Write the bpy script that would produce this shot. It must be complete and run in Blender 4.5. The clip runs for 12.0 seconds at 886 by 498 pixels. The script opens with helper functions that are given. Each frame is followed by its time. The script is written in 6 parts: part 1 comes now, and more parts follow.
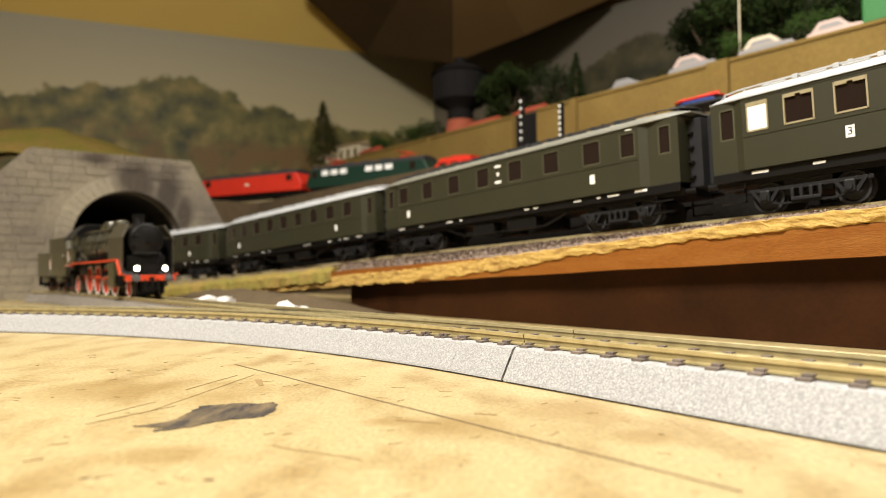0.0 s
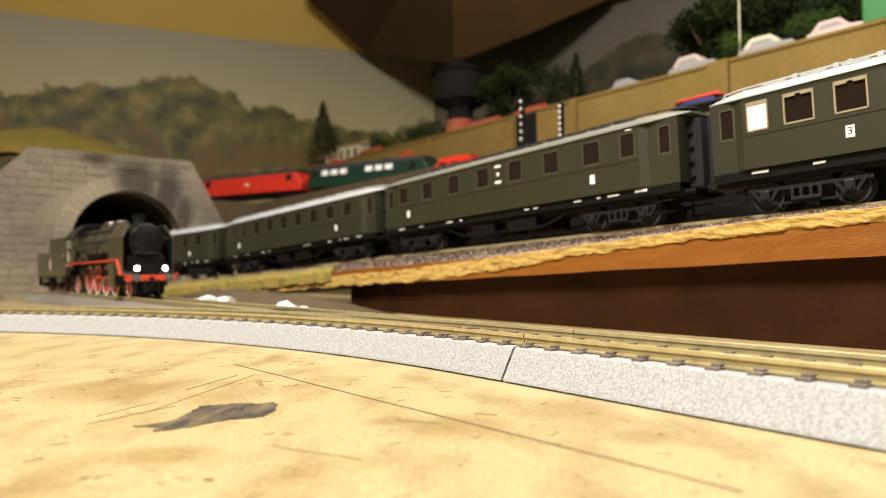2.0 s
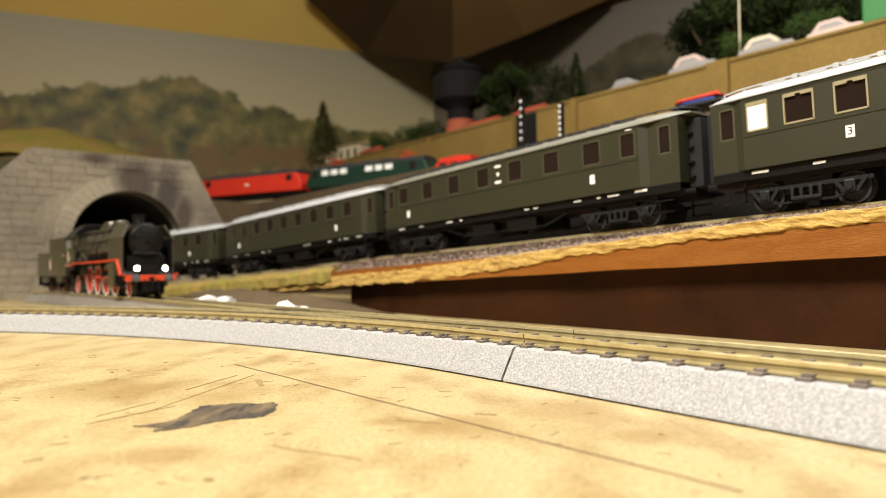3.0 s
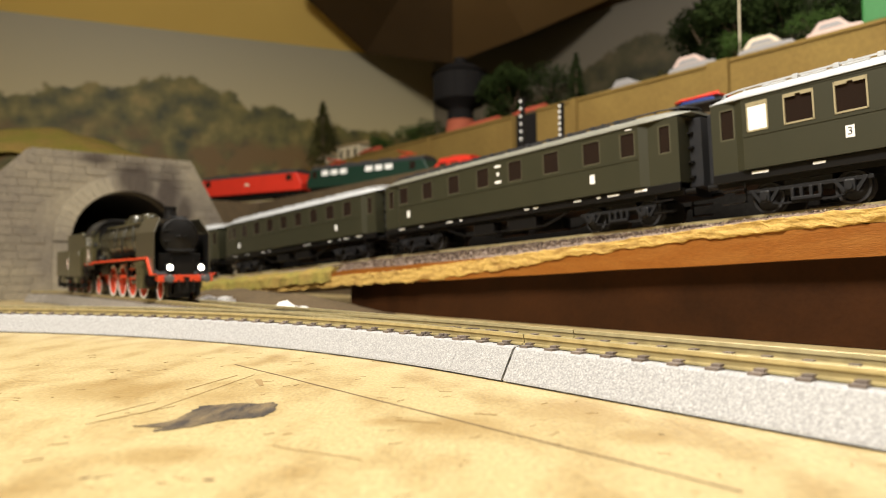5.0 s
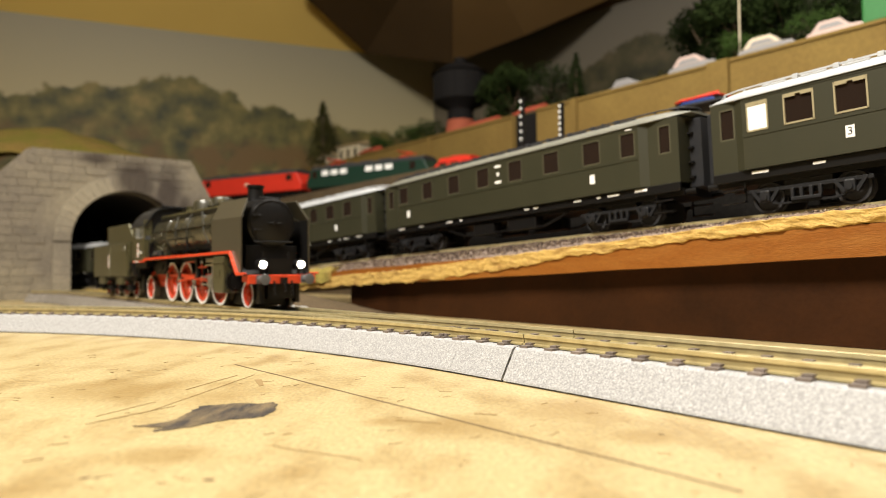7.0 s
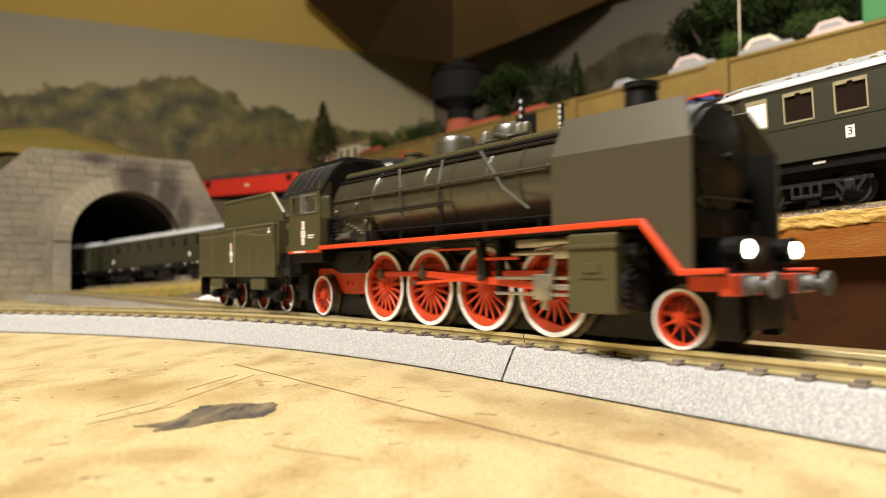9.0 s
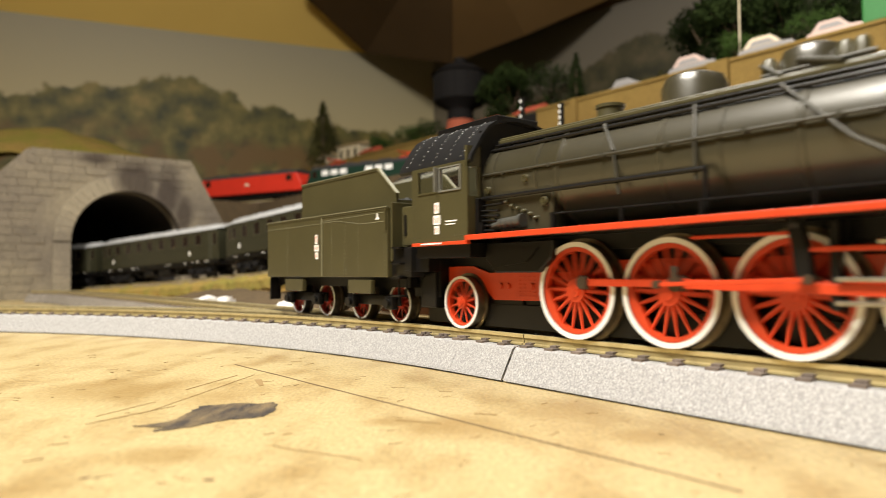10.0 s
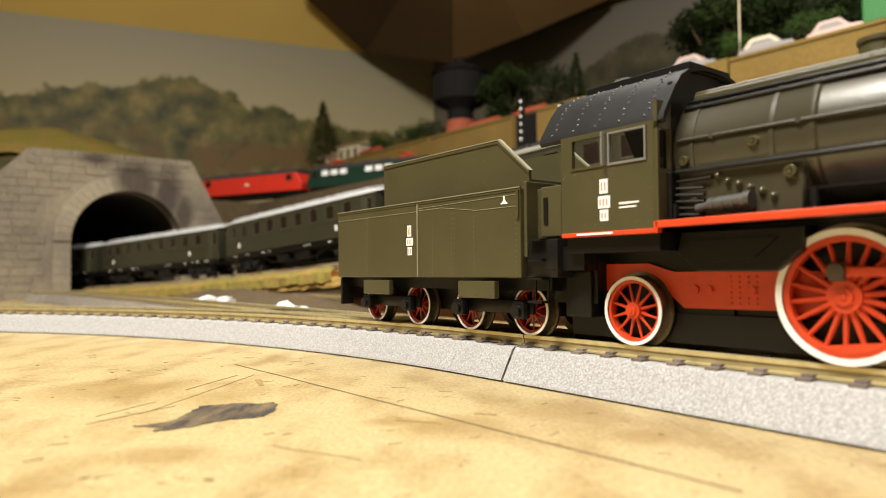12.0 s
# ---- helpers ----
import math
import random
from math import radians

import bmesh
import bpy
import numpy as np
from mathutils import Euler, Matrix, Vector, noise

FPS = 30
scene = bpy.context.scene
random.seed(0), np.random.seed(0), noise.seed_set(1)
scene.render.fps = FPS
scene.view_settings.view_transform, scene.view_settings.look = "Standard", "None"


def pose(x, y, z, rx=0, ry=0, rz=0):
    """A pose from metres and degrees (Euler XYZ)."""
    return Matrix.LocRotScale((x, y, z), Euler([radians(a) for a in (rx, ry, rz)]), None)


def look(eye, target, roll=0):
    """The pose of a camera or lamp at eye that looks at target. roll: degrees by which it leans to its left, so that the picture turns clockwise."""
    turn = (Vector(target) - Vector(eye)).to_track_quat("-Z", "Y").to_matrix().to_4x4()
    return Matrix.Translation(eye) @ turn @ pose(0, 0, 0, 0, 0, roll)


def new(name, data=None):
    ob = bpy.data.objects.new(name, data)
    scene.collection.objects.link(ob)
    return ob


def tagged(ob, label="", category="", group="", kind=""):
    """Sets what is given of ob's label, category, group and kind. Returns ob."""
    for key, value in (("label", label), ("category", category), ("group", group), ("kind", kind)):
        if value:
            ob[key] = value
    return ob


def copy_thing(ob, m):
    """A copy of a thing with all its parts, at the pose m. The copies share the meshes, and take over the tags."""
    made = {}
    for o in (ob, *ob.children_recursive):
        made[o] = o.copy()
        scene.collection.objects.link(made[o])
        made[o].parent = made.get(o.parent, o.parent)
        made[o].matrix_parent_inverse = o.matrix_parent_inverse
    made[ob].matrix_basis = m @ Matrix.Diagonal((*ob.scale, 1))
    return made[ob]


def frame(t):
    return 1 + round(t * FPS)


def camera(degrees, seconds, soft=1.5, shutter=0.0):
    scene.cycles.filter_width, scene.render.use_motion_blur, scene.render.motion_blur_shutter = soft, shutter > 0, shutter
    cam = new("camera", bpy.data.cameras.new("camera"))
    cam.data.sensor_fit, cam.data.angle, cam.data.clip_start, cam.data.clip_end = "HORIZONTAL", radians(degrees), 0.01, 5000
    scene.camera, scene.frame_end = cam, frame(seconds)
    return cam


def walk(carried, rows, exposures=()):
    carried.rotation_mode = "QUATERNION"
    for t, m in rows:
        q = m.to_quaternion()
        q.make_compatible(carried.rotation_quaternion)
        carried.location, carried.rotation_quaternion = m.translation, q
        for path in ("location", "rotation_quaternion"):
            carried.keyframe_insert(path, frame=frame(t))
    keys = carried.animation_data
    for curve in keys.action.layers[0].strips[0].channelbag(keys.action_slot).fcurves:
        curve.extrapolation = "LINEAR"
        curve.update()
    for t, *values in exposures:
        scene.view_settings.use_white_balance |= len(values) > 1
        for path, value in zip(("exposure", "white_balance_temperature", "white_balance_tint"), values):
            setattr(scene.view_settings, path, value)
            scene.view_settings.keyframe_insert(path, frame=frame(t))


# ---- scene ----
# A model railway at 1:87. Sizes in the code are millimetres; part() and P() turn them into metres.
MM = 0.001
cam = camera(66.7, 12.0, soft=0.8, shutter=0.5)
EYE = (0.0, 0.0, 0.02567)
CAM_POSE = look(EYE, (0.0, math.cos(radians(1.862)), 0.02567 + math.sin(radians(1.862))), -0.517)
walk(cam, [(0.0, CAM_POSE), (12.0, CAM_POSE)])
cam.data.dof.use_dof = True
cam.data.dof.focus_distance = 0.17
cam.data.dof.aperture_fstop = 19.5

# ---- light: warm room lamp, added overhead panel, dim room all round ----
world = bpy.data.worlds.new("room_air")
scene.world = world
world.use_nodes = True
world.node_tree.nodes["Background"].inputs[0].default_value = (1.0, 0.92, 0.76, 1)
world.node_tree.nodes["Background"].inputs[1].default_value = 0.12


def area_lamp(name, eye, target, sx, sy, watts, colour):
    data = bpy.data.lights.new(name, "AREA")
    data.shape, data.size, data.size_y = "RECTANGLE", sx, sy
    data.energy, data.color = watts, colour
    ob = new(name, data)
    ob.matrix_world = look(eye, target)
    return ob


area_lamp("room_lamp", (-0.30, -0.12, 0.80), (0.05, 0.15, 0.0), 0.40, 0.22, 16.0, (1.0, 0.935, 0.82))
# unseen panel added overhead, placed for the sheen on boiler and deflectors
area_lamp("overhead_panel", (0.21, 0.34, 0.57), (0.19, 0.30, 0.0), 0.55, 0.34, 2.8, (1.0, 0.95, 0.87))
scene.view_settings.exposure = 0.31

# ---- building helpers ----
def P(x, y, z, rx=0, ry=0, rz=0):
    """A pose from millimetres and degrees."""
    return pose(x * MM, y * MM, z * MM, rx, ry, rz)


def part(name, bm, material, parent=None, label="", smooth=False, m=None):
    """Links a bmesh drawn in millimetres as one mesh object."""
    bmesh.ops.scale(bm, vec=(MM, MM, MM), verts=bm.verts)
    data = bpy.data.meshes.new(name)
    bm.to_mesh(data)
    bm.free()
    data.materials.append(material)
    if smooth:
        for poly in data.polygons:
            poly.use_smooth = True
        data.set_sharp_from_angle(angle=radians(38))
    ob = new(name, data)
    if parent is not None:
        ob.parent = parent
    if m is not None:
        ob.matrix_basis = m
    if label:
        ob["label"] = label
    return ob


def share(name, data, parent, m):
    """A further piece on a mesh that another piece already uses."""
    ob = new(name, data)
    ob.parent = parent
    ob.matrix_basis = m
    return ob


def thing(name, m, label, category, group="", kind=""):
    ob = new(name)
    ob.empty_display_size = 0.005
    ob.matrix_basis = m
    return tagged(ob, label, category, group, kind)


def box(bm, x0, x1, y0, y1, z0, z1, bevel=0.0):
    r = bmesh.ops.create_cube(bm, size=1, matrix=Matrix.LocRotScale(((x0 + x1) / 2, (y0 + y1) / 2, (z0 + z1) / 2), None, (abs(x1 - x0), abs(y1 - y0), abs(z1 - z0))))
    if bevel:
        edges = list({e for v in r["verts"] for e in v.link_edges})
        bmesh.ops.bevel(bm, geom=edges, offset=bevel, segments=2, affect="EDGES", profile=0.5)
    return bm


def rod(bm, a, b, r, seg=12, r2=None, caps=True):
    a, b = Vector(a), Vector(b)
    turn = (b - a).to_track_quat("Z", "Y").to_matrix().to_4x4()
    bmesh.ops.create_cone(bm, cap_ends=caps, segments=seg, radius1=r, radius2=r if r2 is None else r2, depth=(b - a).length, matrix=Matrix.Translation((a + b) / 2) @ turn)
    return bm


def ball(bm, c, r, sz=1.0, seg=14):
    bmesh.ops.create_uvsphere(bm, u_segments=seg, v_segments=seg // 2 + 2, radius=r, matrix=Matrix.Translation(c) @ Matrix.Diagonal((1, 1, sz, 1)))
    return bm


def prism(bm, pts, axis, lo, hi, bevel=0.0):
    """A closed outline pushed along an axis. pts: pairs in the two other axes, in the order x, y, z."""
    def place(p, h):
        return {"x": (h, p[0], p[1]), "y": (p[0], h, p[1]), "z": (p[0], p[1], h)}[axis]
    va = [bm.verts.new(place(p, lo)) for p in pts]
    vb = [bm.verts.new(place(p, hi)) for p in pts]
    n = len(pts)
    faces = [bm.faces.new(va), bm.faces.new(vb)]
    faces += [bm.faces.new((va[i], va[(i + 1) % n], vb[(i + 1) % n], vb[i])) for i in range(n)]
    bmesh.ops.recalc_face_normals(bm, faces=faces)
    if bevel:
        edges = list({e for f in faces for e in f.edges})
        bmesh.ops.bevel(bm, geom=edges, offset=bevel, segments=1, affect="EDGES")
    return bm


def lathe(bm, profile, axis="x", seg=28, centre=(0, 0, 0)):
    """Turns pairs (along, radius) round an axis."""
    rings = []
    for h, r in profile:
        ring = []
        for i in range(seg):
            a = 2 * math.pi * i / seg
            c, s = r * math.cos(a), r * math.sin(a)
            p = {"x": (h, c, s), "y": (c, h, s), "z": (c, s, h)}[axis]
            ring.append(bm.verts.new(Vector(p) + Vector(centre)))
        rings.append(ring)
    faces = []
    for a, b in zip(rings, rings[1:]):
        faces += [bm.faces.new((a[i], a[(i + 1) % seg], b[(i + 1) % seg], b[i])) for i in range(seg)]
    for ring in (rings[0], rings[-1]):
        faces.append(bm.faces.new(ring))
    bmesh.ops.recalc_face_normals(bm, faces=faces)
    return bm


def sweep(bm, profile, frames, closed=True, cap=True):
    """Carries a profile of pairs (lat, z) along frames made by along()."""
    rings = [[bm.verts.new(f(lat, z)) for lat, z in profile] for f in frames]
    n, faces = len(profile), []
    for a, b in zip(rings, rings[1:]):
        for i in range(n if closed else n - 1):
            faces.append(bm.faces.new((a[i], a[(i + 1) % n], b[(i + 1) % n], b[i])))
    if cap and closed:
        faces += [bm.faces.new(rings[0]), bm.faces.new(rings[-1])]
    bmesh.ops.recalc_face_normals(bm, faces=faces)
    return bm


def roughen(bm, size, amount, seed=0.0, axes=(1, 1, 1)):
    for v in bm.verts:
        d = noise.noise_vector(v.co / size + Vector((seed, seed * 0.7, 3.1)))
        v.co += Vector((d.x * axes[0], d.y * axes[1], d.z * axes[2])) * amount


# ---- lines of the tracks: s runs backwards from the camera's side, lat is positive towards the camera ----
RAIL_Z = 10.5
TH0 = radians(38.13)


def arc_line(x0, y0, th, pieces):
    """A line of arcs: pieces are (length, turn per millimetre). Returns at(s): x, y, heading."""
    def at(s):
        x, y, a, left = x0, y0, th, s
        if s < 0:
            return x - s * math.sin(a), y + s * math.cos(a), a
        for length, k in pieces:
            d = min(left, length)
            if abs(k) < 1e-9:
                x, y = x - d * math.sin(a), y + d * math.cos(a)
            else:
                b = a + k * d
                x, y = x + (math.cos(b) - math.cos(a)) / k, y + (math.sin(b) - math.sin(a)) / k
                a = b
            left -= d
            if left <= 0:
                break
        return x, y, a
    return at


A0 = TH0 - 0.02
main_line = arc_line(-10.38 + (math.cos(A0) - math.cos(TH0)) / 1e-4, 212.3 + (math.sin(A0) - math.sin(TH0)) / 1e-4, A0, [(690, 0.0001), (220, 1 / 170.0)])
MAIN_0 = 200.0   # main_line's own start lies 200 mm ahead of the zero of s


def main_at(s):
    return main_line(s + MAIN_0)


branch_line = arc_line(*main_line(MAIN_0 - 48), [(110, 1 / 400.0), (140, 1 / 430.0), (400, 1 / 800.0)])
shelf_line = arc_line(200.7, 158.7, radians(39.0), [(330, 0.0), (700, 1 / 1500.0)])


def spot(line, s, lat=0.0, z=0.0):
    x, y, a = line(s)
    return Vector((x - lat * math.cos(a), y - lat * math.sin(a), z))


def stations(line, s0, s1, step, rise=None, least=-99.0):
    n = max(1, int(round((s1 - s0) / step)))
    out = []
    for i in range(n + 1):
        s = s0 + (s1 - s0) * i / n
        dz = rise(s) if rise else 0.0
        out.append(lambda lat, z, s=s, dz=dz: spot(line, s, lat, max(z + dz, least)))
    return out


def vehicle_pose(line, s, z, nose_up=0.0):
    """A vehicle's pose on a line: x forward, towards smaller s; its right side faces the camera."""
    x, y, a = line(s)
    return Matrix.Translation((x * MM, y * MM, z * MM)) @ Matrix.Rotation(a - math.pi / 2, 4, "Z") @ Matrix.Rotation(-nose_up, 4, "Y")

# ---- materials ----
def material(name, colour, rough=0.6, metal=0.0, spots=None, spot_scale=300.0, spot_amount=0.5, grain=0.0, grain_scale=2000.0, coat=0.0, vary=0.0, stretch=(1, 1, 1), emit=0.0, span=(0.40, 0.68), spec=0.5, placed=False):
    """Principled surface: base colour, large stains towards a second colour, fine grain as bump and tone."""
    m = bpy.data.materials.new(name)
    m.use_nodes = True
    t = m.node_tree
    b = t.nodes["Principled BSDF"]
    b.inputs["Roughness"].default_value, b.inputs["Metallic"].default_value = rough, metal
    b.inputs["Base Color"].default_value = (*colour, 1)
    b.inputs["Specular IOR Level"].default_value = spec
    b.inputs["Coat Weight"].default_value, b.inputs["Coat Roughness"].default_value = coat, 0.33
    if emit:
        b.inputs["Emission Color"].default_value = (*colour, 1)
        b.inputs["Emission Strength"].default_value = emit
    link = t.links.new
    if not (spots or grain):
        return m
    co = t.nodes.new("ShaderNodeTexCoord")
    mp = t.nodes.new("ShaderNodeMapping")
    mp.inputs["Scale"].default_value = stretch
    link((t.nodes.new("ShaderNodeNewGeometry").outputs["Position"] if placed else co.outputs["Object"]), mp.inputs[0])
    big = t.nodes.new("ShaderNodeTexNoise")
    big.inputs["Scale"].default_value, big.inputs["Detail"].default_value = spot_scale, 6
    link(mp.outputs[0], big.inputs[0])
    ramp = t.nodes.new("ShaderNodeValToRGB")
    ramp.color_ramp.elements[0].position, ramp.color_ramp.elements[1].position = span
    link(big.outputs[0], ramp.inputs[0])
    mix = t.nodes.new("ShaderNodeMix")
    mix.data_type = "RGBA"
    mix.inputs[6].default_value = (*colour, 1)
    mix.inputs[7].default_value = (*(spots or colour), 1)
    mul = t.nodes.new("ShaderNodeMath")
    mul.operation = "MULTIPLY"
    mul.inputs[1].default_value = spot_amount
    link(ramp.outputs[0], mul.inputs[0])
    link(mul.outputs[0], mix.inputs[0])
    out = mix.outputs[2]
    if grain:
        fine = t.nodes.new("ShaderNodeTexNoise")
        fine.inputs["Scale"].default_value, fine.inputs["Detail"].default_value = grain_scale, 3
        link(mp.outputs[0], fine.inputs[0])
        tone = t.nodes.new("ShaderNodeMapRange")
        tone.inputs[1].default_value, tone.inputs[2].default_value = 0.3, 0.7
        tone.inputs[3].default_value, tone.inputs[4].default_value = 1 - grain * 0.5, 1 + grain * 0.5
        link(fine.outputs[0], tone.inputs[0])
        hsv = t.nodes.new("ShaderNodeHueSaturation")
        link(out, hsv.inputs["Color"])
        link(tone.outputs[0], hsv.inputs["Value"])
        out = hsv.outputs[0]
        bump = t.nodes.new("ShaderNodeBump")
        bump.inputs["Strength"].default_value, bump.inputs["Distance"].default_value = min(1.0, grain * 1.5), 0.0004
        link(fine.outputs[0], bump.inputs["Height"])
        link(bump.outputs[0], b.inputs["Normal"])
    if vary:
        info = t.nodes.new("ShaderNodeObjectInfo")
        rng = t.nodes.new("ShaderNodeMapRange")
        rng.inputs[3].default_value, rng.inputs[4].default_value = 1 - vary, 1 + vary
        link(info.outputs["Random"], rng.inputs[0])
        hs2 = t.nodes.new("ShaderNodeHueSaturation")
        link(out, hs2.inputs["Color"])
        link(rng.outputs[0], hs2.inputs["Value"])
        out = hs2.outputs[0]
    link(out, b.inputs["Base Color"])
    return m


M_BOARD = material("plywood_board", (0.44, 0.345, 0.172), 0.45, spots=(0.25, 0.155, 0.05), spot_scale=38, spot_amount=0.85, grain=0.40, grain_scale=600, stretch=(2.2, 1.1, 1), span=(0.46, 0.74))
M_STAIN = material("dark_paint_smear", (0.045, 0.038, 0.034), 0.5, spots=(0.19, 0.14, 0.075), spot_scale=130, spot_amount=0.9, grain=0.4, grain_scale=700, stretch=(3, 0.8, 1))
M_PENCIL = material("pencil_line", (0.13, 0.085, 0.04), 0.7)
M_SCRATCH = material("scratched_wood", (0.27, 0.18, 0.072), 0.7)
M_BED = material("grey_plastic_trackbed", (0.30, 0.297, 0.300), 0.6, spots=(0.54, 0.536, 0.54), spot_scale=1900, spot_amount=0.7, grain=0.35, grain_scale=2600)
M_SLEEPER = material("brown_plastic_sleeper", (0.18, 0.145, 0.125), 0.6, grain=0.3, grain_scale=1500, vary=0.2)
M_RAIL = material("nickel_silver_rail", (0.72, 0.62, 0.35), 0.28, metal=0.6, spots=(0.45, 0.36, 0.16), spot_scale=300, spot_amount=0.45)
M_WEB = material("dull_rail_web", (0.42, 0.345, 0.17), 0.42, metal=0.3, spots=(0.24, 0.19, 0.095), spot_scale=300, spot_amount=0.6)
M_BALLAST = material("crushed_ballast", (0.165, 0.12, 0.095), 0.9, spots=(0.36, 0.265, 0.20), spot_scale=900, spot_amount=0.8, grain=0.6, grain_scale=1500)
M_CORK = material("cork_edge", (0.54, 0.35, 0.095), 0.8, spots=(0.27, 0.14, 0.03), spot_scale=110, spot_amount=0.75, span=(0.5, 0.68), stretch=(1, 1, 2.5), grain=0.4, grain_scale=1200)
M_PLY = material("stained_plywood_edge", (0.24, 0.080, 0.010), 0.5, spec=0.3, spots=(0.30, 0.12, 0.022), spot_scale=60, spot_amount=0.6, grain=0.25, grain_scale=500, stretch=(1, 1, 5))
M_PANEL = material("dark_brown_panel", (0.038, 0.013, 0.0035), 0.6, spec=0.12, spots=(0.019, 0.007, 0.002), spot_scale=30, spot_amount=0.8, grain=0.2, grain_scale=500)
M_STONE = material("moulded_stone", (0.235, 0.20, 0.142), 0.85, spots=(0.11, 0.092, 0.08), spot_scale=13, spot_amount=0.85, span=(0.46, 0.70), grain=0.3, grain_scale=400, vary=0.10, placed=True)
M_RING = material("arch_stone", (0.29, 0.25, 0.18), 0.85, spots=(0.13, 0.11, 0.095), spot_scale=13, spot_amount=0.8, span=(0.46, 0.70), grain=0.3, grain_scale=400, vary=0.08, placed=True)
M_SOOT = material("tunnel_lining", (0.035, 0.03, 0.027), 0.9, grain=0.3, grain_scale=300)
M_SHADE = material("black_shade", (0.010, 0.009, 0.008), 0.95, spec=0.1, grain=0.5, grain_scale=500)
M_GRASS = material("static_grass", (0.125, 0.105, 0.018), 0.95, spec=0.2, spots=(0.17, 0.10, 0.03), spot_scale=30, spot_amount=0.7, grain=0.6, grain_scale=700)
M_STRAW = material("straw_green_scatter", (0.31, 0.21, 0.05), 0.95, spots=(0.20, 0.19, 0.03), spot_scale=70, spot_amount=0.8, grain=0.6, grain_scale=700)
M_EARTH = material("brown_scatter", (0.105, 0.075, 0.042), 0.95, spec=0.2, spots=(0.065, 0.047, 0.03), spot_scale=60, grain=0.5, grain_scale=800)
M_CLAY = material("beige_retaining_wall", (0.215, 0.142, 0.040), 0.85, spec=0.2, spots=(0.16, 0.10, 0.028), spot_scale=14, spot_amount=0.6, grain=0.2, grain_scale=300, vary=0.08)
M_GREEN = material("olive_green_paint", (0.068, 0.060, 0.026), 0.34, coat=0.6, spots=(0.050, 0.044, 0.019), spot_scale=90, spot_amount=0.5, grain=0.06, grain_scale=1500)
M_COACH = material("bottle_green_coach_paint", (0.034, 0.033, 0.018), 0.40, coat=0.25, spots=(0.028, 0.028, 0.015), spot_scale=60, spot_amount=0.5, grain=0.05, grain_scale=1500)
M_BLACK = material("satin_black", (0.007, 0.0065, 0.0065), 0.36, spec=0.32, spots=(0.009, 0.008, 0.0075), spot_scale=200, spot_amount=0.5)
M_ROOFBLACK = material("satin_black_roof", (0.008, 0.008, 0.009), 0.42, spec=0.35, spots=(0.016, 0.016, 0.016), spot_scale=160, spot_amount=0.5)
M_RED = material("signal_red_plastic", (0.66, 0.060, 0.015), 0.38, coat=0.2, spots=(0.50, 0.038, 0.010), spot_scale=300, spot_amount=0.4)
M_WHITE = material("white_paint", (0.88, 0.87, 0.85), 0.4)
M_ROOF = material("silver_grey_roof", (0.47, 0.48, 0.49), 0.40, spots=(0.38, 0.39, 0.40), spot_scale=80, spot_amount=0.4)
M_ROOF2 = material("olive_grey_roof", (0.19, 0.185, 0.15), 0.5, spots=(0.15, 0.15, 0.12), spot_scale=80, spot_amount=0.4)
M_GREY = material("dark_grey_underframe", (0.034, 0.034, 0.038), 0.5, spec=0.35, spots=(0.042, 0.041, 0.04), spot_scale=250, spot_amount=0.5)
M_BOGIE = material("dark_bogie_casting", (0.015, 0.015, 0.017), 0.45, spec=0.3, spots=(0.024, 0.023, 0.022), spot_scale=250)
M_LAMP = material("lit_headlamp", (1.0, 0.93, 0.78), 0.3, emit=9.0)
M_SILVER = material("bright_window_frame", (0.36, 0.36, 0.33), 0.35, metal=0.6)
M_STEEL2 = material("bright_steel", (0.50, 0.47, 0.40), 0.38, metal=0.85, spots=(0.3, 0.27, 0.2), spot_scale=400)
M_BEARING = material("oily_bearing", (0.09, 0.065, 0.045), 0.4, metal=0.5)
M_DARKRED = material("dark_red_wheel", (0.42, 0.035, 0.018), 0.45)
M_DARKGLASS = material("dark_window_glass", (0.020, 0.013, 0.010), 0.08)
M_COAL = material("loose_coal", (0.006, 0.006, 0.006), 0.6, grain=0.6, grain_scale=600)
M_BRASS = material("pale_brass_frame", (0.42, 0.36, 0.22), 0.4, metal=0.3)
M_WHITEPANE = material("opaque_white_pane", (0.95, 0.95, 0.94), 0.4)
M_CREAM = material("cream_plaster", (0.60, 0.52, 0.36), 0.8, grain=0.2, grain_scale=400)


def glass(name, tint):
    m = bpy.data.materials.new(name)
    m.use_nodes = True
    b = m.node_tree.nodes["Principled BSDF"]
    b.inputs["Base Color"].default_value = (*tint, 1)
    b.inputs["Roughness"].default_value = 0.04
    b.inputs["Transmission Weight"].default_value = 1.0
    b.inputs["IOR"].default_value = 1.3
    return m


M_GLASS = glass("clear_pane", (0.95, 0.95, 0.93))
M_COACHDARK = material("grey_green_window_frame", (0.08, 0.074, 0.045), 0.4)


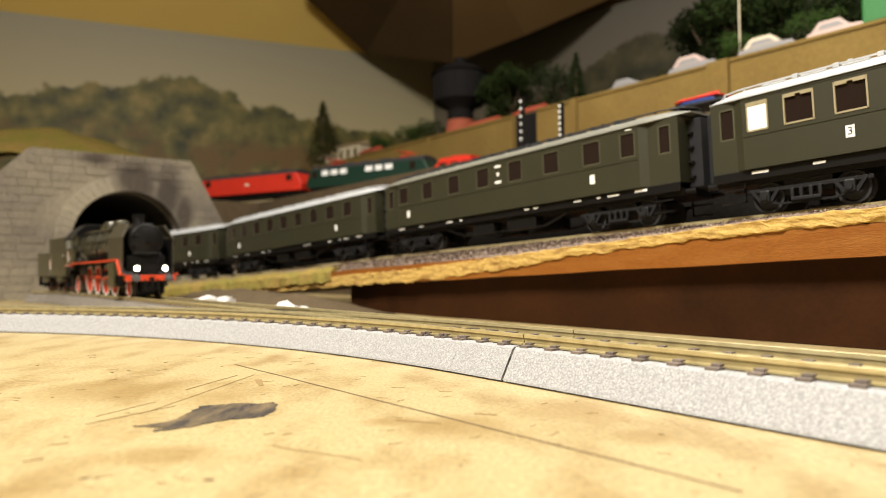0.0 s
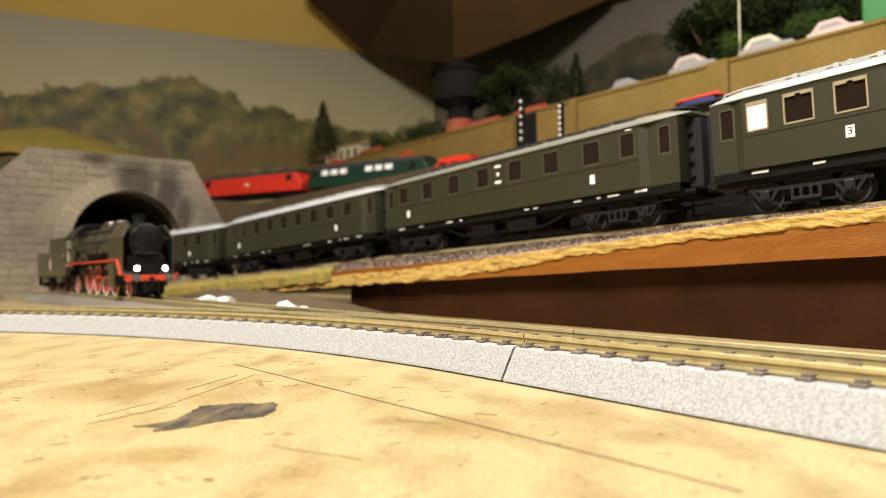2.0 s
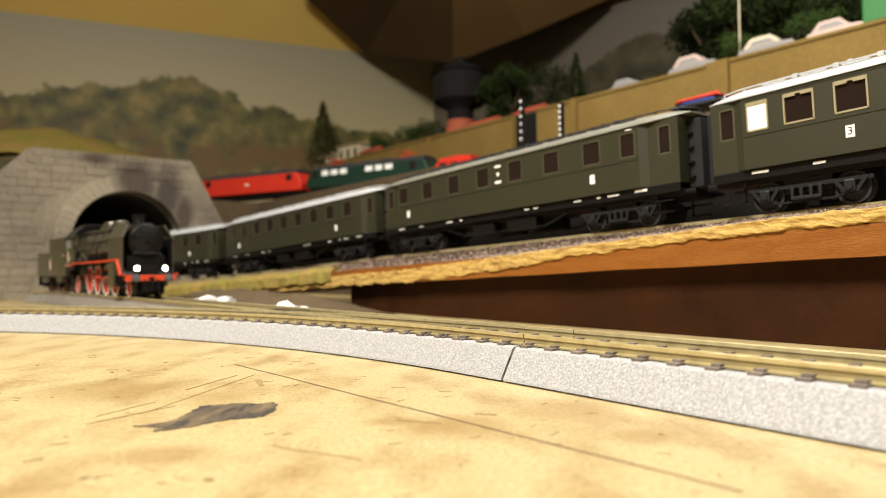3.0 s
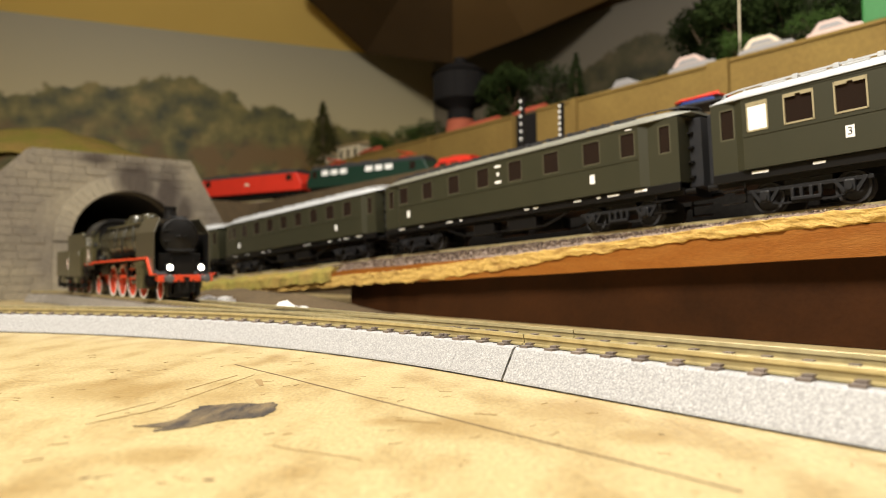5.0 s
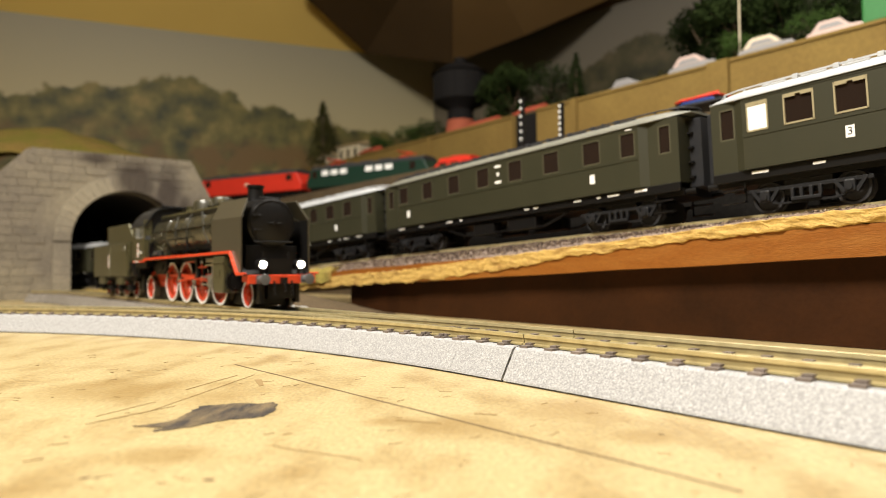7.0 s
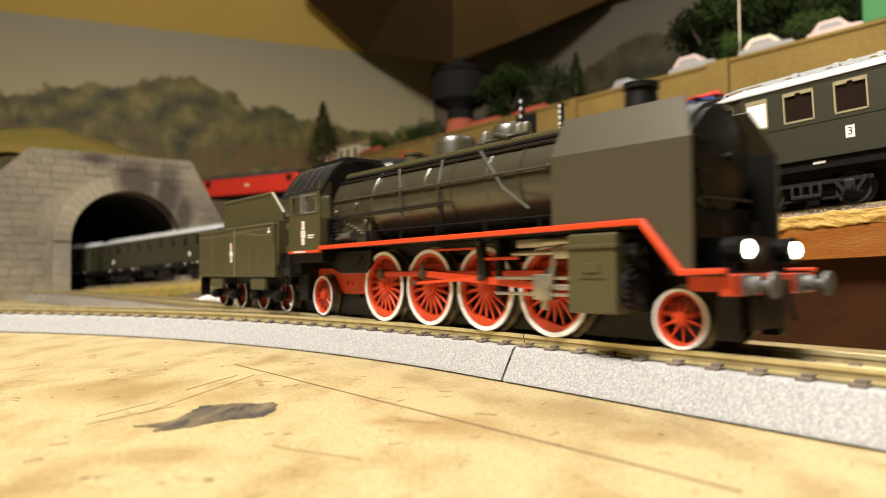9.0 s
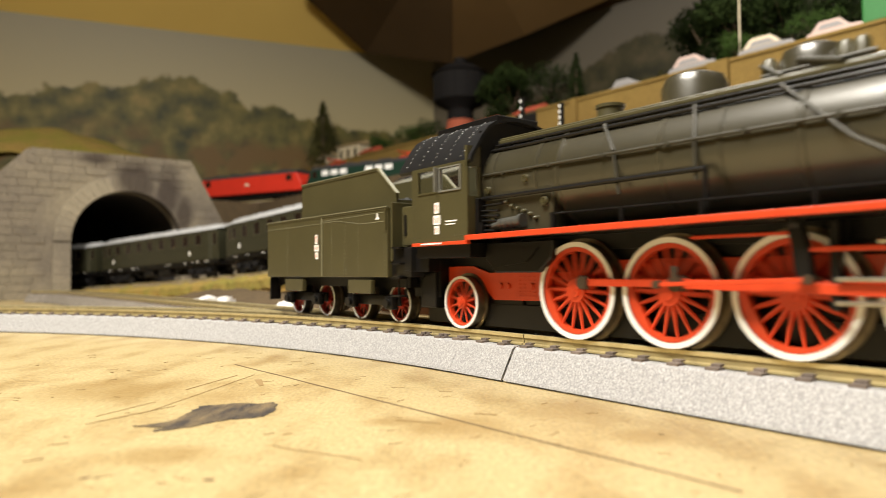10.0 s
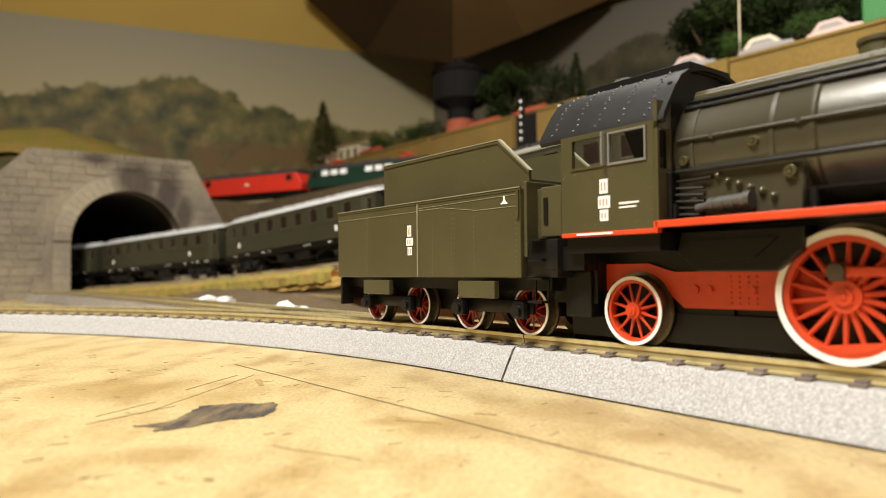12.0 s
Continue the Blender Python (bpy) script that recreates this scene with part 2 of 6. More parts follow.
def printed_backdrop(name, skyline, span, low=(0.48, 0.40, 0.21), high=(0.31, 0.285, 0.205), tone=1.0):
    """A printed photo backdrop: hazy sky over wooded hills; skyline is pairs (metres along, metres up)."""
    m = bpy.data.materials.new(name)
    m.use_nodes = True
    t = m.node_tree
    link, add = t.links.new, t.nodes.new
    b = t.nodes["Principled BSDF"]
    b.inputs["Roughness"].default_value = 0.6
    co, sep = add("ShaderNodeTexCoord"), add("ShaderNodeSeparateXYZ")
    link(co.outputs["Object"], sep.inputs[0])
    along = add("ShaderNodeMath")
    along.operation, along.inputs[1].default_value = "DIVIDE", span
    link(sep.outputs[0], along.inputs[0])
    ramp = add("ShaderNodeValToRGB")
    ramp.color_ramp.interpolation = "EASE"
    els = ramp.color_ramp.elements
    while len(els) > 1:
        els.remove(els[-1])
    for i, (x, h) in enumerate(skyline):
        e = els[0] if i == 0 else els.new(x / span)
        e.position, e.color = x / span, (h, h, h, 1)
    link(along.outputs[0], ramp.inputs[0])
    rough = add("ShaderNodeTexNoise")
    rough.inputs["Scale"].default_value, rough.inputs["Detail"].default_value = 38, 7
    link(co.outputs["Object"], rough.inputs[0])
    jag = add("ShaderNodeMath")
    jag.operation, jag.inputs[1].default_value, jag.inputs[2].default_value = "MULTIPLY_ADD", 0.05, -0.025
    link(rough.outputs[0], jag.inputs[0])
    top = add("ShaderNodeMath")
    link(ramp.outputs[0], top.inputs[0])
    link(jag.outputs[0], top.inputs[1])
    below = add("ShaderNodeMath")
    below.operation = "SUBTRACT"
    link(top.outputs[0], below.inputs[0])
    link(sep.outputs[2], below.inputs[1])
    edge = add("ShaderNodeMapRange")
    edge.inputs[1].default_value, edge.inputs[2].default_value = -0.002, 0.006
    link(below.outputs[0], edge.inputs[0])
    sky = add("ShaderNodeMapRange")
    sky.data_type = "FLOAT_VECTOR"
    sky.inputs[7].default_value, sky.inputs[8].default_value = (0.30,) * 3, (0.50,) * 3
    sky.inputs[9].default_value, sky.inputs[10].default_value = low, high
    comb = add("ShaderNodeCombineXYZ")
    for i in range(3):
        link(sep.outputs[2], comb.inputs[i])
    link(comb.outputs[0], sky.inputs[6])
    wood = add("ShaderNodeTexNoise")
    wood.inputs["Scale"].default_value, wood.inputs["Detail"].default_value = 24, 9
    link(co.outputs["Object"], wood.inputs[0])
    leaf = add("ShaderNodeValToRGB")
    ce = leaf.color_ramp.elements
    ce[0].position, ce[0].color = 0.34, (0.034, 0.036, 0.006, 1)
    ce[1].position, ce[1].color = 0.70, (0.27, 0.20, 0.055, 1)
    mid = ce.new(0.52)
    mid.color = (0.13, 0.112, 0.022, 1)
    # tone below 1 darkens the hills, for a wall lying in shade
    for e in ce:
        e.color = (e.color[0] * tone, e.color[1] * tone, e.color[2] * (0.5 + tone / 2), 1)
    link(wood.outputs[0], leaf.inputs[0])
    # autumn bushes printed along the foot of the hills
    patch, low_part, much = add("ShaderNodeTexNoise"), add("ShaderNodeMapRange"), add("ShaderNodeMath")
    patch.inputs["Scale"].default_value, patch.inputs["Detail"].default_value = 14, 4
    link(co.outputs["Object"], patch.inputs[0])
    low_part.inputs[1].default_value, low_part.inputs[2].default_value = 0.33, 0.27
    link(sep.outputs[2], low_part.inputs[0])
    spread = add("ShaderNodeMapRange")
    spread.inputs[1].default_value, spread.inputs[2].default_value = 0.47, 0.58
    link(patch.outputs[0], spread.inputs[0])
    much.operation = "MULTIPLY"
    link(low_part.outputs[0], much.inputs[0])
    link(spread.outputs[0], much.inputs[1])
    bush = add("ShaderNodeMix")
    bush.data_type = "RGBA"
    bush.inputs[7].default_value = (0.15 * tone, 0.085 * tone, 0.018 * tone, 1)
    link(much.outputs[0], bush.inputs[0])
    link(leaf.outputs[0], bush.inputs[6])
    mix = add("ShaderNodeMix")
    mix.data_type = "RGBA"
    link(edge.outputs[0], mix.inputs[0])
    link(sky.outputs[1], mix.inputs[6])
    link(bush.outputs[2], mix.inputs[7])
    link(mix.outputs[2], b.inputs["Base Color"])
    return m


M_SKY_L = printed_backdrop("printed_hills_backdrop", ((0, .336), (.09, .33), (.192, .333), (.288, .345), (.35, .366), (.39, .362), (.445, .388), (.529, .412), (.648, .384), (.741, .372), (.829, .35), (1.19, .33)), 1.2)
# the north wall's shade is put into its sky colours and tone
M_SKY_R = printed_backdrop("shaded_woods_backdrop", ((0, .33), (.2, .35), (.349, .374), (.434, .415), (.5, .433), (.571, .422), (.7, .45), (1.2, .46)), 1.3, (0.15, 0.125, 0.085), (0.10, 0.088, 0.07), 0.36)
M_CEIL = material("yellow_ceiling_paint", (0.68, 0.48, 0.13), 0.8, spots=(0.60, 0.41, 0.11), spot_scale=4, spot_amount=0.5)
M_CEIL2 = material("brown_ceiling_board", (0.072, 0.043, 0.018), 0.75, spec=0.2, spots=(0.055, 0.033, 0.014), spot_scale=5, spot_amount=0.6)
# same boards as M_CEIL2, coloured lighter as the side catching the light
M_CEIL3 = material("lit_brown_ceiling_board", (0.16, 0.095, 0.036), 0.75, spec=0.2, spots=(0.12, 0.07, 0.027), spot_scale=5, spot_amount=0.6)
M_ROOM = material("room_plaster", (0.55, 0.45, 0.30), 0.85, spots=(0.5, 0.4, 0.26), spot_scale=3)
M_ROAD = material("grey_model_road", (0.23, 0.22, 0.21), 0.85, grain=0.3, grain_scale=500)
M_TRUNK = material("tree_bark", (0.09, 0.06, 0.035), 0.9, grain=0.4, grain_scale=400)
M_LEAF = material("dark_leaf_scatter", (0.013, 0.022, 0.005), 0.9, spec=0.1, spots=(0.022, 0.032, 0.008), spot_scale=80, vary=0.25)
M_LEAF2 = material("bright_leaf_scatter", (0.026, 0.050, 0.010), 0.9, spec=0.1, spots=(0.05, 0.085, 0.018), spot_scale=80, vary=0.2)
M_LEAF3 = material("olive_leaf_scatter", (0.045, 0.046, 0.013), 0.9, spec=0.1, spots=(0.09, 0.08, 0.025), spot_scale=80, vary=0.25)
M_LOCORED = material("traffic_red_paint", (0.62, 0.035, 0.018), 0.4, spots=(0.5, 0.03, 0.015), spot_scale=60)
M_LOCOGREEN = material("chrome_green_paint", (0.009, 0.032, 0.020), 0.4)
M_BLUE = material("cobalt_blue_paint", (0.03, 0.07, 0.28), 0.4)
M_BRICK = material("red_brick", (0.36, 0.085, 0.04), 0.85, spots=(0.28, 0.06, 0.03), spot_scale=120, grain=0.3, grain_scale=500)
M_TILE = material("red_roof_tiles", (0.42, 0.075, 0.035), 0.8, grain=0.3, grain_scale=500)
M_TANK = material("dark_slate_tank", (0.012, 0.011, 0.011), 0.8, spec=0.1, grain=0.25, grain_scale=300)
M_CARROOF = material("cream_car_paint", (0.72, 0.60, 0.45), 0.35)
M_CARSIL = material("pink_silver_car_paint", (0.60, 0.45, 0.40), 0.35)
M_CARGREY = material("grey_car_paint", (0.30, 0.29, 0.29), 0.35)
M_TRUCK = material("green_truck_tarpaulin", (0.025, 0.16, 0.035), 0.55, grain=0.15, grain_scale=300)


def pebbles():
    m = bpy.data.materials.new("ballast_pebbles")
    m.use_nodes = True
    t = m.node_tree
    b = t.nodes["Principled BSDF"]
    b.inputs["Roughness"].default_value = 0.9
    geo, ramp = t.nodes.new("ShaderNodeNewGeometry"), t.nodes.new("ShaderNodeValToRGB")
    ramp.color_ramp.elements[0].color = (0.045, 0.032, 0.026, 1)
    ramp.color_ramp.elements[1].color = (0.36, 0.28, 0.20, 1)
    e = ramp.color_ramp.elements.new(0.6)
    e.color = (0.13, 0.08, 0.055, 1)
    t.links.new(geo.outputs["Random Per Island"], ramp.inputs[0])
    t.links.new(ramp.outputs[0], b.inputs["Base Color"])
    return m


M_PEBBLE = pebbles()
# paler olive for the edge highlights painted on the tender
M_EDGELIGHT = material("edge_highlight_paint", (0.21, 0.20, 0.13), 0.4)
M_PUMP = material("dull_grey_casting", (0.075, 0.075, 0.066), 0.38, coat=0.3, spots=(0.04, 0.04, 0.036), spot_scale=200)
M_GREY2 = material("grey_rivet_paint", (0.10, 0.10, 0.10), 0.4)
M_BED2 = material("weathered_trackbed", (0.21, 0.185, 0.155), 0.85, spots=(0.30, 0.27, 0.23), spot_scale=200, spot_amount=0.7, grain=0.45, grain_scale=900)
M_PINK = material("faded_red_mark", (0.78, 0.24, 0.17), 0.5)
M_TAN = material("tan_roof_card", (0.40, 0.30, 0.16), 0.8, grain=0.2, grain_scale=300)
M_BOILER = material("satin_boiler_enamel", (0.044, 0.039, 0.022), 0.30, metal=0.0, spots=(0.033, 0.029, 0.017), spot_scale=120, spot_amount=0.5, grain=0.05, grain_scale=1500, coat=1.0)
M_PIPE = material("dull_olive_pipe", (0.040, 0.037, 0.025), 0.45, spots=(0.026, 0.024, 0.016), spot_scale=200, spot_amount=0.5, grain=0.1, grain_scale=1500)
M_TYRE = material("dark_steel_tyre", (0.27, 0.23, 0.17), 0.32, metal=0.85, spots=(0.10, 0.08, 0.06), spot_scale=400, spot_amount=0.6)
M_PLATE = material("satin_deflector_enamel", (0.074, 0.064, 0.041), 0.38, metal=0.2, spots=(0.064, 0.055, 0.035), spot_scale=90, spot_amount=0.4, coat=0.4)


def soot(mat, blots, tint=(0.045, 0.032, 0.024), most=0.88):
    """Lays ragged stains, each a place with its three radii, over a surface."""
    t = mat.node_tree
    b = t.nodes["Principled BSDF"]
    old = b.inputs["Base Color"].links[0].from_socket
    pos = t.nodes.new("ShaderNodeNewGeometry").outputs["Position"]
    noise = t.nodes.new("ShaderNodeTexNoise")
    noise.inputs["Scale"].default_value, noise.inputs["Detail"].default_value = 34, 5
    t.links.new(pos, noise.inputs[0])
    total = None
    for place, size in blots:
        mp = t.nodes.new("ShaderNodeMapping")
        mp.inputs["Location"].default_value = [-c / r for c, r in zip(place, size)]
        mp.inputs["Scale"].default_value = [1 / r for r in size]
        t.links.new(pos, mp.inputs[0])
        g = t.nodes.new("ShaderNodeTexGradient")
        g.gradient_type = "SPHERICAL"
        t.links.new(mp.outputs[0], g.inputs[0])
        if total is None:
            total = g.outputs["Fac"]
        else:
            add = t.nodes.new("ShaderNodeMath")
            add.operation = "MAXIMUM"
            t.links.new(total, add.inputs[0])
            t.links.new(g.outputs["Fac"], add.inputs[1])
            total = add.outputs[0]
    mul = t.nodes.new("ShaderNodeMath")
    mul.operation = "MULTIPLY"
    t.links.new(total, mul.inputs[0])
    t.links.new(noise.outputs[0], mul.inputs[1])
    ramp = t.nodes.new("ShaderNodeMapRange")
    ramp.inputs[1].default_value, ramp.inputs[2].default_value, ramp.inputs[4].default_value = 0.08, 0.36, most
    t.links.new(mul.outputs[0], ramp.inputs[0])
    mix = t.nodes.new("ShaderNodeMix")
    mix.data_type = "RGBA"
    mix.inputs[7].default_value = (*tint, 1)
    t.links.new(ramp.outputs[0], mix.inputs[0])
    t.links.new(old, mix.inputs[6])
    t.links.new(mix.outputs[2], b.inputs["Base Color"])


PORTAL = P(-345, 738, 0, 0, 0, 37.4)
BLOTS = [(PORTAL @ Vector((x * 0.001, 0, z * 0.001)), (r * 0.001, r * 0.001, h * 0.001)) for x, z, r, h in ((8, 128, 34, 40), (42, 118, 22, 46), (58, 92, 18, 34), (-30, 150, 30, 14), (66, 40, 14, 46), (-150, 60, 26, 40))]
for stone in (M_STONE, M_RING):
    soot(stone, BLOTS)
soot(M_BOARD, [((x * 0.001, y * 0.001, 0), (r * 0.001, h * 0.001, 0.02)) for x, y, r, h in ((22, 122, 15, 20), (3, 112, 17, 14), (-8, 116, 9, 6), (30, 104, 10, 8), (-72, 150, 26, 24), (-40, 96, 12, 8), (-46, 140, 14, 16))], (0.27, 0.17, 0.055), 0.6)

# ---- board, tracks and shelf ----
def ground_board():
    bm = bmesh.new()
    box(bm, -1600, 1300, -600, 1750, -18, 0)
    tagged(part("table_board", bm, M_BOARD), "worn varnished plywood baseboard with scratches", "baseboard", kind="structure")


def rails_and_bed(line, s0, s1, joint_s, lat_lo=-17.5, lat_hi=16.5, far_s=9999, drop=0.0):
    bed = thing("railway_track", Matrix.Identity(4), "railway track with brass rails on grey plastic bedding", "track", kind="structure")
    cuts = [s0] + [j for j in joint_s if s0 < j < s1] + [s1]
    for a, b in zip(cuts, cuts[1:]):
        bm = bmesh.new()
        prof = [(lat_hi - 1.0, 0.0), (lat_hi - 1.0, 0.4), (lat_hi - drop, 0.4), (lat_hi - 0.2, 0.9), (12.6, 7.4 - drop), (12.0, 7.8 - drop), (-12.0, 7.8 - drop), (-12.6, 7.4 - drop), (lat_lo, 0.0)]
        sweep(bm, prof, stations(line, a + 0.36, b - 0.36, 6))
        part("bedding", bm, M_BED if a < far_s else M_BED2, bed)
    for side in (8.75, -8.75):
        for a, b in zip(cuts, cuts[1:]):
            bm = bmesh.new()
            prof = [(-1.1, 8.0), (-1.1, 8.35), (-0.3, 8.6), (-0.3, 9.6), (-0.5, 9.8), (-0.5, 10.5), (0.5, 10.5), (0.5, 9.8), (0.3, 9.6), (0.3, 8.6), (1.1, 8.35), (1.1, 8.0)]
            sweep(bm, [(side + l, z) for l, z in prof], stations(line, a + 0.15, b - 0.15, 6))
            rail = part("rail", bm, M_WEB, bed, "dull brown rail web")
            bm = bmesh.new()
            sweep(bm, [(side + l, z) for l, z in ((-0.56, 9.7), (-0.56, 10.45), (-0.4, 10.54), (0.4, 10.54), (0.56, 10.45), (0.56, 9.7))], stations(line, a + 0.15, b - 0.15, 6))
            part("railhead", bm, M_RAIL, rail, "bright worn rail head")
    bm = bmesh.new()
    box(bm, -1.25, 1.25, -12.1, 12.1, 7.5, 8.25)
    for side in (8.75, -8.75):
        box(bm, -0.9, 0.9, side - 1.9, side + 1.9, 8.2, 8.75)
    first = None
    n = int((s1 - s0) / 7.8)
    for i in range(n):
        s = s0 + 3 + i * 7.8
        x, y, a = line(s)
        m = Matrix.Translation((x * MM, y * MM, 0)) @ Matrix.Rotation(a - math.pi / 2, 4, "Z")
        if first is None:
            first = part("sleeper", bm, M_SLEEPER, bed, m=m)
        else:
            share("sleeper", first.data, bed, m)
    return bed


ground_board()
rails_and_bed(main_at, -190, 560, [-59.5, 190, 300, 440], far_s=150)
rails_and_bed(branch_line, 8, 420, [300], drop=0.04)


def shelf_rise(s):
    """Height of the ramp's rails: it drops towards the tunnel."""
    z = 42.2 - 0.04 * (min(s, 640) - 200.0) - 0.02 * max(0, s - 640)
    return z - 0.016 * max(0, min(s, 580) - 380) - 0.022 * max(0, min(s, 930) - 580)


def cork_foot(s):
    """How far the cork skin hangs over the plywood's edge."""
    rows = ((-260, -6.6), (86, -7.3), (146, -8.8), (200, -11.3), (236, -14.1), (280, -17.0), (332, -18.2), (900, -18.6))
    for (a, u), (b, v) in zip(rows, rows[1:]):
        if a <= s <= b:
            return u + (v - u) * (s - a) / (b - a)
    return rows[-1][1]


def cork_lip(s):
    """Height of the ballast's foot against the rails: the shoulder falls off towards the tunnel."""
    return -3.0 - 0.033 * max(0.0, min(s, 332) - 100)


def shelf():
    top = thing("ramp_shelf", Matrix.Identity(4), "ramp shelf of cork on stained plywood carrying the upper track", "shelf", kind="structure")
    st = stations(shelf_line, -260, 960, 5, shelf_rise, 0.4)
    fine = stations(shelf_line, -260, 960, 1.6, shelf_rise, 0.6)
    bm = bmesh.new()
    sweep(bm, [(26, -18), (26, -8), (-52, -8), (-52, -18)], st)
    roughen(bm, 30, 0.5, 8, (0.6, 0.6, 0.5))
    part("plywood_deck", bm, M_PLY, top)
    # cork skin: thin on the high end, hanging lower over the edge towards the tunnel
    bm = bmesh.new()
    rings = []
    for i, f in enumerate(fine):
        s = -260 + 1220 * i / (len(fine) - 1)
        q = Vector((s / 9.0, 0.3, 1.7))
        foot = cork_foot(s) + 1.3 * noise.noise(q) + 0.8 * noise.noise(q * 3.1) + 0.4 * noise.noise(q * 8.0)
        lip = cork_lip(s) + 0.5 * noise.noise(q * 2.3 + Vector((0, 9, 0)))
        foot = min(foot, lip - 2.2)
        row = [(26.15, foot)]
        for k in range(6):
            z = foot + 0.3 + (lip - foot - 0.8) * k / 5
            row.append((26.7 + 0.55 * noise.noise(Vector((s / 7.0, z / 1.6, 4.0))) + 0.25 * noise.noise(Vector((s / 1.7, z / 0.8, 9.0))), z))
        row += [(25.0, lip), (24, -6), (25.6, -7.9)] if lip > -7 else [(25.0, lip), (24.5, lip), (25.6, lip - 0.8)]
        rings.append([bm.verts.new(f(lat, z)) for lat, z in row])
    fs = [bm.faces.new((u[k], u[(k + 1) % 10], v[(k + 1) % 10], v[k])) for u, v in zip(rings, rings[1:]) for k in range(10)]
    fs += [bm.faces.new(rings[0]), bm.faces.new(rings[-1])]
    bmesh.ops.recalc_face_normals(bm, faces=fs)
    roughen(bm, 2, 0.2, 9)
    part("cork_layer", bm, M_CORK, top, "torn yellow cork skin")
    bm = bmesh.new()
    sweep(bm, [(28.4, -14.5), (27.6, -8.0), (24, -5.2), (14, -3.0), (14, -6.0), (25, -14.5)], stations(shelf_line, 405, 960, 2.5, shelf_rise, 0.8))
    roughen(bm, 9, 1.5, 3)
    roughen(bm, 2.5, 0.8, 6)
    part("grass_shoulder", bm, M_STRAW, top, "yellow green scatter on the ramp's shoulder")
    bm = bmesh.new()
    rings = []
    for i, f in enumerate(st):
        lip = cork_lip(-260 + 1220 * i / (len(st) - 1)) + 0.2
        rings.append([bm.verts.new(f(lat, z)) for lat, z in ((26.0, lip - 0.8), (25.6, lip), (22, lip * 0.6 - 1.1), (18, lip * 0.25 - 2.0), (13, -2.4), (-13, -2.4), (-20, -4.4))])
    bmesh.ops.recalc_face_normals(bm, faces=[bm.faces.new((u[k], u[k + 1], v[k + 1], v[k])) for u, v in zip(rings, rings[1:]) for k in range(6)])
    roughen(bm, 3, 0.7, 5)
    part("ballast", bm, M_BALLAST, top)
    for side in (8.75, -8.75):
        bm = bmesh.new()
        sweep(bm, [(side - 0.5, -2.2), (side - 0.5, 0), (side + 0.5, 0), (side + 0.5, -2.2)], st)
        part("rail", bm, M_RAIL, top)
    # near-black sheet added for the shade under and behind the coaches
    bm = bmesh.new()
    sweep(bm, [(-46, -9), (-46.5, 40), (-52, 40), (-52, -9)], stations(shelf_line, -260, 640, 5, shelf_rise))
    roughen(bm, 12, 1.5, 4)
    part("shade_sheet", bm, M_SHADE, top, "near-black sheet added as shade behind the coaches")
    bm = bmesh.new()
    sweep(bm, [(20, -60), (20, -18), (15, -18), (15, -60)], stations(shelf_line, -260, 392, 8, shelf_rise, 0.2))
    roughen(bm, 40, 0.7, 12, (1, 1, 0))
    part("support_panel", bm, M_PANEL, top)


def ballast_stones():
    """Loose stones along the near edge of the ramp."""
    r = random.Random(21)
    verts, faces = [], []
    for _ in range(5200):
        s = r.uniform(-120, 420)
        lat = r.uniform(10.5, 25)
        k = max(0, lat - 13) / 12.5
        z = shelf_rise(s) - 2.4 + (cork_lip(s) + 2.4) * k * k + r.uniform(-0.3, 0.5)
        q = spot(shelf_line, s, lat, z)
        k = r.uniform(0.35, 0.95)
        base = len(verts)
        for d in ((1, 0, 0), (-0.5, 0.8, 0), (-0.5, -0.8, 0.1), (0.1, 0.1, 0.9), (0, 0, -0.7)):
            verts.append(((q.x + k * d[0] * r.uniform(0.7, 1.2)) * MM, (q.y + k * d[1] * r.uniform(0.7, 1.2)) * MM, (q.z + k * d[2]) * MM))
        for f in ((0, 1, 3), (1, 2, 3), (2, 0, 3), (1, 0, 4), (2, 1, 4), (0, 2, 4)):
            faces.append(tuple(base + i for i in f))
    data = bpy.data.meshes.new("ballast_stones")
    data.from_pydata(verts, [], faces)
    data.materials.append(M_PEBBLE)
    tagged(new("ballast_stones", data), "loose brown and grey ballast stones along the ramp", "ballast", kind="stuff")


shelf()
ballast_stones()

# ---- steam locomotive and tender: x forward from the rear driving axle, z up from the rail head ----
def ring(bm, r0, r1, y0, y1, seg=40):
    prof = [(y0, r0), (y0, r1), (y1, r1), (y1, r0)]
    rings = []
    for h, r in prof:
        rings.append([bm.verts.new((r * math.cos(2 * math.pi * i / seg), h, r * math.sin(2 * math.pi * i / seg))) for i in range(seg)])
    for a, b in zip(rings, rings[1:] + rings[:1]):
        for i in range(seg):
            bm.faces.new((a[i], a[(i + 1) % seg], b[(i + 1) % seg], b[i]))
    bmesh.ops.recalc_face_normals(bm, faces=bm.faces[:])
    return bm


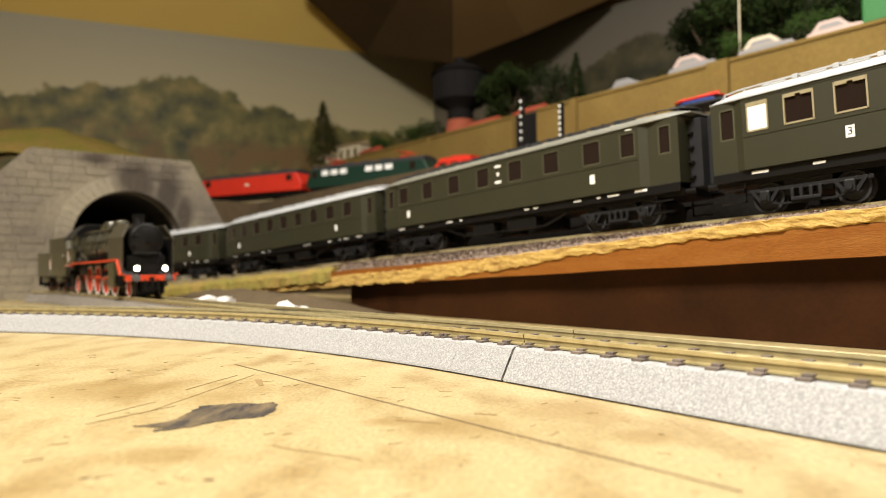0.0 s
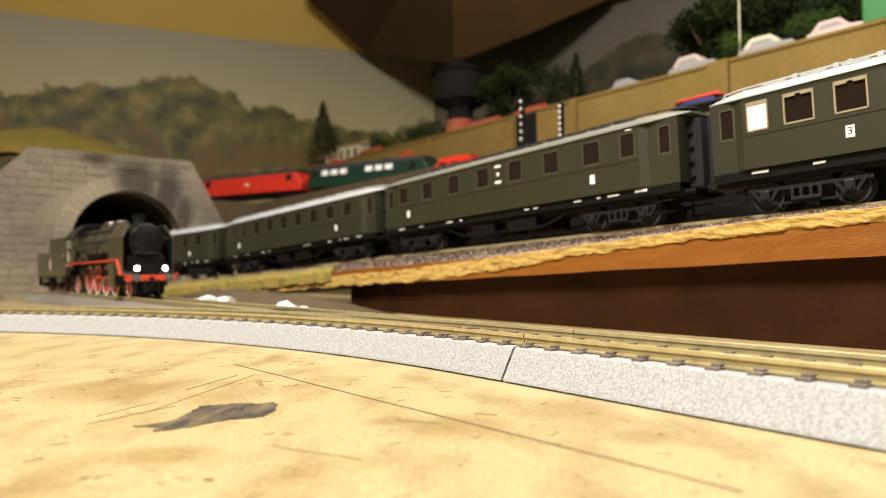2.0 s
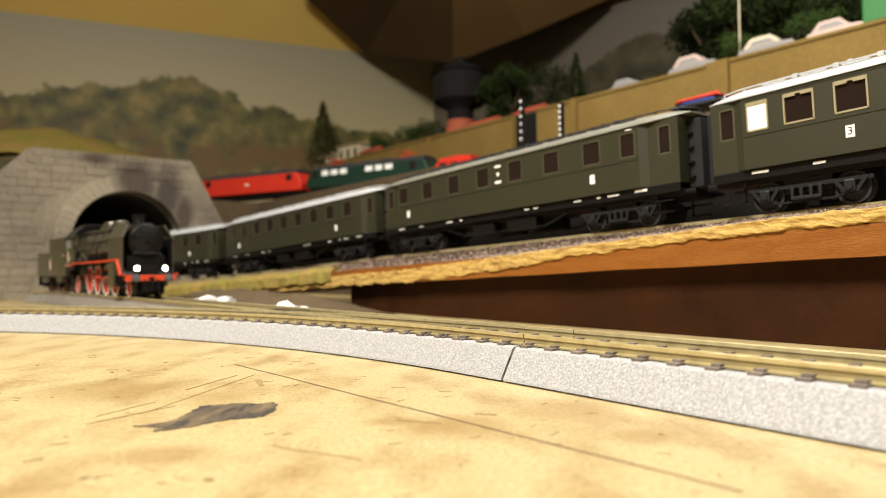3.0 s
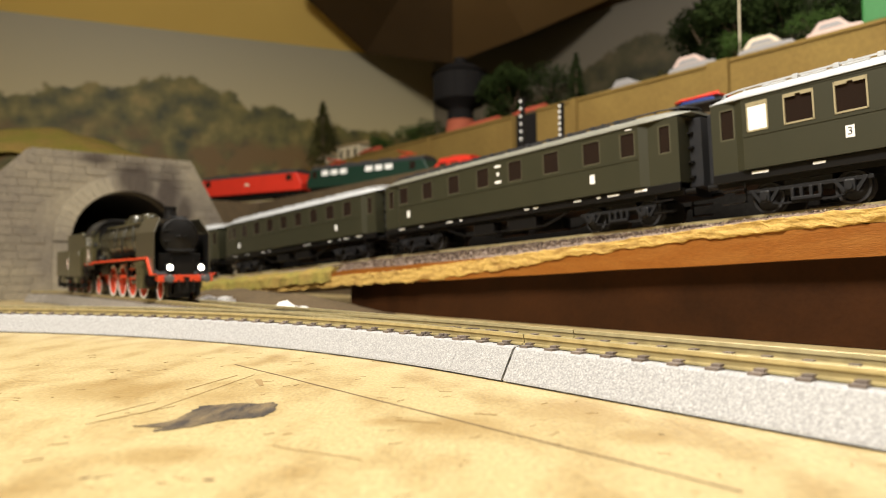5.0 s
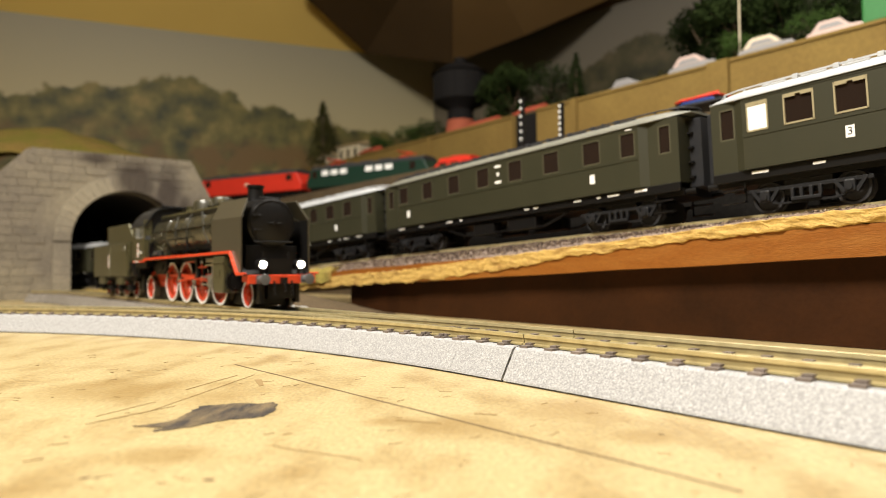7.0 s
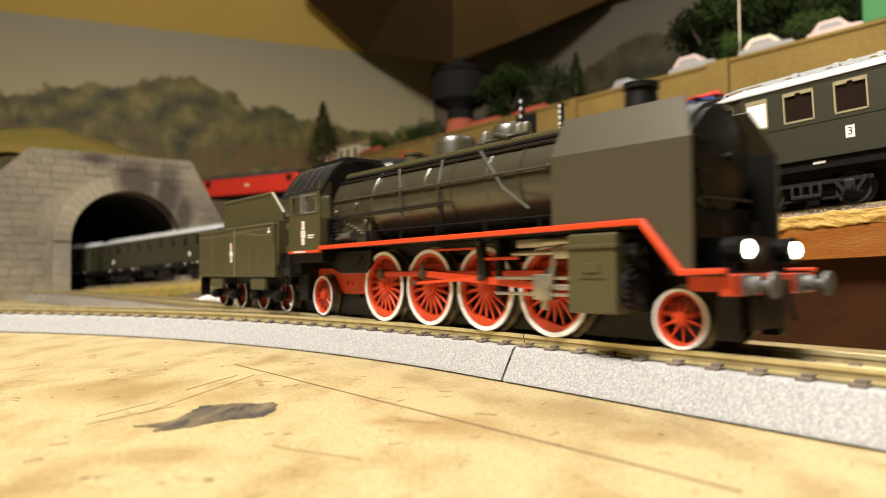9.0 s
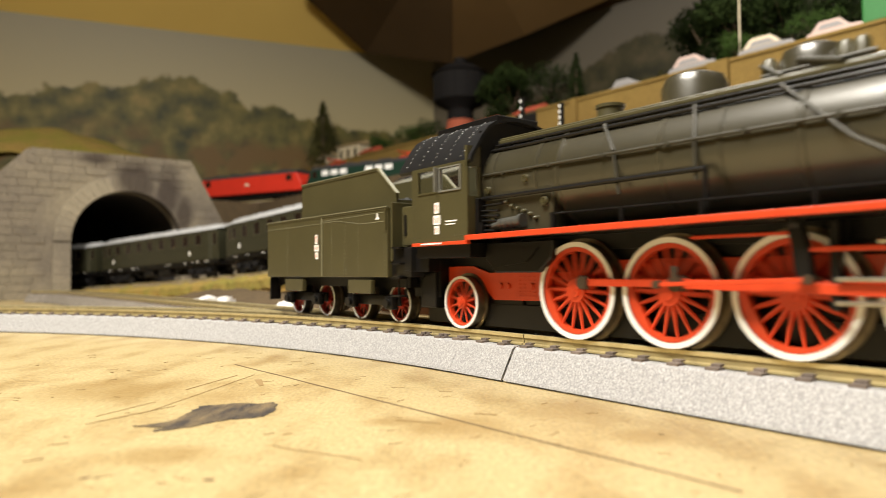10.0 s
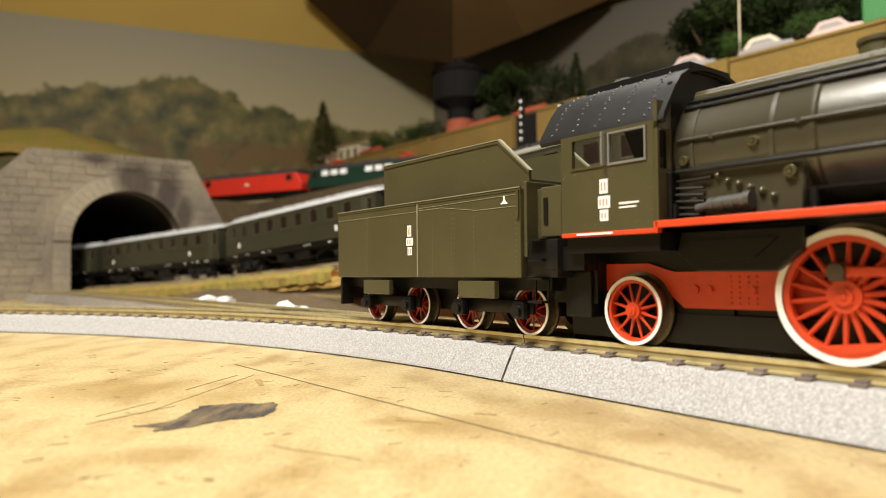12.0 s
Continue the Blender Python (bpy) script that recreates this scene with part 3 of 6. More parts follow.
def spoked_wheel(name, r, spokes, parent, x, counter=0.0, red=None, hub=0.24):
    """A wheelset: red centres with spokes, steel tyres with flange, white rim face towards both sides."""
    red = red or M_RED
    bm = bmesh.new()
    for sgn in (-1, 1):
        yo, yi = sgn * 9.6, sgn * 8.0
        ring(bm, r * 0.80, r * 0.89, min(yo, yi), max(yo, yi))
        rod(bm, (0, sgn * 7.2, 0), (0, sgn * 10.0, 0), r * hub, 20)
        rod(bm, (0, sgn * 10.0, 0), (0, sgn * 10.4, 0), r * hub * 0.55, 16)
        rod(bm, (0, sgn * 10.4, 0), (0, sgn * 10.6, 0), r * hub * 0.2, 10)
        if sgn > 0:
            rod(bm, (0, 8.2, 0), (0, 8.8, 0), r * 0.82, 32)
        if counter:
            pts = []
            for i in range(13):
                a = math.pi - counter + 2 * counter * i / 12
                pts.append((r * 0.83 * math.cos(a), r * 0.83 * math.sin(a)))
            prism(bm, pts, "y", min(sgn * 8.2, sgn * 9.7), max(sgn * 8.2, sgn * 9.7))
            a = r * 0.36
            rod(bm, (0, sgn * 8.4, 0), (a, sgn * 8.4, 0), r * 0.14, 10)
            rod(bm, (a, sgn * 8.4, 0), (a, sgn * 10.3, 0), r * 0.15, 12)
    rod(bm, (0, -8, 0), (0, 8, 0), 1.3, 10)
    w = part(name, bm, red, parent, "red spoked wheelset with white rims", True, m=P(x, 0, r))
    bm = bmesh.new()
    rod(bm, (r * 0.18, -9.0, 0), (r * 0.83, -8.9, 0), r * 0.055, 6, r * 0.032)
    first = None
    for i in range(spokes):
        turn = Matrix.Rotation(2 * math.pi * (i + 0.5) / spokes, 4, "Y")
        if first is None:
            first = part("spoke", bm, red, w, m=turn)
        else:
            share("spoke", first.data, w, turn)
    bm = bmesh.new()
    for sgn in (-1, 1):
        ring(bm, r * 0.888, r, min(sgn * 9.9, sgn * 7.4), max(sgn * 9.9, sgn * 7.4), 48)
        ring(bm, r * 0.875, r + 0.75, min(sgn * 7.4, sgn * 6.9), max(sgn * 7.4, sgn * 6.9), 48)
    part("tyre", bm, M_TYRE, w, "bare steel tyre with flange", True)
    bm = bmesh.new()
    for sgn in (-1, 1):
        ring(bm, r * 0.895, r * 0.992, min(sgn * 9.9, sgn * 10.08), max(sgn * 9.9, sgn * 10.08), 48)
    part("rim", bm, M_WHITE, w, "white painted rim")
    return w


def rivets(bm, x0, z0, x1, z1, n, y, r=0.22, slant=0.0):
    for i in range(n):
        k = i / max(1, n - 1)
        bmesh.ops.create_cone(bm, cap_ends=True, segments=5, radius1=r, radius2=r * 0.5, depth=0.25,
                              matrix=Matrix.Translation((x0 + (x1 - x0) * k, y, z0 + (z1 - z0) * k)) @ Matrix.Rotation(math.pi / 2, 4, "X"))


def both(bm, fn):
    for sgn in (-1, 1):
        fn(bm, sgn)
    return bm


def ybox(bm, sgn, x0, x1, y0, y1, z0, z1, bevel=0.0):
    a, b = sorted((sgn * y0, sgn * y1))
    return box(bm, x0, x1, a, b, z0, z1, bevel)


def yprism(bm, sgn, pts, y0, y1, bevel=0.0):
    a, b = sorted((sgn * y0, sgn * y1))
    return prism(bm, pts, "y", a, b, bevel)


AXLES = ((0.0, 10.65), (23.1, 10.65), (46.3, 10.65), (69.4, 10.65))
CRANK = 3.85
ALPHA_END, U_END = radians(97), -130.2


def locomotive():
    lo = thing("steam_locomotive", vehicle_pose(main_at, 396, RAIL_Z), "olive green model steam locomotive with red wheels on the lower track", "locomotive")
    # frames
    bm = bmesh.new()
    box(bm, -20, 112, -5.5, 5.5, 5, 21)
    box(bm, -58, -20, -6.2, 6.2, 6.5, 20)
    box(bm, -60, -48, -14, 14, 15, 20)
    # low block added between the wheels for the shade under the engine
    box(bm, -58, 104, -6.6, 6.6, 0.9, 6.6)
    box(bm, -51, -28.6, -15.6, 15.6, 18.5, 22)
    box(bm, -56, -49, -11, 11, 5, 15, 0.4)
    both(bm, lambda b, s: yprism(b, s, [(-27, 22), (-5, 22), (-5.5, 18), (-9.5, 14.6), (-24, 14.6), (-28, 18)], 6.3, 11.5, 0.3))
    both(bm, lambda b, s: yprism(b, s, [(-25, 20.3), (-9, 20.3), (-13, 17), (-23, 16)], 11.5, 12.0))
    box(bm, -20, 100, -6.5, 6.5, 19.5, 23)
    part("main_frame", bm, M_BLACK, lo, "black frame, ashpan and a block added as shade")
    bm = bmesh.new()
    outline = [(-49.8, 10.6), (-49.8, 16.3), (-37.5, 16.3), (-31.8, 14.6), (-4, 14.6), (-4, 8.6), (-9, 7.4), (-11.2, 7.9), (-29.5, 7.7), (-33.5, 11), (-36, 12.5), (-46, 12.5), (-47, 10.6)]
    both(bm, lambda b, s: yprism(b, s, outline, 6.3, 7.0))
    for i in range(4):
        for s in (-1, 1):
            rivets(bm, -20 + i * 1.6, 8.9, -20 + i * 1.6, 13.6, 6, s * 7.1, 0.28)
    for s in (-1, 1):
        for xx in (-27.0, -24.2, -16):
            rod(bm, (xx, s * 7, 11.2), (xx, s * 7.5, 11.2), 0.8, 12)
    both(bm, lambda b, s: ybox(b, s, 4, 72, 6.4, 7.0, 12.2, 17.2, 0.2))
    part("trailing_frame", bm, M_RED, lo, "red riveted frame plate")
    # running board
    bm = bmesh.new()
    both(bm, lambda b, s: yprism(b, s, [(-28.5, 22.6), (97.6, 23.4), (105.6, 13.9), (114.4, 14.3), (114.4, 15.2), (106.1, 15.1), (98.2, 24.6), (-28.5, 23.9)], 15.9, 17.2, 0.15))
    both(bm, lambda b, s: ybox(b, s, -51.2, -28.4, 15.9, 17.2, 21.7, 22.6, 0.15))
    both(bm, lambda b, s: ybox(b, s, -28.8, -28.0, 15.9, 17.2, 21.7, 23.8))
    part("running_board_edge", bm, M_RED, lo, "bright red running board edge")
    bm = bmesh.new()
    box(bm, -51, 97.5, -16, 16, 22.8, 23.6)
    box(bm, 105, 114, -16, 16, 13.8, 14.6)
    prism(bm, [(97, 23.0), (97.6, 23.6), (105.6, 14.5), (105, 13.9)], "y", -16, 16)
    part("running_board", bm, M_BLACK, lo, "black running board")
    # boiler
    bm = bmesh.new()
    lathe(bm, [(-28, 0), (-28, 12.2), (-4, 12.2), (-3.6, 12.4), (-2.8, 12.4), (-2.4, 12.0), (22, 11.8), (22.3, 12.05), (23.2, 12.05), (23.5, 11.8), (48, 11.7), (48.3, 11.95), (49.2, 11.95), (49.5, 11.7), (74, 11.6), (74.3, 11.9), (75.2, 11.9), (75.6, 11.6)], "x", 44, (0, 0, 36.6))
    both(bm, lambda b, s: yprism(b, s, [(-28, 23), (-4.5, 23), (-4.5, 38), (-28, 38)], 6, 11.9, 0.5))
    boiler = part("boiler", bm, M_BOILER, lo, "olive green boiler with bands", True)
    for xx in (-24.0, -9.5, 9.0, 35, 61):
        bm = bmesh.new()
        ring(bm, 11.0, 12.38 if xx < 0 else 11.98, -0.35, 0.35, 44)
        part("boiler_band", bm, M_BOILER, boiler, "", True, m=P(xx, 0, 36.6, 0, 0, 90))
    bm = bmesh.new()
    both(bm, lambda b, s: yprism(b, s, [(-26, 46.6), (74, 46.2), (74, 47.2), (-26, 47.6)], 3.0, 8.0, 0.2))
    both(bm, lambda b, s: yprism(b, s, [(-26, 45.2), (-26, 48.2), (74, 47.6), (74, 44.8)], 6.6, 7.6, 0.2))
    for s in (-1, 1):
        for xx in (-22, -19, -12.6, -9.6, 4, 7, 30, 33):
            rod(bm, (xx, s * 7.6, 46.8), (xx, s * 7.9, 46.8), 0.7, 10)
    part("top_casing", bm, M_GREEN, lo, "olive casing strip along the boiler top")
    bm = bmesh.new()
    lathe(bm, [(75.6, 0), (75.6, 11.5), (102.5, 11.5), (103.6, 11.0), (104, 9.8), (104.6, 9.4), (105.6, 6), (106, 0)], "x", 44, (0, 0, 36.6))
    rod(bm, (105.2, 0, 36.6), (107, 0, 36.6), 0.9, 12)
    rod(bm, (106.2, -3, 36.6), (106.2, 3, 36.6), 0.35, 8)
    box(bm, 100, 104, -12, 12, 14, 27, 0.4)
    smoke = part("smokebox", bm, M_BLACK, lo, "black smokebox with round door", True)
    for p0, p1, r in (((104.6, -7.5, 31), (104.6, -7.5, 42), 0.4), ((104.6, 7.5, 31), (104.6, 7.5, 42), 0.4), ((108, -6, 14.6), (108, -6, 24), 0.6), ((108, 6, 14.6), (108, 6, 24), 0.6), ((105.6, -9, 28.5), (105.6, 9, 28.5), 0.4), ((102, -5, 48), (102, 5, 48), 0.4)):
        bm = bmesh.new()
        rod(bm, p0, p1, r, 8)
        part("hand_rail", bm, M_BLACK, smoke, "", True)
    bm = bmesh.new()
    ring(bm, 9.3, 10.1, -0.4, 0.4, 40)
    part("door_ring", bm, M_BLACK, smoke, "", True, m=P(104.3, 0, 36.6, 0, 0, 90))
    for zz in (33.5, 39.7):
        bm = bmesh.new()
        box(bm, 104.6, 105.6, -9.5, -2, zz - 0.5, zz + 0.5, 0.2)
        part("door_hinge", bm, M_BLACK, smoke)
    bm = bmesh.new()
    lathe(bm, [(47, 4.2), (49.5, 3.7), (53.5, 3.4), (53.8, 3.9), (55, 3.9), (55, 2.6), (50, 2.4)], "z", 24, (86.7, 0, 0))
    part("chimney", bm, M_BLACK, lo, "", True)
    for xx, r, top, z0 in ((23.3, 6.4, 54.4, 46.5), (46.2, 5.6, 54.0, 46.5)):
        bm = bmesh.new()
        lathe(bm, [(z0, r + 0.6), (z0 + 1.6, r), (top - 3.0, r), (top - 1.2, r * 0.86), (top - 0.3, r * 0.5), (top, 0.01)], "z", 28, (xx, 0, 0))
        part("dome", bm, M_BOILER, lo, "olive steam dome", True)
    bm = bmesh.new()
    lathe(bm, [(47, 3.4), (48, 3.0), (51.2, 3.0), (51.3, 3.3), (52, 3.3), (52, 0.01)], "z", 22, (2.4, 0, 0))
    part("valve_dome", bm, M_GREEN, lo, "olive valve dome on the boiler top", True)
    for xx in (52.5, 55.0, 40.0):
        bm = bmesh.new()
        lathe(bm, [(46.5, 1.3), (51.5, 1.3), (52.2, 0.8), (52.2, 0.01)], "z", 12, (xx, -3.2, 0))
        part("safety_valve", bm, M_GREEN, lo, "", True)
    for s in (-1, 1):
        for p0, p1, r in (((40, s * 5.8, 48.5), (58, s * 5.8, 48.8), 0.5), ((46, s * 5.5, 50.2), (54, s * 7.8, 47.8), 0.6), ((39, s * 4.0, 51), (44, s * 7.4, 47.6), 0.5)):
            bm = bmesh.new()
            rod(bm, p0, p1, r, 8)
            part("dome_pipe", bm, M_PIPE, lo, "", True)
    # pipes and handrails
    for s in (-1, 1):
        for p0, p1, r, mat in (((-27, s * 9.4, 44.9), (76, s * 9.2, 44.6), 0.45, M_BLACK), ((-27, s * 8.2, 46.3), (76, s * 8.0, 45.9), 0.36, M_BLACK), ((-27, s * 12.7, 32.8), (33, s * 12.9, 32.9), 0.5, M_BLACK), ((33, s * 12.9, 32.9), (33, s * 12.9, 24), 0.5, M_BLACK)):
            bm = bmesh.new()
            rod(bm, p0, p1, r, 8)
            part("boiler_pipe", bm, mat, lo, "", True)
        bm = bmesh.new()
        rod(bm, (-27, s * 12.4, 38.6), (76, s * 12.2, 38.4), 0.32, 8)
        for xx in (-20, -5, 10, 25, 40, 55, 70):
            rod(bm, (xx, s * 11.6, 38.5), (xx, s * 12.7, 38.5), 0.5, 8)
        part("handrail", bm, M_PIPE, lo, "dark handrail on knobs", True)
        bm = bmesh.new()
        rod(bm, (-3, s * 14.4, 27.3), (76, s * 14.4, 27.0), 0.22, 6)
        for xx in (-2, 16, 33, 52, 70):
            rod(bm, (xx, s * 14.4, 23.5), (xx, s * 14.4, 27.6), 0.4 if xx > 0 else 0.7, 8)
        part("lower_rail", bm, M_BLACK, lo, "thin black rail on posts", True)
    for s in (-1, 1):
        for path in (((45, s * 9.6, 45.5), (57, s * 13.0, 34.5), (66, s * 13.6, 29)), ((8, s * 9.2, 45.5), (12.5, s * 12.2, 39), (14, s * 12.6, 30)), ((29, s * 9.2, 45.5), (30.5, s * 12.2, 38), (31, s * 12.6, 31))):
            bm = bmesh.new()
            for a, b in zip(path, path[1:]):
                rod(bm, a, b, 0.38, 10)
            part("steam_pipe", bm, M_PIPE, lo, "olive pipe down the boiler side", True)
    # firebox fittings on the side
    for s in (-1, 1):
        bm = bmesh.new()
        rod(bm, (-20, s * 13.2, 26.2), (-13.5, s * 13.2, 26.6), 1.3, 14)
        for xx in (-19.2, -17.4, -15.6, -13.9):
            rod(bm, (xx, s * 13.2, 26.25), (xx + 0.35, s * 13.2, 26.27), 1.45, 14)
        rod(bm, (-22.5, s * 13.2, 25.8), (-20, s * 13.2, 26.2), 0.8, 10)
        rod(bm, (-13.5, s * 13.2, 26.6), (-12.4, s * 13.2, 26.6), 1.6, 12)
        part("air_pump", bm, M_PUMP, lo, "dark grey pump beside the firebox", True)
        for xx, zz, k in ((-25.5, 34.8, 1.0), (-12.5, 36.4, 1.0), (-6.5, 30.6, 1.15), (-23.5, 27.4, 0.8)):
            bm = bmesh.new()
            rod(bm, (xx, s * 11.0, zz), (xx, s * 12.5, zz), 0.95 * k, 16)
            lathe(bm, [(s * 12.5, 0.95 * k), (s * 12.75, 0.8 * k), (s * 12.75, 0.55 * k), (s * 12.5, 0.5 * k)], "y", 16, (xx, 0, zz))
            rod(bm, (xx, s * 12.4, zz), (xx, s * 12.9, zz), 0.32 * k, 10)
            part("washout_plug", bm, M_GREEN, lo, "olive washout plug", True)
        for xx, zz in ((-19, 31.4), (-17.2, 30.3), (-15.2, 29.6), (-13.2, 28.8), (-11.2, 28.0), (-9.3, 27.0)):
            bm = bmesh.new()
            rod(bm, (xx, s * 11.6, zz), (xx, s * 12.3, zz), 0.62, 10)
            ball(bm, (xx, s * 12.4, zz), 0.5, 1, 8)
            part("stay_bolt", bm, M_GREEN, lo, "olive bolt head", True)
    for s in (-1, 1):
        for p0, p1, r in [((-27, s * (12.6 + 0.015 * zz), zz), (-21.5, s * 12.5, zz - 0.3), 0.3) for zz in (25.0, 26.2, 27.4, 28.6, 29.8)] + [((-27.5, s * 12.8, 31.0), (-20, s * 12.6, 31.2), 0.28), ((-27, s * 13.2, 24), (-27, s * 13.2, 27), 0.9)]:
            bm = bmesh.new()
            rod(bm, p0, p1, r, 8)
            part("feed_pipe", bm, M_BLACK, lo, "", True)
        bm = bmesh.new()
        ybox(bm, s, -28, -26.8, 11.5, 14.5, 23.6, 33, 0.3)
        part("pipe_bracket", bm, M_BLACK, lo, "black bracket at the cab front")
    # cab
    bm = bmesh.new()
    for s in (-1, 1):
        ybox(bm, s, -51.2, -28.5, 16.2, 17.0, 22.6, 35.3)
        ybox(bm, s, -51.2, -48.6, 16.2, 17.0, 35.3, 42.4)
        ybox(bm, s, -30.0, -28.5, 16.2, 17.0, 35.3, 42.4)
        ybox(bm, s, -48.6, -30.0, 16.2, 17.0, 41.7, 42.4)
        for zz in (24, 34.4):
            rivets(bm, -50, zz, -30, zz, 9, s * 17.0, 0.16)
        for xx in (-50.6, -29.3):
            rivets(bm, xx, 24, xx, 34, 6, s * 17.0, 0.16)
        ybox(bm, s, -28.6, -27.8, 12.6, 17.0, 23.6, 33.5)
        ybox(bm, s, -28.6, -27.8, 12.6, 13.2, 33.5, 41.5)
        ybox(bm, s, -28.6, -27.8, 16.4, 17.0, 33.5, 42)
        ybox(bm, s, -28.6, -27.8, 12.6, 17.0, 40.8, 46)
    cab = part("cab", bm, M_GREEN, lo, "olive green riveted cab")
    # bulkhead above the boiler, black to give the shade below the roof
    bm = bmesh.new()
    box(bm, -28.5, -27.7, -12.5, 12.5, 23.6, 50)
    prism(bm, [(12.4, 46), (16.0, 43.6), (12.8, 48.0), (10.4, 50.7), (7.6, 52.2), (0, 53.4), (-7.6, 52.2), (-10.4, 50.7), (-12.8, 48.0), (-16.0, 43.6), (-12.4, 46)], "x", -28.4, -27.8)
    part("front_bulkhead", bm, M_BLACK, cab, "upper cab front, blackened for shade under the roof")
    roof_pts = [(16.9, 42.3), (16.5, 43.6), (13.2, 48.6), (10.9, 51.3), (8.2, 52.9), (4, 53.9), (0, 54.2)]
    outer = roof_pts + [(-y, z) for y, z in roof_pts[-2::-1]]
    inner = [(y * 0.96, z - 0.7) for y, z in outer[::-1]]
    bm = bmesh.new()
    prism(bm, outer + inner, "x", -57.5, -26.6)
    cab_roof = part("cab_roof", bm, M_ROOFBLACK, lo, "black riveted cab roof with ventilator", True)
    bm = bmesh.new()
    box(bm, -52.5, -27.2, -7.2, 7.2, 52.9, 54.7, 0.2)
    part("roof_ventilator", bm, M_BLACK, cab_roof)
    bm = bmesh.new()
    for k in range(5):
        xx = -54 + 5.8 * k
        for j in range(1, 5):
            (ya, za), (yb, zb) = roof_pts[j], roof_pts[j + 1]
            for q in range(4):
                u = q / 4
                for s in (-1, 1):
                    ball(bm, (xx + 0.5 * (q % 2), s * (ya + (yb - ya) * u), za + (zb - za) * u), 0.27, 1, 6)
    tagged(part("rivet", bm, M_PUMP, cab_roof, "grey rivets, paler than the roof"), kind="stuff")
    for s in (-1, 1):
        for x0, x1 in ((-48.4, -40.2), (-39.0, -30.2)):
            bm = bmesh.new()
            for a, b, e, f in ((x0, x1, 35.3, 35.75), (x0, x1, 41.35, 41.7), (x0, x0 + 0.4, 35.75, 41.35), (x1 - 0.4, x1, 35.75, 41.35)):
                ybox(bm, s, a, b, 16.3, 17.25, e, f)
            wf = part("window_frame", bm, M_GREEN if x0 < -45 else M_SILVER, lo, "" if x0 < -45 else "bright cab window frame")
            bm = bmesh.new()
            ybox(bm, s, x0 + 0.4, x1 - 0.4, 16.5, 16.7, 35.75, 41.35)
            ob = part("pane", bm, M_GLASS, wf, "clear pane")
            ob.visible_shadow = False
        bm = bmesh.new()
        ybox(bm, s, -39.8, -39.4, 17.0, 18.4, 35.4, 41.8, 0.1)
        part("draught_deflector", bm, M_SILVER, lo, "clear plastic draught deflector")
    bm = bmesh.new()
    box(bm, -30, -28.8, -12, 12, 24, 48)
    box(bm, -50, -30, -16, 16, 23.5, 24.4)
    rod(bm, (-31, 3, 40), (-36, 3, 41), 1.0, 10)
    part("backhead", bm, M_BLACK, lo, "dark cab interior")
    # plates without letters: white fields with red strokes
    for x0, x1, z0, z1, bars in ((-41.1, -39.1, 30.0, 32.8, (-40.7, -39.9)), (-41.5, -38.6, 27.1, 29.5, (-41.1, -40.3, -39.5)), (-41.1, -39.1, 24.6, 26.8, (-40.7, -39.9))):
        bm = bmesh.new()
        ybox(bm, -1, x0, x1, 17.0, 17.15, z0, z1)
        plate = part("number_plate", bm, M_WHITE, lo, "white plate with red marks")
        for a in bars:
            bm = bmesh.new()
            ybox(bm, -1, a, a + 0.3, 17.1, 17.2, z0 + 0.5, z1 - 0.6)
            part("plate_mark", bm, M_PINK, plate)
    for x0, x1, y, z0, z1 in ((-36.5, -32.0, 17.0, 27.55, 27.9), (-36.5, -32.6, 17.0, 26.8, 27.1), (-47, -38, 17.2, 22.0, 22.4)):
        bm = bmesh.new()
        ybox(bm, -1, x0, x1, y, y + 0.1, z0, z1)
        part("lettering", bm, M_WHITE, lo, "small white lettering bar")
    # smoke deflectors
    bm = bmesh.new()
    for s in (-1, 1):
        yprism(bm, s, [(75, 24.3), (98, 24.2), (106.2, 15.0), (108, 15.0), (108, 38.6), (75, 39.2)], 15.4, 16.0)
        a = [(75, s * 16.0, 39.2), (108, s * 16.0, 38.6), (104.4, s * 11.6, 47.2), (75, s * 11.6, 47.8)]
        b = [(x, y - s * 0.6, z - 0.3) for x, y, z in a]
        va, vb = [bm.verts.new(q) for q in a], [bm.verts.new(q) for q in b]
        fs = [bm.faces.new(va), bm.faces.new(vb)] + [bm.faces.new((va[i], va[(i + 1) % 4], vb[(i + 1) % 4], vb[i])) for i in range(4)]
        bmesh.ops.recalc_face_normals(bm, faces=fs)
        rivets(bm, 107.2, 24, 107.2, 36, 7, s * 16.0, 0.16)
        for xx in (80, 100):
            rod(bm, (xx, s * 10.5, 40), (xx, s * 15.5, 38), 0.4, 6)
    part("smoke_deflector", bm, M_PLATE, lo, "large olive smoke deflector plates")
    # thin black sheets stand for the shade on the deflectors' inner sides
    for s in (-1, 1):
        bm = bmesh.new()
        yprism(bm, s, [(75.2, 24.5), (98.1, 24.4), (106.3, 15.3), (107.8, 15.3), (107.8, 38.4), (75.2, 39.0)], 15.0, 15.38)
        part("deflector_shade", bm, M_BLACK, lo, "thin black sheet as shade inside the deflector")
    # cylinders and valve gear
    for s in (-1, 1):
        bm = bmesh.new()
        ybox(bm, s, 80.4, 92.6, 6.6, 17.4, 6.4, 22.4, 0.5)
        ybox(bm, s, 79.8, 93.2, 17.2, 17.9, 19.4, 20.2, 0.2)
        ybox(bm, s, 84.5, 88.7, 17.3, 17.7, 14.5, 16.5, 0.2)
        ybox(bm, s, 83.5, 90, 17.3, 17.6, 13.4, 13.7)
        cyl = part("cylinder", bm, M_GREEN, lo, "olive cylinder casing")
        bm = bmesh.new()
        rod(bm, (92.6, s * 12.4, 11.4), (94.2, s * 12.4, 11.4), 4.2, 24)
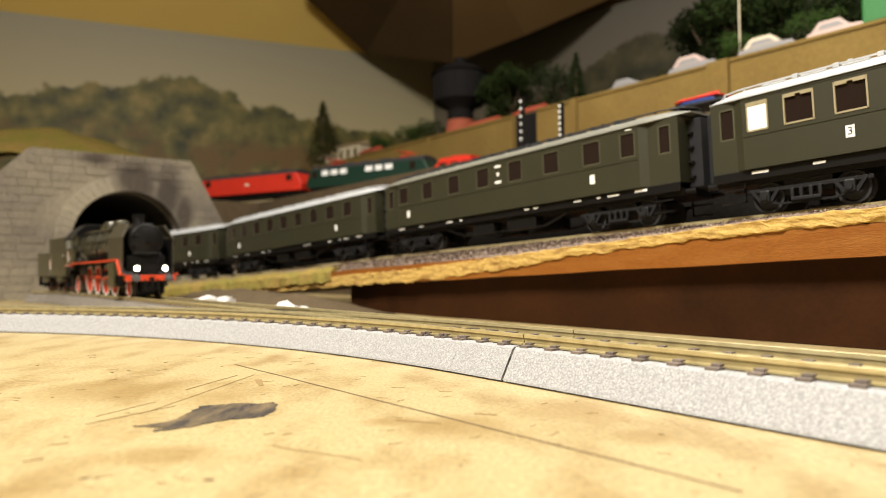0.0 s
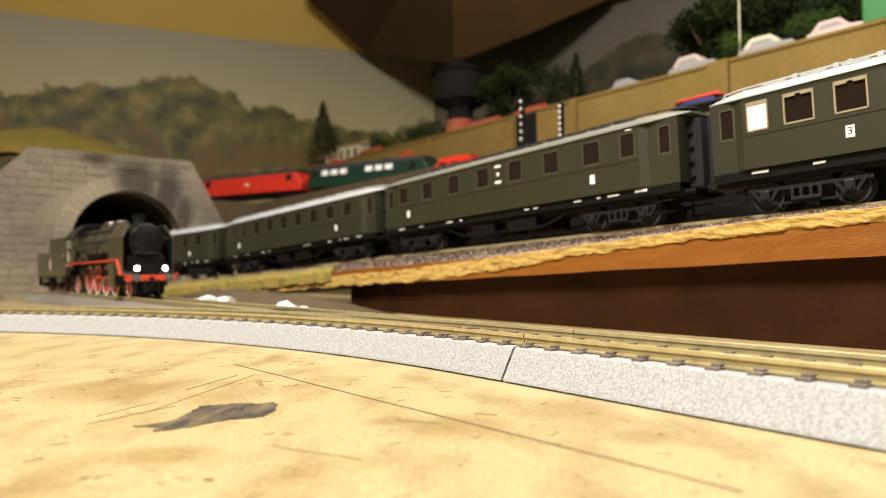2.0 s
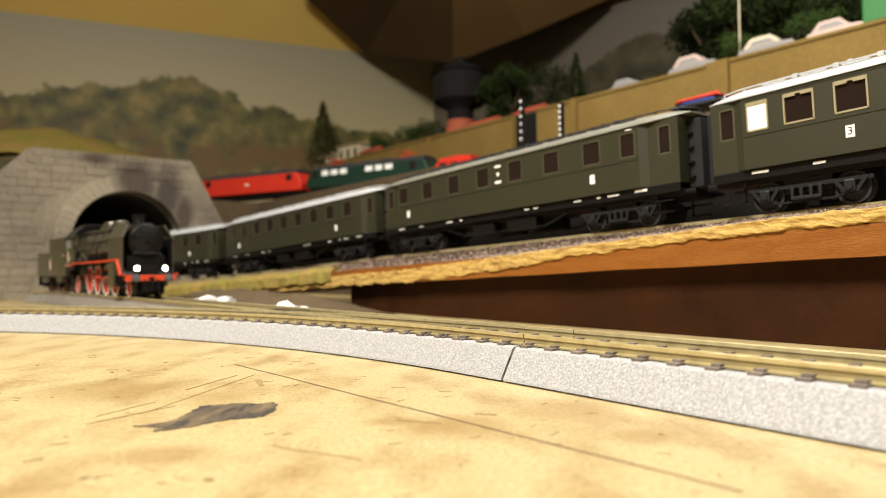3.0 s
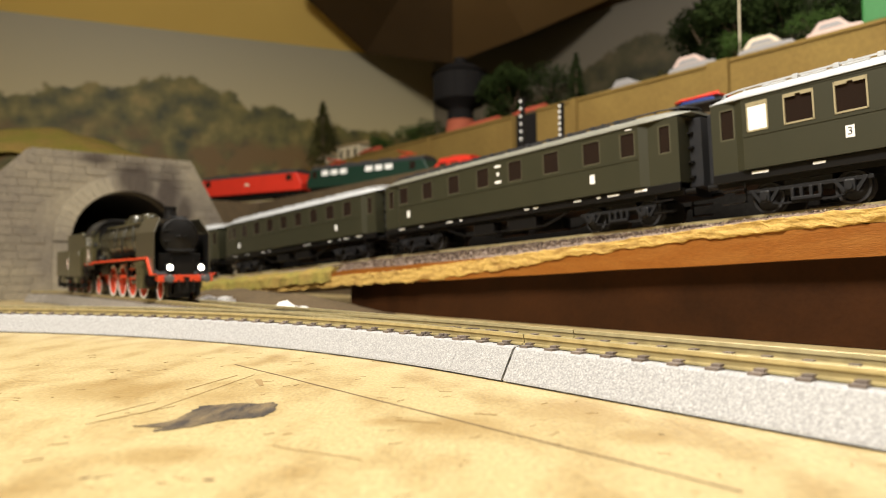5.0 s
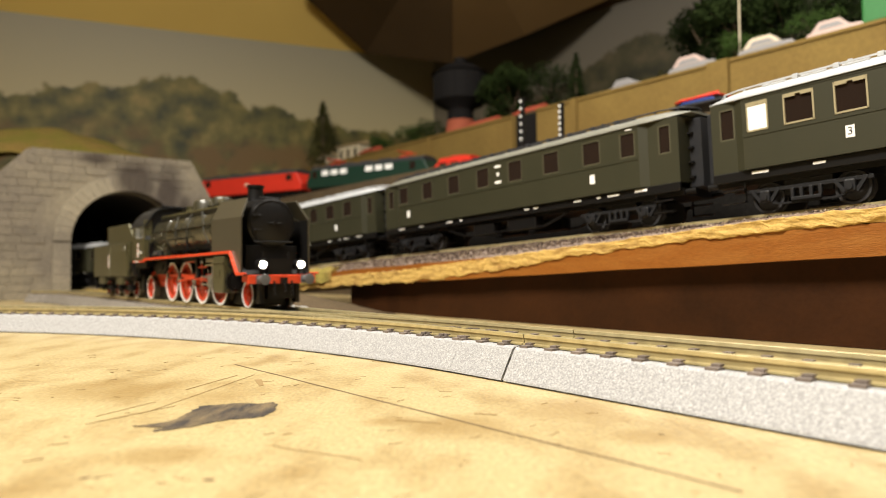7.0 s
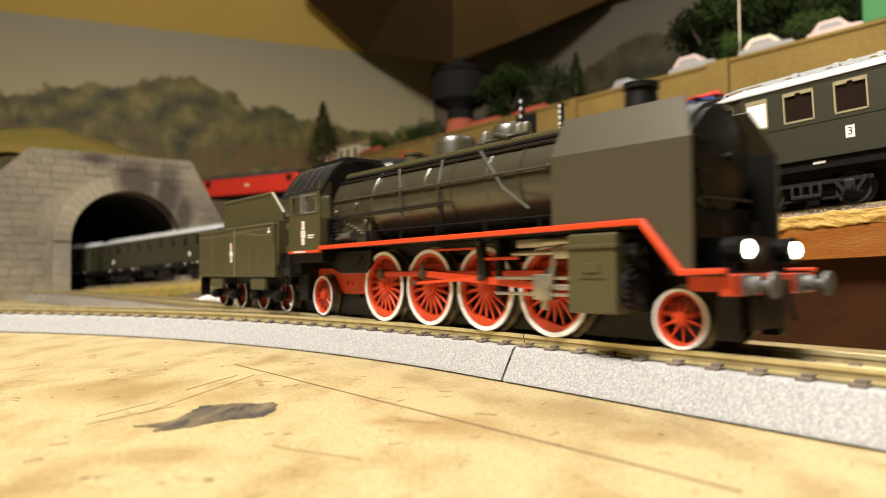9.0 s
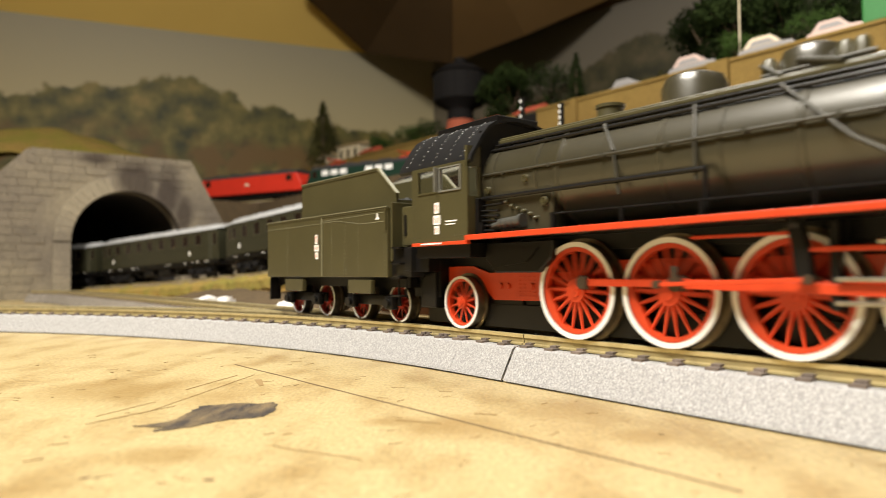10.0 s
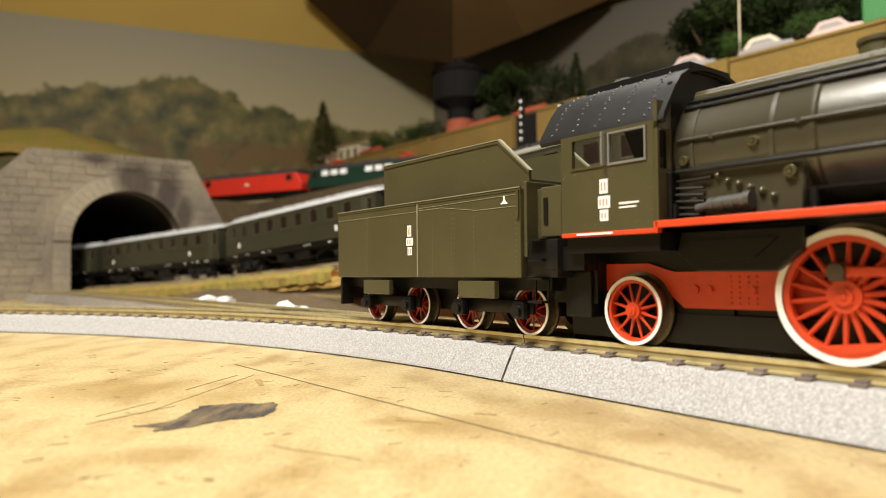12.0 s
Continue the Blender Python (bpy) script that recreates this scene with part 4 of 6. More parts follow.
        rod(bm, (94.2, s * 12.4, 11.4), (94.8, s * 12.4, 11.4), 3.0, 20)
        rod(bm, (92.6, s * 13, 19), (95.8, s * 13, 19), 2.3, 20)
        rod(bm, (95.8, s * 13, 19), (97, s * 13, 19), 1.1, 14)
        for k in range(7):
            rod(bm, (93 + 0.15 * k, s * 16.2, 8.5 + 1.2 * k), (95, s * 16.2, 8.5 + 1.2 * k), 0.28, 6)
        part("cylinder_cover", bm, M_BLACK, cyl, "black cylinder covers", True)
        bm = bmesh.new()
        ybox(bm, s, 54, 80.4, 12.4, 13.4, 13.0, 13.7, 0.1)
        ybox(bm, s, 54, 80.4, 12.4, 13.4, 9.4, 10.1, 0.1)
        rod(bm, (60, s * 13, 19), (80.4, s * 13, 19), 0.6, 10)
        rod(bm, (70, s * 13, 21.3), (80.4, s * 13, 21.3), 1.1, 12)
        ybox(bm, s, 62, 70, 12, 14, 20.2, 22.2, 0.3)
        ybox(bm, s, 74, 78, 12.4, 14.2, 17.5, 20.5, 0.3)
        part("guide_bar", bm, M_STEEL2, lo, "steel guide bars", True)
        bm = bmesh.new()
        ybox(bm, s, 52.8, 54.2, 8.5, 12.2, 8.5, 22.6, 0.3)
        yprism(bm, s, [(47.0, 22.4), (49.4, 22.4), (50.6, 18), (50.9, 13.4), (49.5, 12.8), (48.3, 14.0), (47.9, 18)], 12.0, 13.9, 0.3)
        ball(bm, (48.4, s * 13.4, 22.3), 1.2, 1, 10)
        part("link_bracket", bm, M_BLACK, lo, "black link bracket")
        bm = bmesh.new()
        ybox(bm, s, 49, 62, 13.0, 13.5, 17.6, 18.4, 0.1)
        ybox(bm, s, 30, 49, 12.7, 13.2, 20.4, 21.0, 0.1)
        part("radius_rod", bm, M_RED, lo, "red valve rods")
    # buffer beam
    bm = bmesh.new()
    box(bm, 112.4, 114.6, -15.4, 15.4, 10.4, 14.2, 0.3)
    both(bm, lambda b, s: ybox(b, s, 106, 112.4, 13.5, 14.6, 11.2, 14, 0.2))
    beam = part("buffer_beam", bm, M_RED, lo, "red buffer beam")
    for s in (-1, 1):
        bm = bmesh.new()
        box(bm, 114.6, 115.2, s * 10.1 - 1.9, s * 10.1 + 1.9, 10.5, 14.1, 0.15)
        rod(bm, (115, s * 10.1, 12.3), (117.2, s * 10.1, 12.3), 1.5, 16)
        rod(bm, (117.2, s * 10.1, 12.3), (119.0, s * 10.1, 12.3), 0.8, 12)
        lathe(bm, [(119.0, 0.8), (119.2, 2.3), (119.7, 2.2), (120.0, 0.01)], "x", 20, (0, s * 10.1, 12.3))
        part("buffer", bm, M_GREY2, beam, "dark steel buffer", True)
    bm = bmesh.new()
    box(bm, 114.6, 116.6, -1.2, 1.2, 10.5, 13)
    rod(bm, (116.6, 0, 11.5), (117.4, 0, 7), 0.5, 8)
    both(bm, lambda b, s: (rod(b, (114.8, s * 4, 11.5), (116, s * 4, 5.5), 0.45, 8), ybox(b, s, 108, 112, 7, 9.2, 2.2, 11, 0.3)))
    box(bm, 105, 113, -6, 6, 4, 10)
    part("coupling", bm, M_BLACK, lo, "black coupling and hoses")
    for s in (-1, 1):
        bm = bmesh.new()
        lathe(bm, [(109.6, 1.4), (110.2, 2.2), (113.4, 2.3), (114.0, 2.5), (114.2, 2.2)], "x", 20, (0, s * 8.7, 18.5))
        rod(bm, (111.6, s * 8.7, 14.5), (111.6, s * 8.7, 17), 0.7, 8)
        lamp = part("headlamp", bm, M_BLACK, lo, "black headlamp housing", True)
        bm = bmesh.new()
        lathe(bm, [(114.1, 1.7), (114.5, 1.5), (114.9, 0.9), (115.0, 0.01)], "x", 20, (0, s * 8.7, 18.5))
        part("lens", bm, M_LAMP, lamp, "glowing warm white lamp", True)
    # wheels
    wheels = [(spoked_wheel("driving_wheel", r, 18, lo, x, radians(34)), x, r) for x, r in AXLES]
    wheels.append((spoked_wheel("trailing_wheel", 6.9, 12, lo, -39.25), -39.25, 6.9))
    wheels.append((spoked_wheel("leading_wheel", 5.75, 10, lo, 101.3), 101.3, 5.75))
    # rods, drawn with the pins at their own origin
    rods = []
    for s in (-1,):
        bm = bmesh.new()
        for (xa, _), (xb, _) in zip(AXLES, AXLES[1:]):
            ybox(bm, s, xa + 0.8, xb - 0.8, 10.7, 11.3, -0.75, 0.75, 0.15)
        cr = part("coupling_rod", bm, M_RED, lo, "red coupling rod", m=P(0, 0, 14))
        bm = bmesh.new()
        for xa, r in AXLES:
            rod(bm, (xa, s * 10.2, 0), (xa, s * 12.0, 0), 1.35, 16)
            ybox(bm, s, xa - 1.3, xa + 1.3, 10.6, 11.6, -1.5, 1.5, 0.4)
        part("rod_bearing", bm, M_BEARING, cr, "dark oily rod bearings", True)
        bm = bmesh.new()
        ybox(bm, s, 0.5, 45.5, 11.9, 12.5, -0.9, 0.9, 0.15)
        mr = part("connecting_rod", bm, M_RED, lo, "red connecting rod", m=P(46, 0, 14))
        bm = bmesh.new()
        rod(bm, (0, s * 11.7, 0), (0, s * 13.2, 0), 1.5, 16)
        ybox(bm, s, -0.7, 0.7, 12.9, 13.5, -0.6, 3.2, 0.2)
        part("big_end", bm, M_BEARING, mr, "dark crank bearing", True)
        bm = bmesh.new()
        ybox(bm, s, -2.6, 2.6, 11.4, 14.2, -2.9, 2.9, 0.4)
        rod(bm, (0, s * 12.8, 0), (20, s * 12.8, 0), 0.7, 10)
        ybox(bm, s, 0.6, 1.8, 14.0, 14.6, -5, 1, 0.2)
        xh = part("crosshead", bm, M_STEEL2, lo, "steel crosshead and piston rod", True, m=P(70, 0, 11.4))
        bm = bmesh.new()
        ybox(bm, s, -0.5, 0.5, 13.6, 14.2, -7.5, 1.2, 0.2)
        part("combination_lever", bm, M_STEEL2, xh, "steel lever", m=P(4, 0, 7.5, 0, 12, 0))
        bm = bmesh.new()
        ybox(bm, s, 0, 27.2, 13.6, 14.1, -0.38, 0.38, 0.1)
        er = part("eccentric_rod", bm, M_RED, lo, "thin red eccentric rod", m=P(23.1, 0, 11))
        bm = bmesh.new()
        rod(bm, (0, s * 13.2, 0), (0, s * 14.4, 0), 0.8, 12)
        rod(bm, (27.2, s * 13.2, 0), (27.2, s * 14.4, 0), 0.8, 12)
        part("rod_end", bm, M_BEARING, er, "dark rod ends", True)
        rods = [cr, mr, xh, er]
    return lo, wheels, rods


def tender():
    te = thing("locomotive_tender", vehicle_pose(main_at, 500, RAIL_Z), "olive green riveted model tender behind the locomotive", "tender")
    bm = bmesh.new()
    box(bm, -41.8, 40.4, -17, 17, 13.5, 33.6, 0.25)
    for s in (-1, 1):
        ybox(bm, s, -42, 40.6, 16.8, 17.15, 33.0, 33.8)
        ybox(bm, s, 39.4, 40.2, 17.0, 17.5, 27, 33.2)
    tank = part("water_tank", bm, M_GREEN, te, "olive riveted water tank")
    # seams, edge strips and rivets in a paler tone, as painted highlights
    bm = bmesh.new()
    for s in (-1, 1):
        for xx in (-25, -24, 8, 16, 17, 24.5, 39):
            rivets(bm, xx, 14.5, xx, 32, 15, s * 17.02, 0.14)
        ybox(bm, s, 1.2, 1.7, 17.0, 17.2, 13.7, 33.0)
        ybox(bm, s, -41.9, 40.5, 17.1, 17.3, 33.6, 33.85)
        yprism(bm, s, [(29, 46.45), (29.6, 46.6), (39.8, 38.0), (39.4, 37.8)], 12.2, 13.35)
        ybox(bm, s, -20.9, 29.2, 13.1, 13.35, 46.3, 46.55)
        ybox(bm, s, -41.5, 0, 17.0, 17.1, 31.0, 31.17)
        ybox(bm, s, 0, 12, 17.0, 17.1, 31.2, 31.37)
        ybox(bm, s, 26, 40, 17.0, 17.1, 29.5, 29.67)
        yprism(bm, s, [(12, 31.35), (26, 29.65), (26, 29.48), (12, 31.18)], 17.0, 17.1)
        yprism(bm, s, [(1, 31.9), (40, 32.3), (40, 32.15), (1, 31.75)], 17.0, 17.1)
    tagged(part("seam", bm, M_EDGELIGHT, tank, "paler seams and rivets, painted edge highlights"), kind="stuff")
    bm = bmesh.new()
    for s in (-1, 1):
        yprism(bm, s, [(-20.9, 33.6), (-20.9, 46.4), (29, 46.4), (39.4, 37.8), (39.4, 33.6)], 12.3, 13.0)
        yprism(bm, s, [(-20.9, 45.6), (-20.9, 46.5), (29.2, 46.5), (39.6, 37.9), (39.6, 36.9), (29, 45.6)], 12.9, 13.25)
        rivets(bm, -20, 34.5, -20, 46, 7, s * 13.0, 0.13)
        rivets(bm, 0, 34.5, 0, 46, 7, s * 13.0, 0.13)
        rivets(bm, 24, 34.5, 24, 46, 7, s * 13.0, 0.13)
    box(bm, -20.9, -20.2, -12.5, 12.5, 33.6, 46.4)
    box(bm, 35.4, 36.4, -12.3, 12.3, 33.6, 36.5)
    box(bm, 40.4, 49, -12.5, 12.5, 20, 33.4, 0.3)
    box(bm, 40.4, 41.4, -16, 16, 18, 35, 0.2)
    both(bm, lambda b, s: (ybox(b, s, 44, 50, 12.4, 14.2, 22.3, 33.4, 0.3)))
    part("coal_bunker", bm, M_GREEN, te, "olive coal bunker with sloping front")
    bm = bmesh.new()
    bmesh.ops.create_grid(bm, x_segments=40, y_segments=18, size=0.5, matrix=Matrix.Translation((7.8, 0, 38)) @ Matrix.Diagonal((55, 24.4, 1, 1)))
    for v in bm.verts:
        v.co.z = 40 - max(0, v.co.x - 10) * 0.22 + 1.6 * noise.noise(v.co / 3.0)
    part("coal", bm, M_COAL, te, "loose black coal")
    for s in (-1, 1):
        bm = bmesh.new()
        ybox(bm, s, 45.0, 46.2, 14.1, 14.4, 25.0, 31.0)
        part("door_slot", bm, M_BLACK, te, "dark slot in the tender front")
    bm = bmesh.new()
    box(bm, -41, 46, -13, 13, 10.5, 13.6)
    box(bm, -41, 42, -6, 6, 4.5, 11)
    box(bm, 40.6, 50, -15.6, 15.6, 13.5, 21.8, 0.3)
    box(bm, 44, 56, -10, 10, 8, 20)
    for s in (-1, 1):
        for x0, x1 in ((-32, -5), (13, 39)):
            ybox(bm, s, x0, x1, 10.9, 12.0, 5.0, 8.2, 0.3)
        for xx in (-29.8, -8.3, 14.6, 36.2):
            ybox(bm, s, xx - 1.9, xx + 1.9, 11.8, 14.2, 4.0, 8.0, 0.5)
            rod(bm, (xx, s * 14, 5.8), (xx, s * 15.2, 5.8), 1.4, 14)
        for zz in (8.0, 13.0, 17.0, 21.5):
            ybox(bm, s, 42.6, 46.8, 14.5, 17.2, zz, zz + 0.5)
        for xx in (42.6, 46.4):
            ybox(bm, s, xx, xx + 0.4, 14.6, 15.0, 8, 22)
        rod(bm, (-41.8, s * 10.1, 12.3), (-46, s * 10.1, 12.3), 1.3, 12)
        rod(bm, (-46, s * 10.1, 12.3), (-46.7, s * 10.1, 12.3), 2.5, 16)
        ybox(bm, s, -42, -41, 12, 16, 5, 13)
        rivets(bm, 47, 15.2, 56, 15.2, 9, s * 15.7, 0.15)
    box(bm, -42.6, -41.6, -15.5, 15.5, 10.5, 14.5)
    part("underframe", bm, M_BLACK, te, "black bogie frames, steps and buffers", True)
    for x0, x1 in ((-26.2, -12.4), (18.5, 31.8)):
        bm = bmesh.new()
        for s in (-1, 1):
            ybox(bm, s, x0, x1, 15.6, 17.2, 8.6, 12.7, 0.2)
            rivets(bm, x0 + 1.5, 9.2, x1 - 1.5, 9.2, 3, s * 17.2, 0.3)
        part("brake_box", bm, M_GREEN, te, "olive box under the tank")
    for x0, x1, z0, z1, bars in ((-3.2, -1.5, 24.6, 27.6, (-2.8, -2.1)), (-3.7, -0.7, 22.1, 24.2, (-3.2, -2.4, -1.6)), (-3.1, -1.2, 19.5, 21.7, (-2.7, -1.9))):
        bm = bmesh.new()
        ybox(bm, -1, x0, x1, 17.0, 17.15, z0, z1)
        pl = part("number_plate", bm, M_WHITE, te, "white plate with red marks")
        for a in bars:
            bm = bmesh.new()
            ybox(bm, -1, a, a + 0.3, 17.1, 17.2, z0 + 0.5, z1 - 0.5)
            part("plate_mark", bm, M_PINK, pl)
    bm = bmesh.new()
    prism(bm, [(34.2, 30.3), (36.4, 30.3), (36.4, 30.5), (35.9, 30.7), (35.55, 31.2), (35.5, 32.1), (35.1, 32.1), (35.05, 31.2), (34.7, 30.7), (34.2, 30.5)], "y", -17.12, -17.0)
    part("emblem", bm, M_WHITE, te, "small white painted mark")
    wheels = [(spoked_wheel("tender_wheel", 5.75, 10, te, x, red=M_DARKRED), x, 5.75) for x in (-29.8, -8.3, 14.6, 36.2)]
    return te, wheels


LOCO, LOCO_WHEELS, LOCO_RODS = locomotive()
TENDER, TENDER_WHEELS = tender()

# ---- passenger coaches on the ramp ----
def wall_with_openings(bm, s, y0, y1, x0, x1, z0, z1, openings, wz0, wz1):
    """A side wall pierced by windows."""
    ybox(bm, s, x0, x1, y0, y1, z0, wz0)
    ybox(bm, s, x0, x1, y0, y1, wz1, z1)
    edge = x0
    for a, b in openings:
        ybox(bm, s, edge, a, y0, y1, wz0, wz1)
        edge = b
    ybox(bm, s, edge, x1, y0, y1, wz0, wz1)


def bogie(parent, x):
    bm = bmesh.new()
    for s in (-1, 1):
        ybox(bm, s, x - 21, x + 21, 10.8, 12.0, 7.6, 9.0, 0.2)
        for xx in (x - 14, x + 14):
            ybox(bm, s, xx - 1.8, xx + 1.8, 10.9, 13.2, 4.0, 8.2, 0.5)
            rod(bm, (xx, s * 13.0, 5.8), (xx, s * 13.8, 5.8), 1.2, 10)
            yprism(bm, s, [(xx - 5.5, 8.6), (xx - 2.4, 4.0), (xx + 2.4, 4.0), (xx + 5.5, 8.6), (xx + 4.2, 8.6), (xx + 1.7, 5.2), (xx - 1.7, 5.2), (xx - 4.2, 8.6)], 11.0, 12.3)
        ybox(bm, s, x - 5, x + 5, 10.9, 12.8, 3.4, 4.6, 0.2)
        for xx in (x - 4.6, x - 1.6, x + 1.6, x + 4.6):
            ybox(bm, s, xx - 0.6, xx + 0.6, 11, 12.4, 4.6, 8, 0.2)
        yprism(bm, s, [(x - 14, 4.4), (x - 9, 3.2), (x + 9, 3.2), (x + 14, 4.4), (x + 14, 3.8), (x + 9, 2.6), (x - 9, 2.6), (x - 14, 3.8)], 11.0, 12.0)
    box(bm, x - 8, x + 8, -10, 10, 6, 11)
    b = part("bogie", bm, M_BOGIE, parent, "dark grey bogie frame")
    for xx in (x - 14, x + 14):
        bm = bmesh.new()
        for s in (-1, 1):
            lathe(bm, [(s * 6.9, 6.3), (s * 7.4, 6.2), (s * 7.6, 5.75), (s * 9.8, 5.7), (s * 9.9, 4.8), (s * 9.3, 4.4), (s * 9.4, 1.5), (s * 10, 1.2)], "y", 26, (xx, 0, 5.75))
        rod(bm, (xx, -7, 5.75), (xx, 7, 5.75), 1, 8)
        part("wheelset", bm, M_GREY, b, "dark steel wheelset", True)
    return b


def coach(m, windows, narrow, white_x, roof_mat, framed, label, plates, marks, digit="", bx=91.0):
    c = thing("passenger_coach", m, label, "coach", "coaches of the express train")
    body0, wz0, wz1, top = 16.2, 29.6, 40.4, 42.8
    ops = [(x - 5.1, x + 5.1) for x in windows] + [(x - 3.9, x + 3.9) for x in narrow]
    ops.sort()
    bm = bmesh.new()
    for s in (-1, 1):
        wall_with_openings(bm, s, 14.9, 16.0, -bx, bx, body0, top, ops, wz0, wz1)
        ybox(bm, s, -bx, bx, 15.9, 16.22, 28.1, 28.6)
        ybox(bm, s, -bx, bx, 15.9, 16.2, 41.6, 42.0)
        for e in (-1, 1):
            a, b = sorted((e * (bx + 2), e * 104))
            wall_with_openings(bm, s, 13.4, 14.2, a, b, body0, top, [tuple(sorted((e * 94.8, e * 100.6)))], 28.4, wz1)
            prism(bm, [(e * (bx - 0.8), s * 14.9), (e * bx, s * 16.0), (e * (bx + 3.6), s * 14.1), (e * (bx + 3.2), s * 13.4)], "z", body0, top)
    for e in (-1, 1):
        a, b = sorted((e * 103.2, e * 104))
        box(bm, a, b, -13.4, -5.0, body0, top)
        box(bm, a, b, 5.0, 13.4, body0, top)
        box(bm, a, b, -5.0, 5.0, 40, top)
    box(bm, -103.5, 103.5, -14, 14, body0, body0 + 0.8)
    part("body", bm, M_COACH, c, "dark green coach body with recessed end doors")
    # windows, one by one
    panes = [(a, b, 15.3, wz0, wz1, framed) for a, b in ops]
    for s in (-1, 1):
        for a, b, y, z0, z1, fr in panes + [(*sorted((e * 94.8, e * 100.6)), 13.6, 28.4, wz1, False) for e in (-1, 1)]:
            bm = bmesh.new()
            for p0, p1, q0, q1 in ((a, b, z0, z0 + 0.6), (a, b, z1 - 0.6, z1), (a, a + 0.55, z0, z1), (b - 0.55, b, z0, z1)):
                ybox(bm, s, p0, p1, y, y + 0.9 if fr else y + 0.6, q0, q1)
            if fr:
                ybox(bm, s, a + 0.6, a + 4.2, y + 0.6, y + 1.0, z1 - 1.3, z1 - 0.5)
                ybox(bm, s, b - 4.2, b - 0.6, y + 0.6, y + 1.0, z1 - 1.3, z1 - 0.5)
            w = part("window", bm, M_BRASS if fr else M_COACHDARK, c, "pale metal window frame" if fr else "")
            bm = bmesh.new()
            # the pane at the given x is filled with plain white
            is_white = white_x is not None and abs((a + b) / 2 - white_x) < 1
            ybox(bm, s, a + 0.3, b - 0.3, y - 0.2, y + (0.75 if is_white else 0.2), z0 + 0.3, z1 - 0.3)
            part("pane", bm, M_WHITEPANE if is_white else M_DARKGLASS, w, "plain white pane" if is_white else "")
    # roof
    prof = [(16.6, 42.5), (16.4, 43.4), (14.6, 45.0), (11, 46.6), (6, 47.8), (0, 48.2)]
    prof = prof + [(-y, z) for y, z in prof[-2::-1]]
    bm = bmesh.new()
    rings = []
    for x, k, dz in ((-107, 0.58, -4.9), (-104, 0.72, -3.4), (-98, 0.88, -1.2), (-bx, 1.0, 0), (bx, 1.0, 0), (98, 0.88, -1.2), (104, 0.72, -3.4), (107, 0.58, -4.9)):
        rings.append([bm.verts.new((x, y * k, 42.5 + (z - 42.5) * (1 + dz / 6.2) + (1 - k) * 4.5)) for y, z in prof])
    fs = []
    for a, b in zip(rings, rings[1:]):
        fs += [bm.faces.new((a[i], a[(i + 1) % len(a)], b[(i + 1) % len(a)], b[i])) for i in range(len(a))]
    fs += [bm.faces.new(rings[0]), bm.faces.new(rings[-1])]
    bmesh.ops.recalc_face_normals(bm, faces=fs)
    part("roof", bm, roof_mat, c, "arched roof with lowered ends", True)
    bm = bmesh.new()
    for s in (-1, 1):
        ybox(bm, s, -86, 86, 11.4, 12.0, 47.0, 47.6)
        for e in (-1, 1):
            for p0, p1 in (((84, 11.7, 47.3), (94, 10.6, 47.5)), ((94, 10.6, 47.5), (101, 8.0, 47.6)), ((101, 8.0, 47.6), (105, 3.0, 47.6)), ((105, 3.0, 47.6), (105.5, 0, 47.6)), ((101, 8.0, 45.5), (101, 8.0, 47.6)), ((92, 10.8, 45.5), (92, 10.8, 47.5))):
                rod(bm, (e * p0[0], s * p0[1], p0[2]), (e * p1[0], s * p1[1], p1[2]), 0.32, 6)
        for i in range(13):
            x = -80 + i * 13.3
            ybox(bm, s, x - 4.2, x + 4.2, 11.2, 13.4, 45.6, 46.4, 0.2)
        for i in range(12):
            x = -73 + i * 13.3
            ybox(bm, s, x - 1.0, x + 1.0, 10.8, 12.6, 46.0, 47.8, 0.2)
            if i % 3 == 1:
                rod(bm, (x + 3, s * 8, 47), (x + 3, s * 8, 49), 0.8, 8)
    part("roof_rail", bm, M_ROOF if roof_mat is M_ROOF else M_GREY, c, "roof walkway rail and ventilators")
    # underframe
    bm = bmesh.new()
    for s in (-1, 1):
        ybox(bm, s, -104, 104, 13.4, 14.8, 12.6, 16.1, 0.2)
        yprism(bm, s, [(-48, 11.5), (-30, 5.5), (30, 5.5), (48, 11.5), (46, 11.5), (29.5, 6.3), (-29.5, 6.3), (-46, 11.5)], 12.2, 13.0)
        for x0, x1 in ((-22, -6), (4, 24)):
            ybox(bm, s, x0, x1, 7, 13.2, 5.2, 11.4, 0.5)
        for e in (-1, 1):
            for zz in (4.5, 9.0):
                ybox(bm, s, *sorted((e * 92, e * 101)), 13.2, 15.5, zz, zz + 0.6)
            ybox(bm, s, *sorted((e * 92.2, e * 92.7)), 13.2, 14, 4.5, 12)
            rod(bm, (e * 104, s * 10.1, 12.3), (e * 108.5, s * 10.1, 12.3), 1.2, 10)
    box(bm, -104, 104, -12, 12, 11.0, 14)
    part("underframe", bm, M_BLACK, c, "black underframe with trusses and battery boxes")
    bogie(c, -72)
    bogie(c, 72)
    for e in (-1, 1):
        bm = bmesh.new()
        rings = []
        for i in range(13):
            k = 0.9 if i % 2 else 0.0
            x = e * (103.4 + i * 0.52)
            rings.append([bm.verts.new((x, y, z)) for y, z in ((-6.6 + k, 14 + k), (6.6 - k, 14 + k), (6.6 - k, 42.3 - k), (-6.6 + k, 42.3 - k))])
        fs = [bm.faces.new((p[i], p[(i + 1) % 4], q[(i + 1) % 4], q[i])) for p, q in zip(rings, rings[1:]) for i in range(4)]
        fs += [bm.faces.new(rings[0]), bm.faces.new(rings[-1])]
        bmesh.ops.recalc_face_normals(bm, faces=fs)
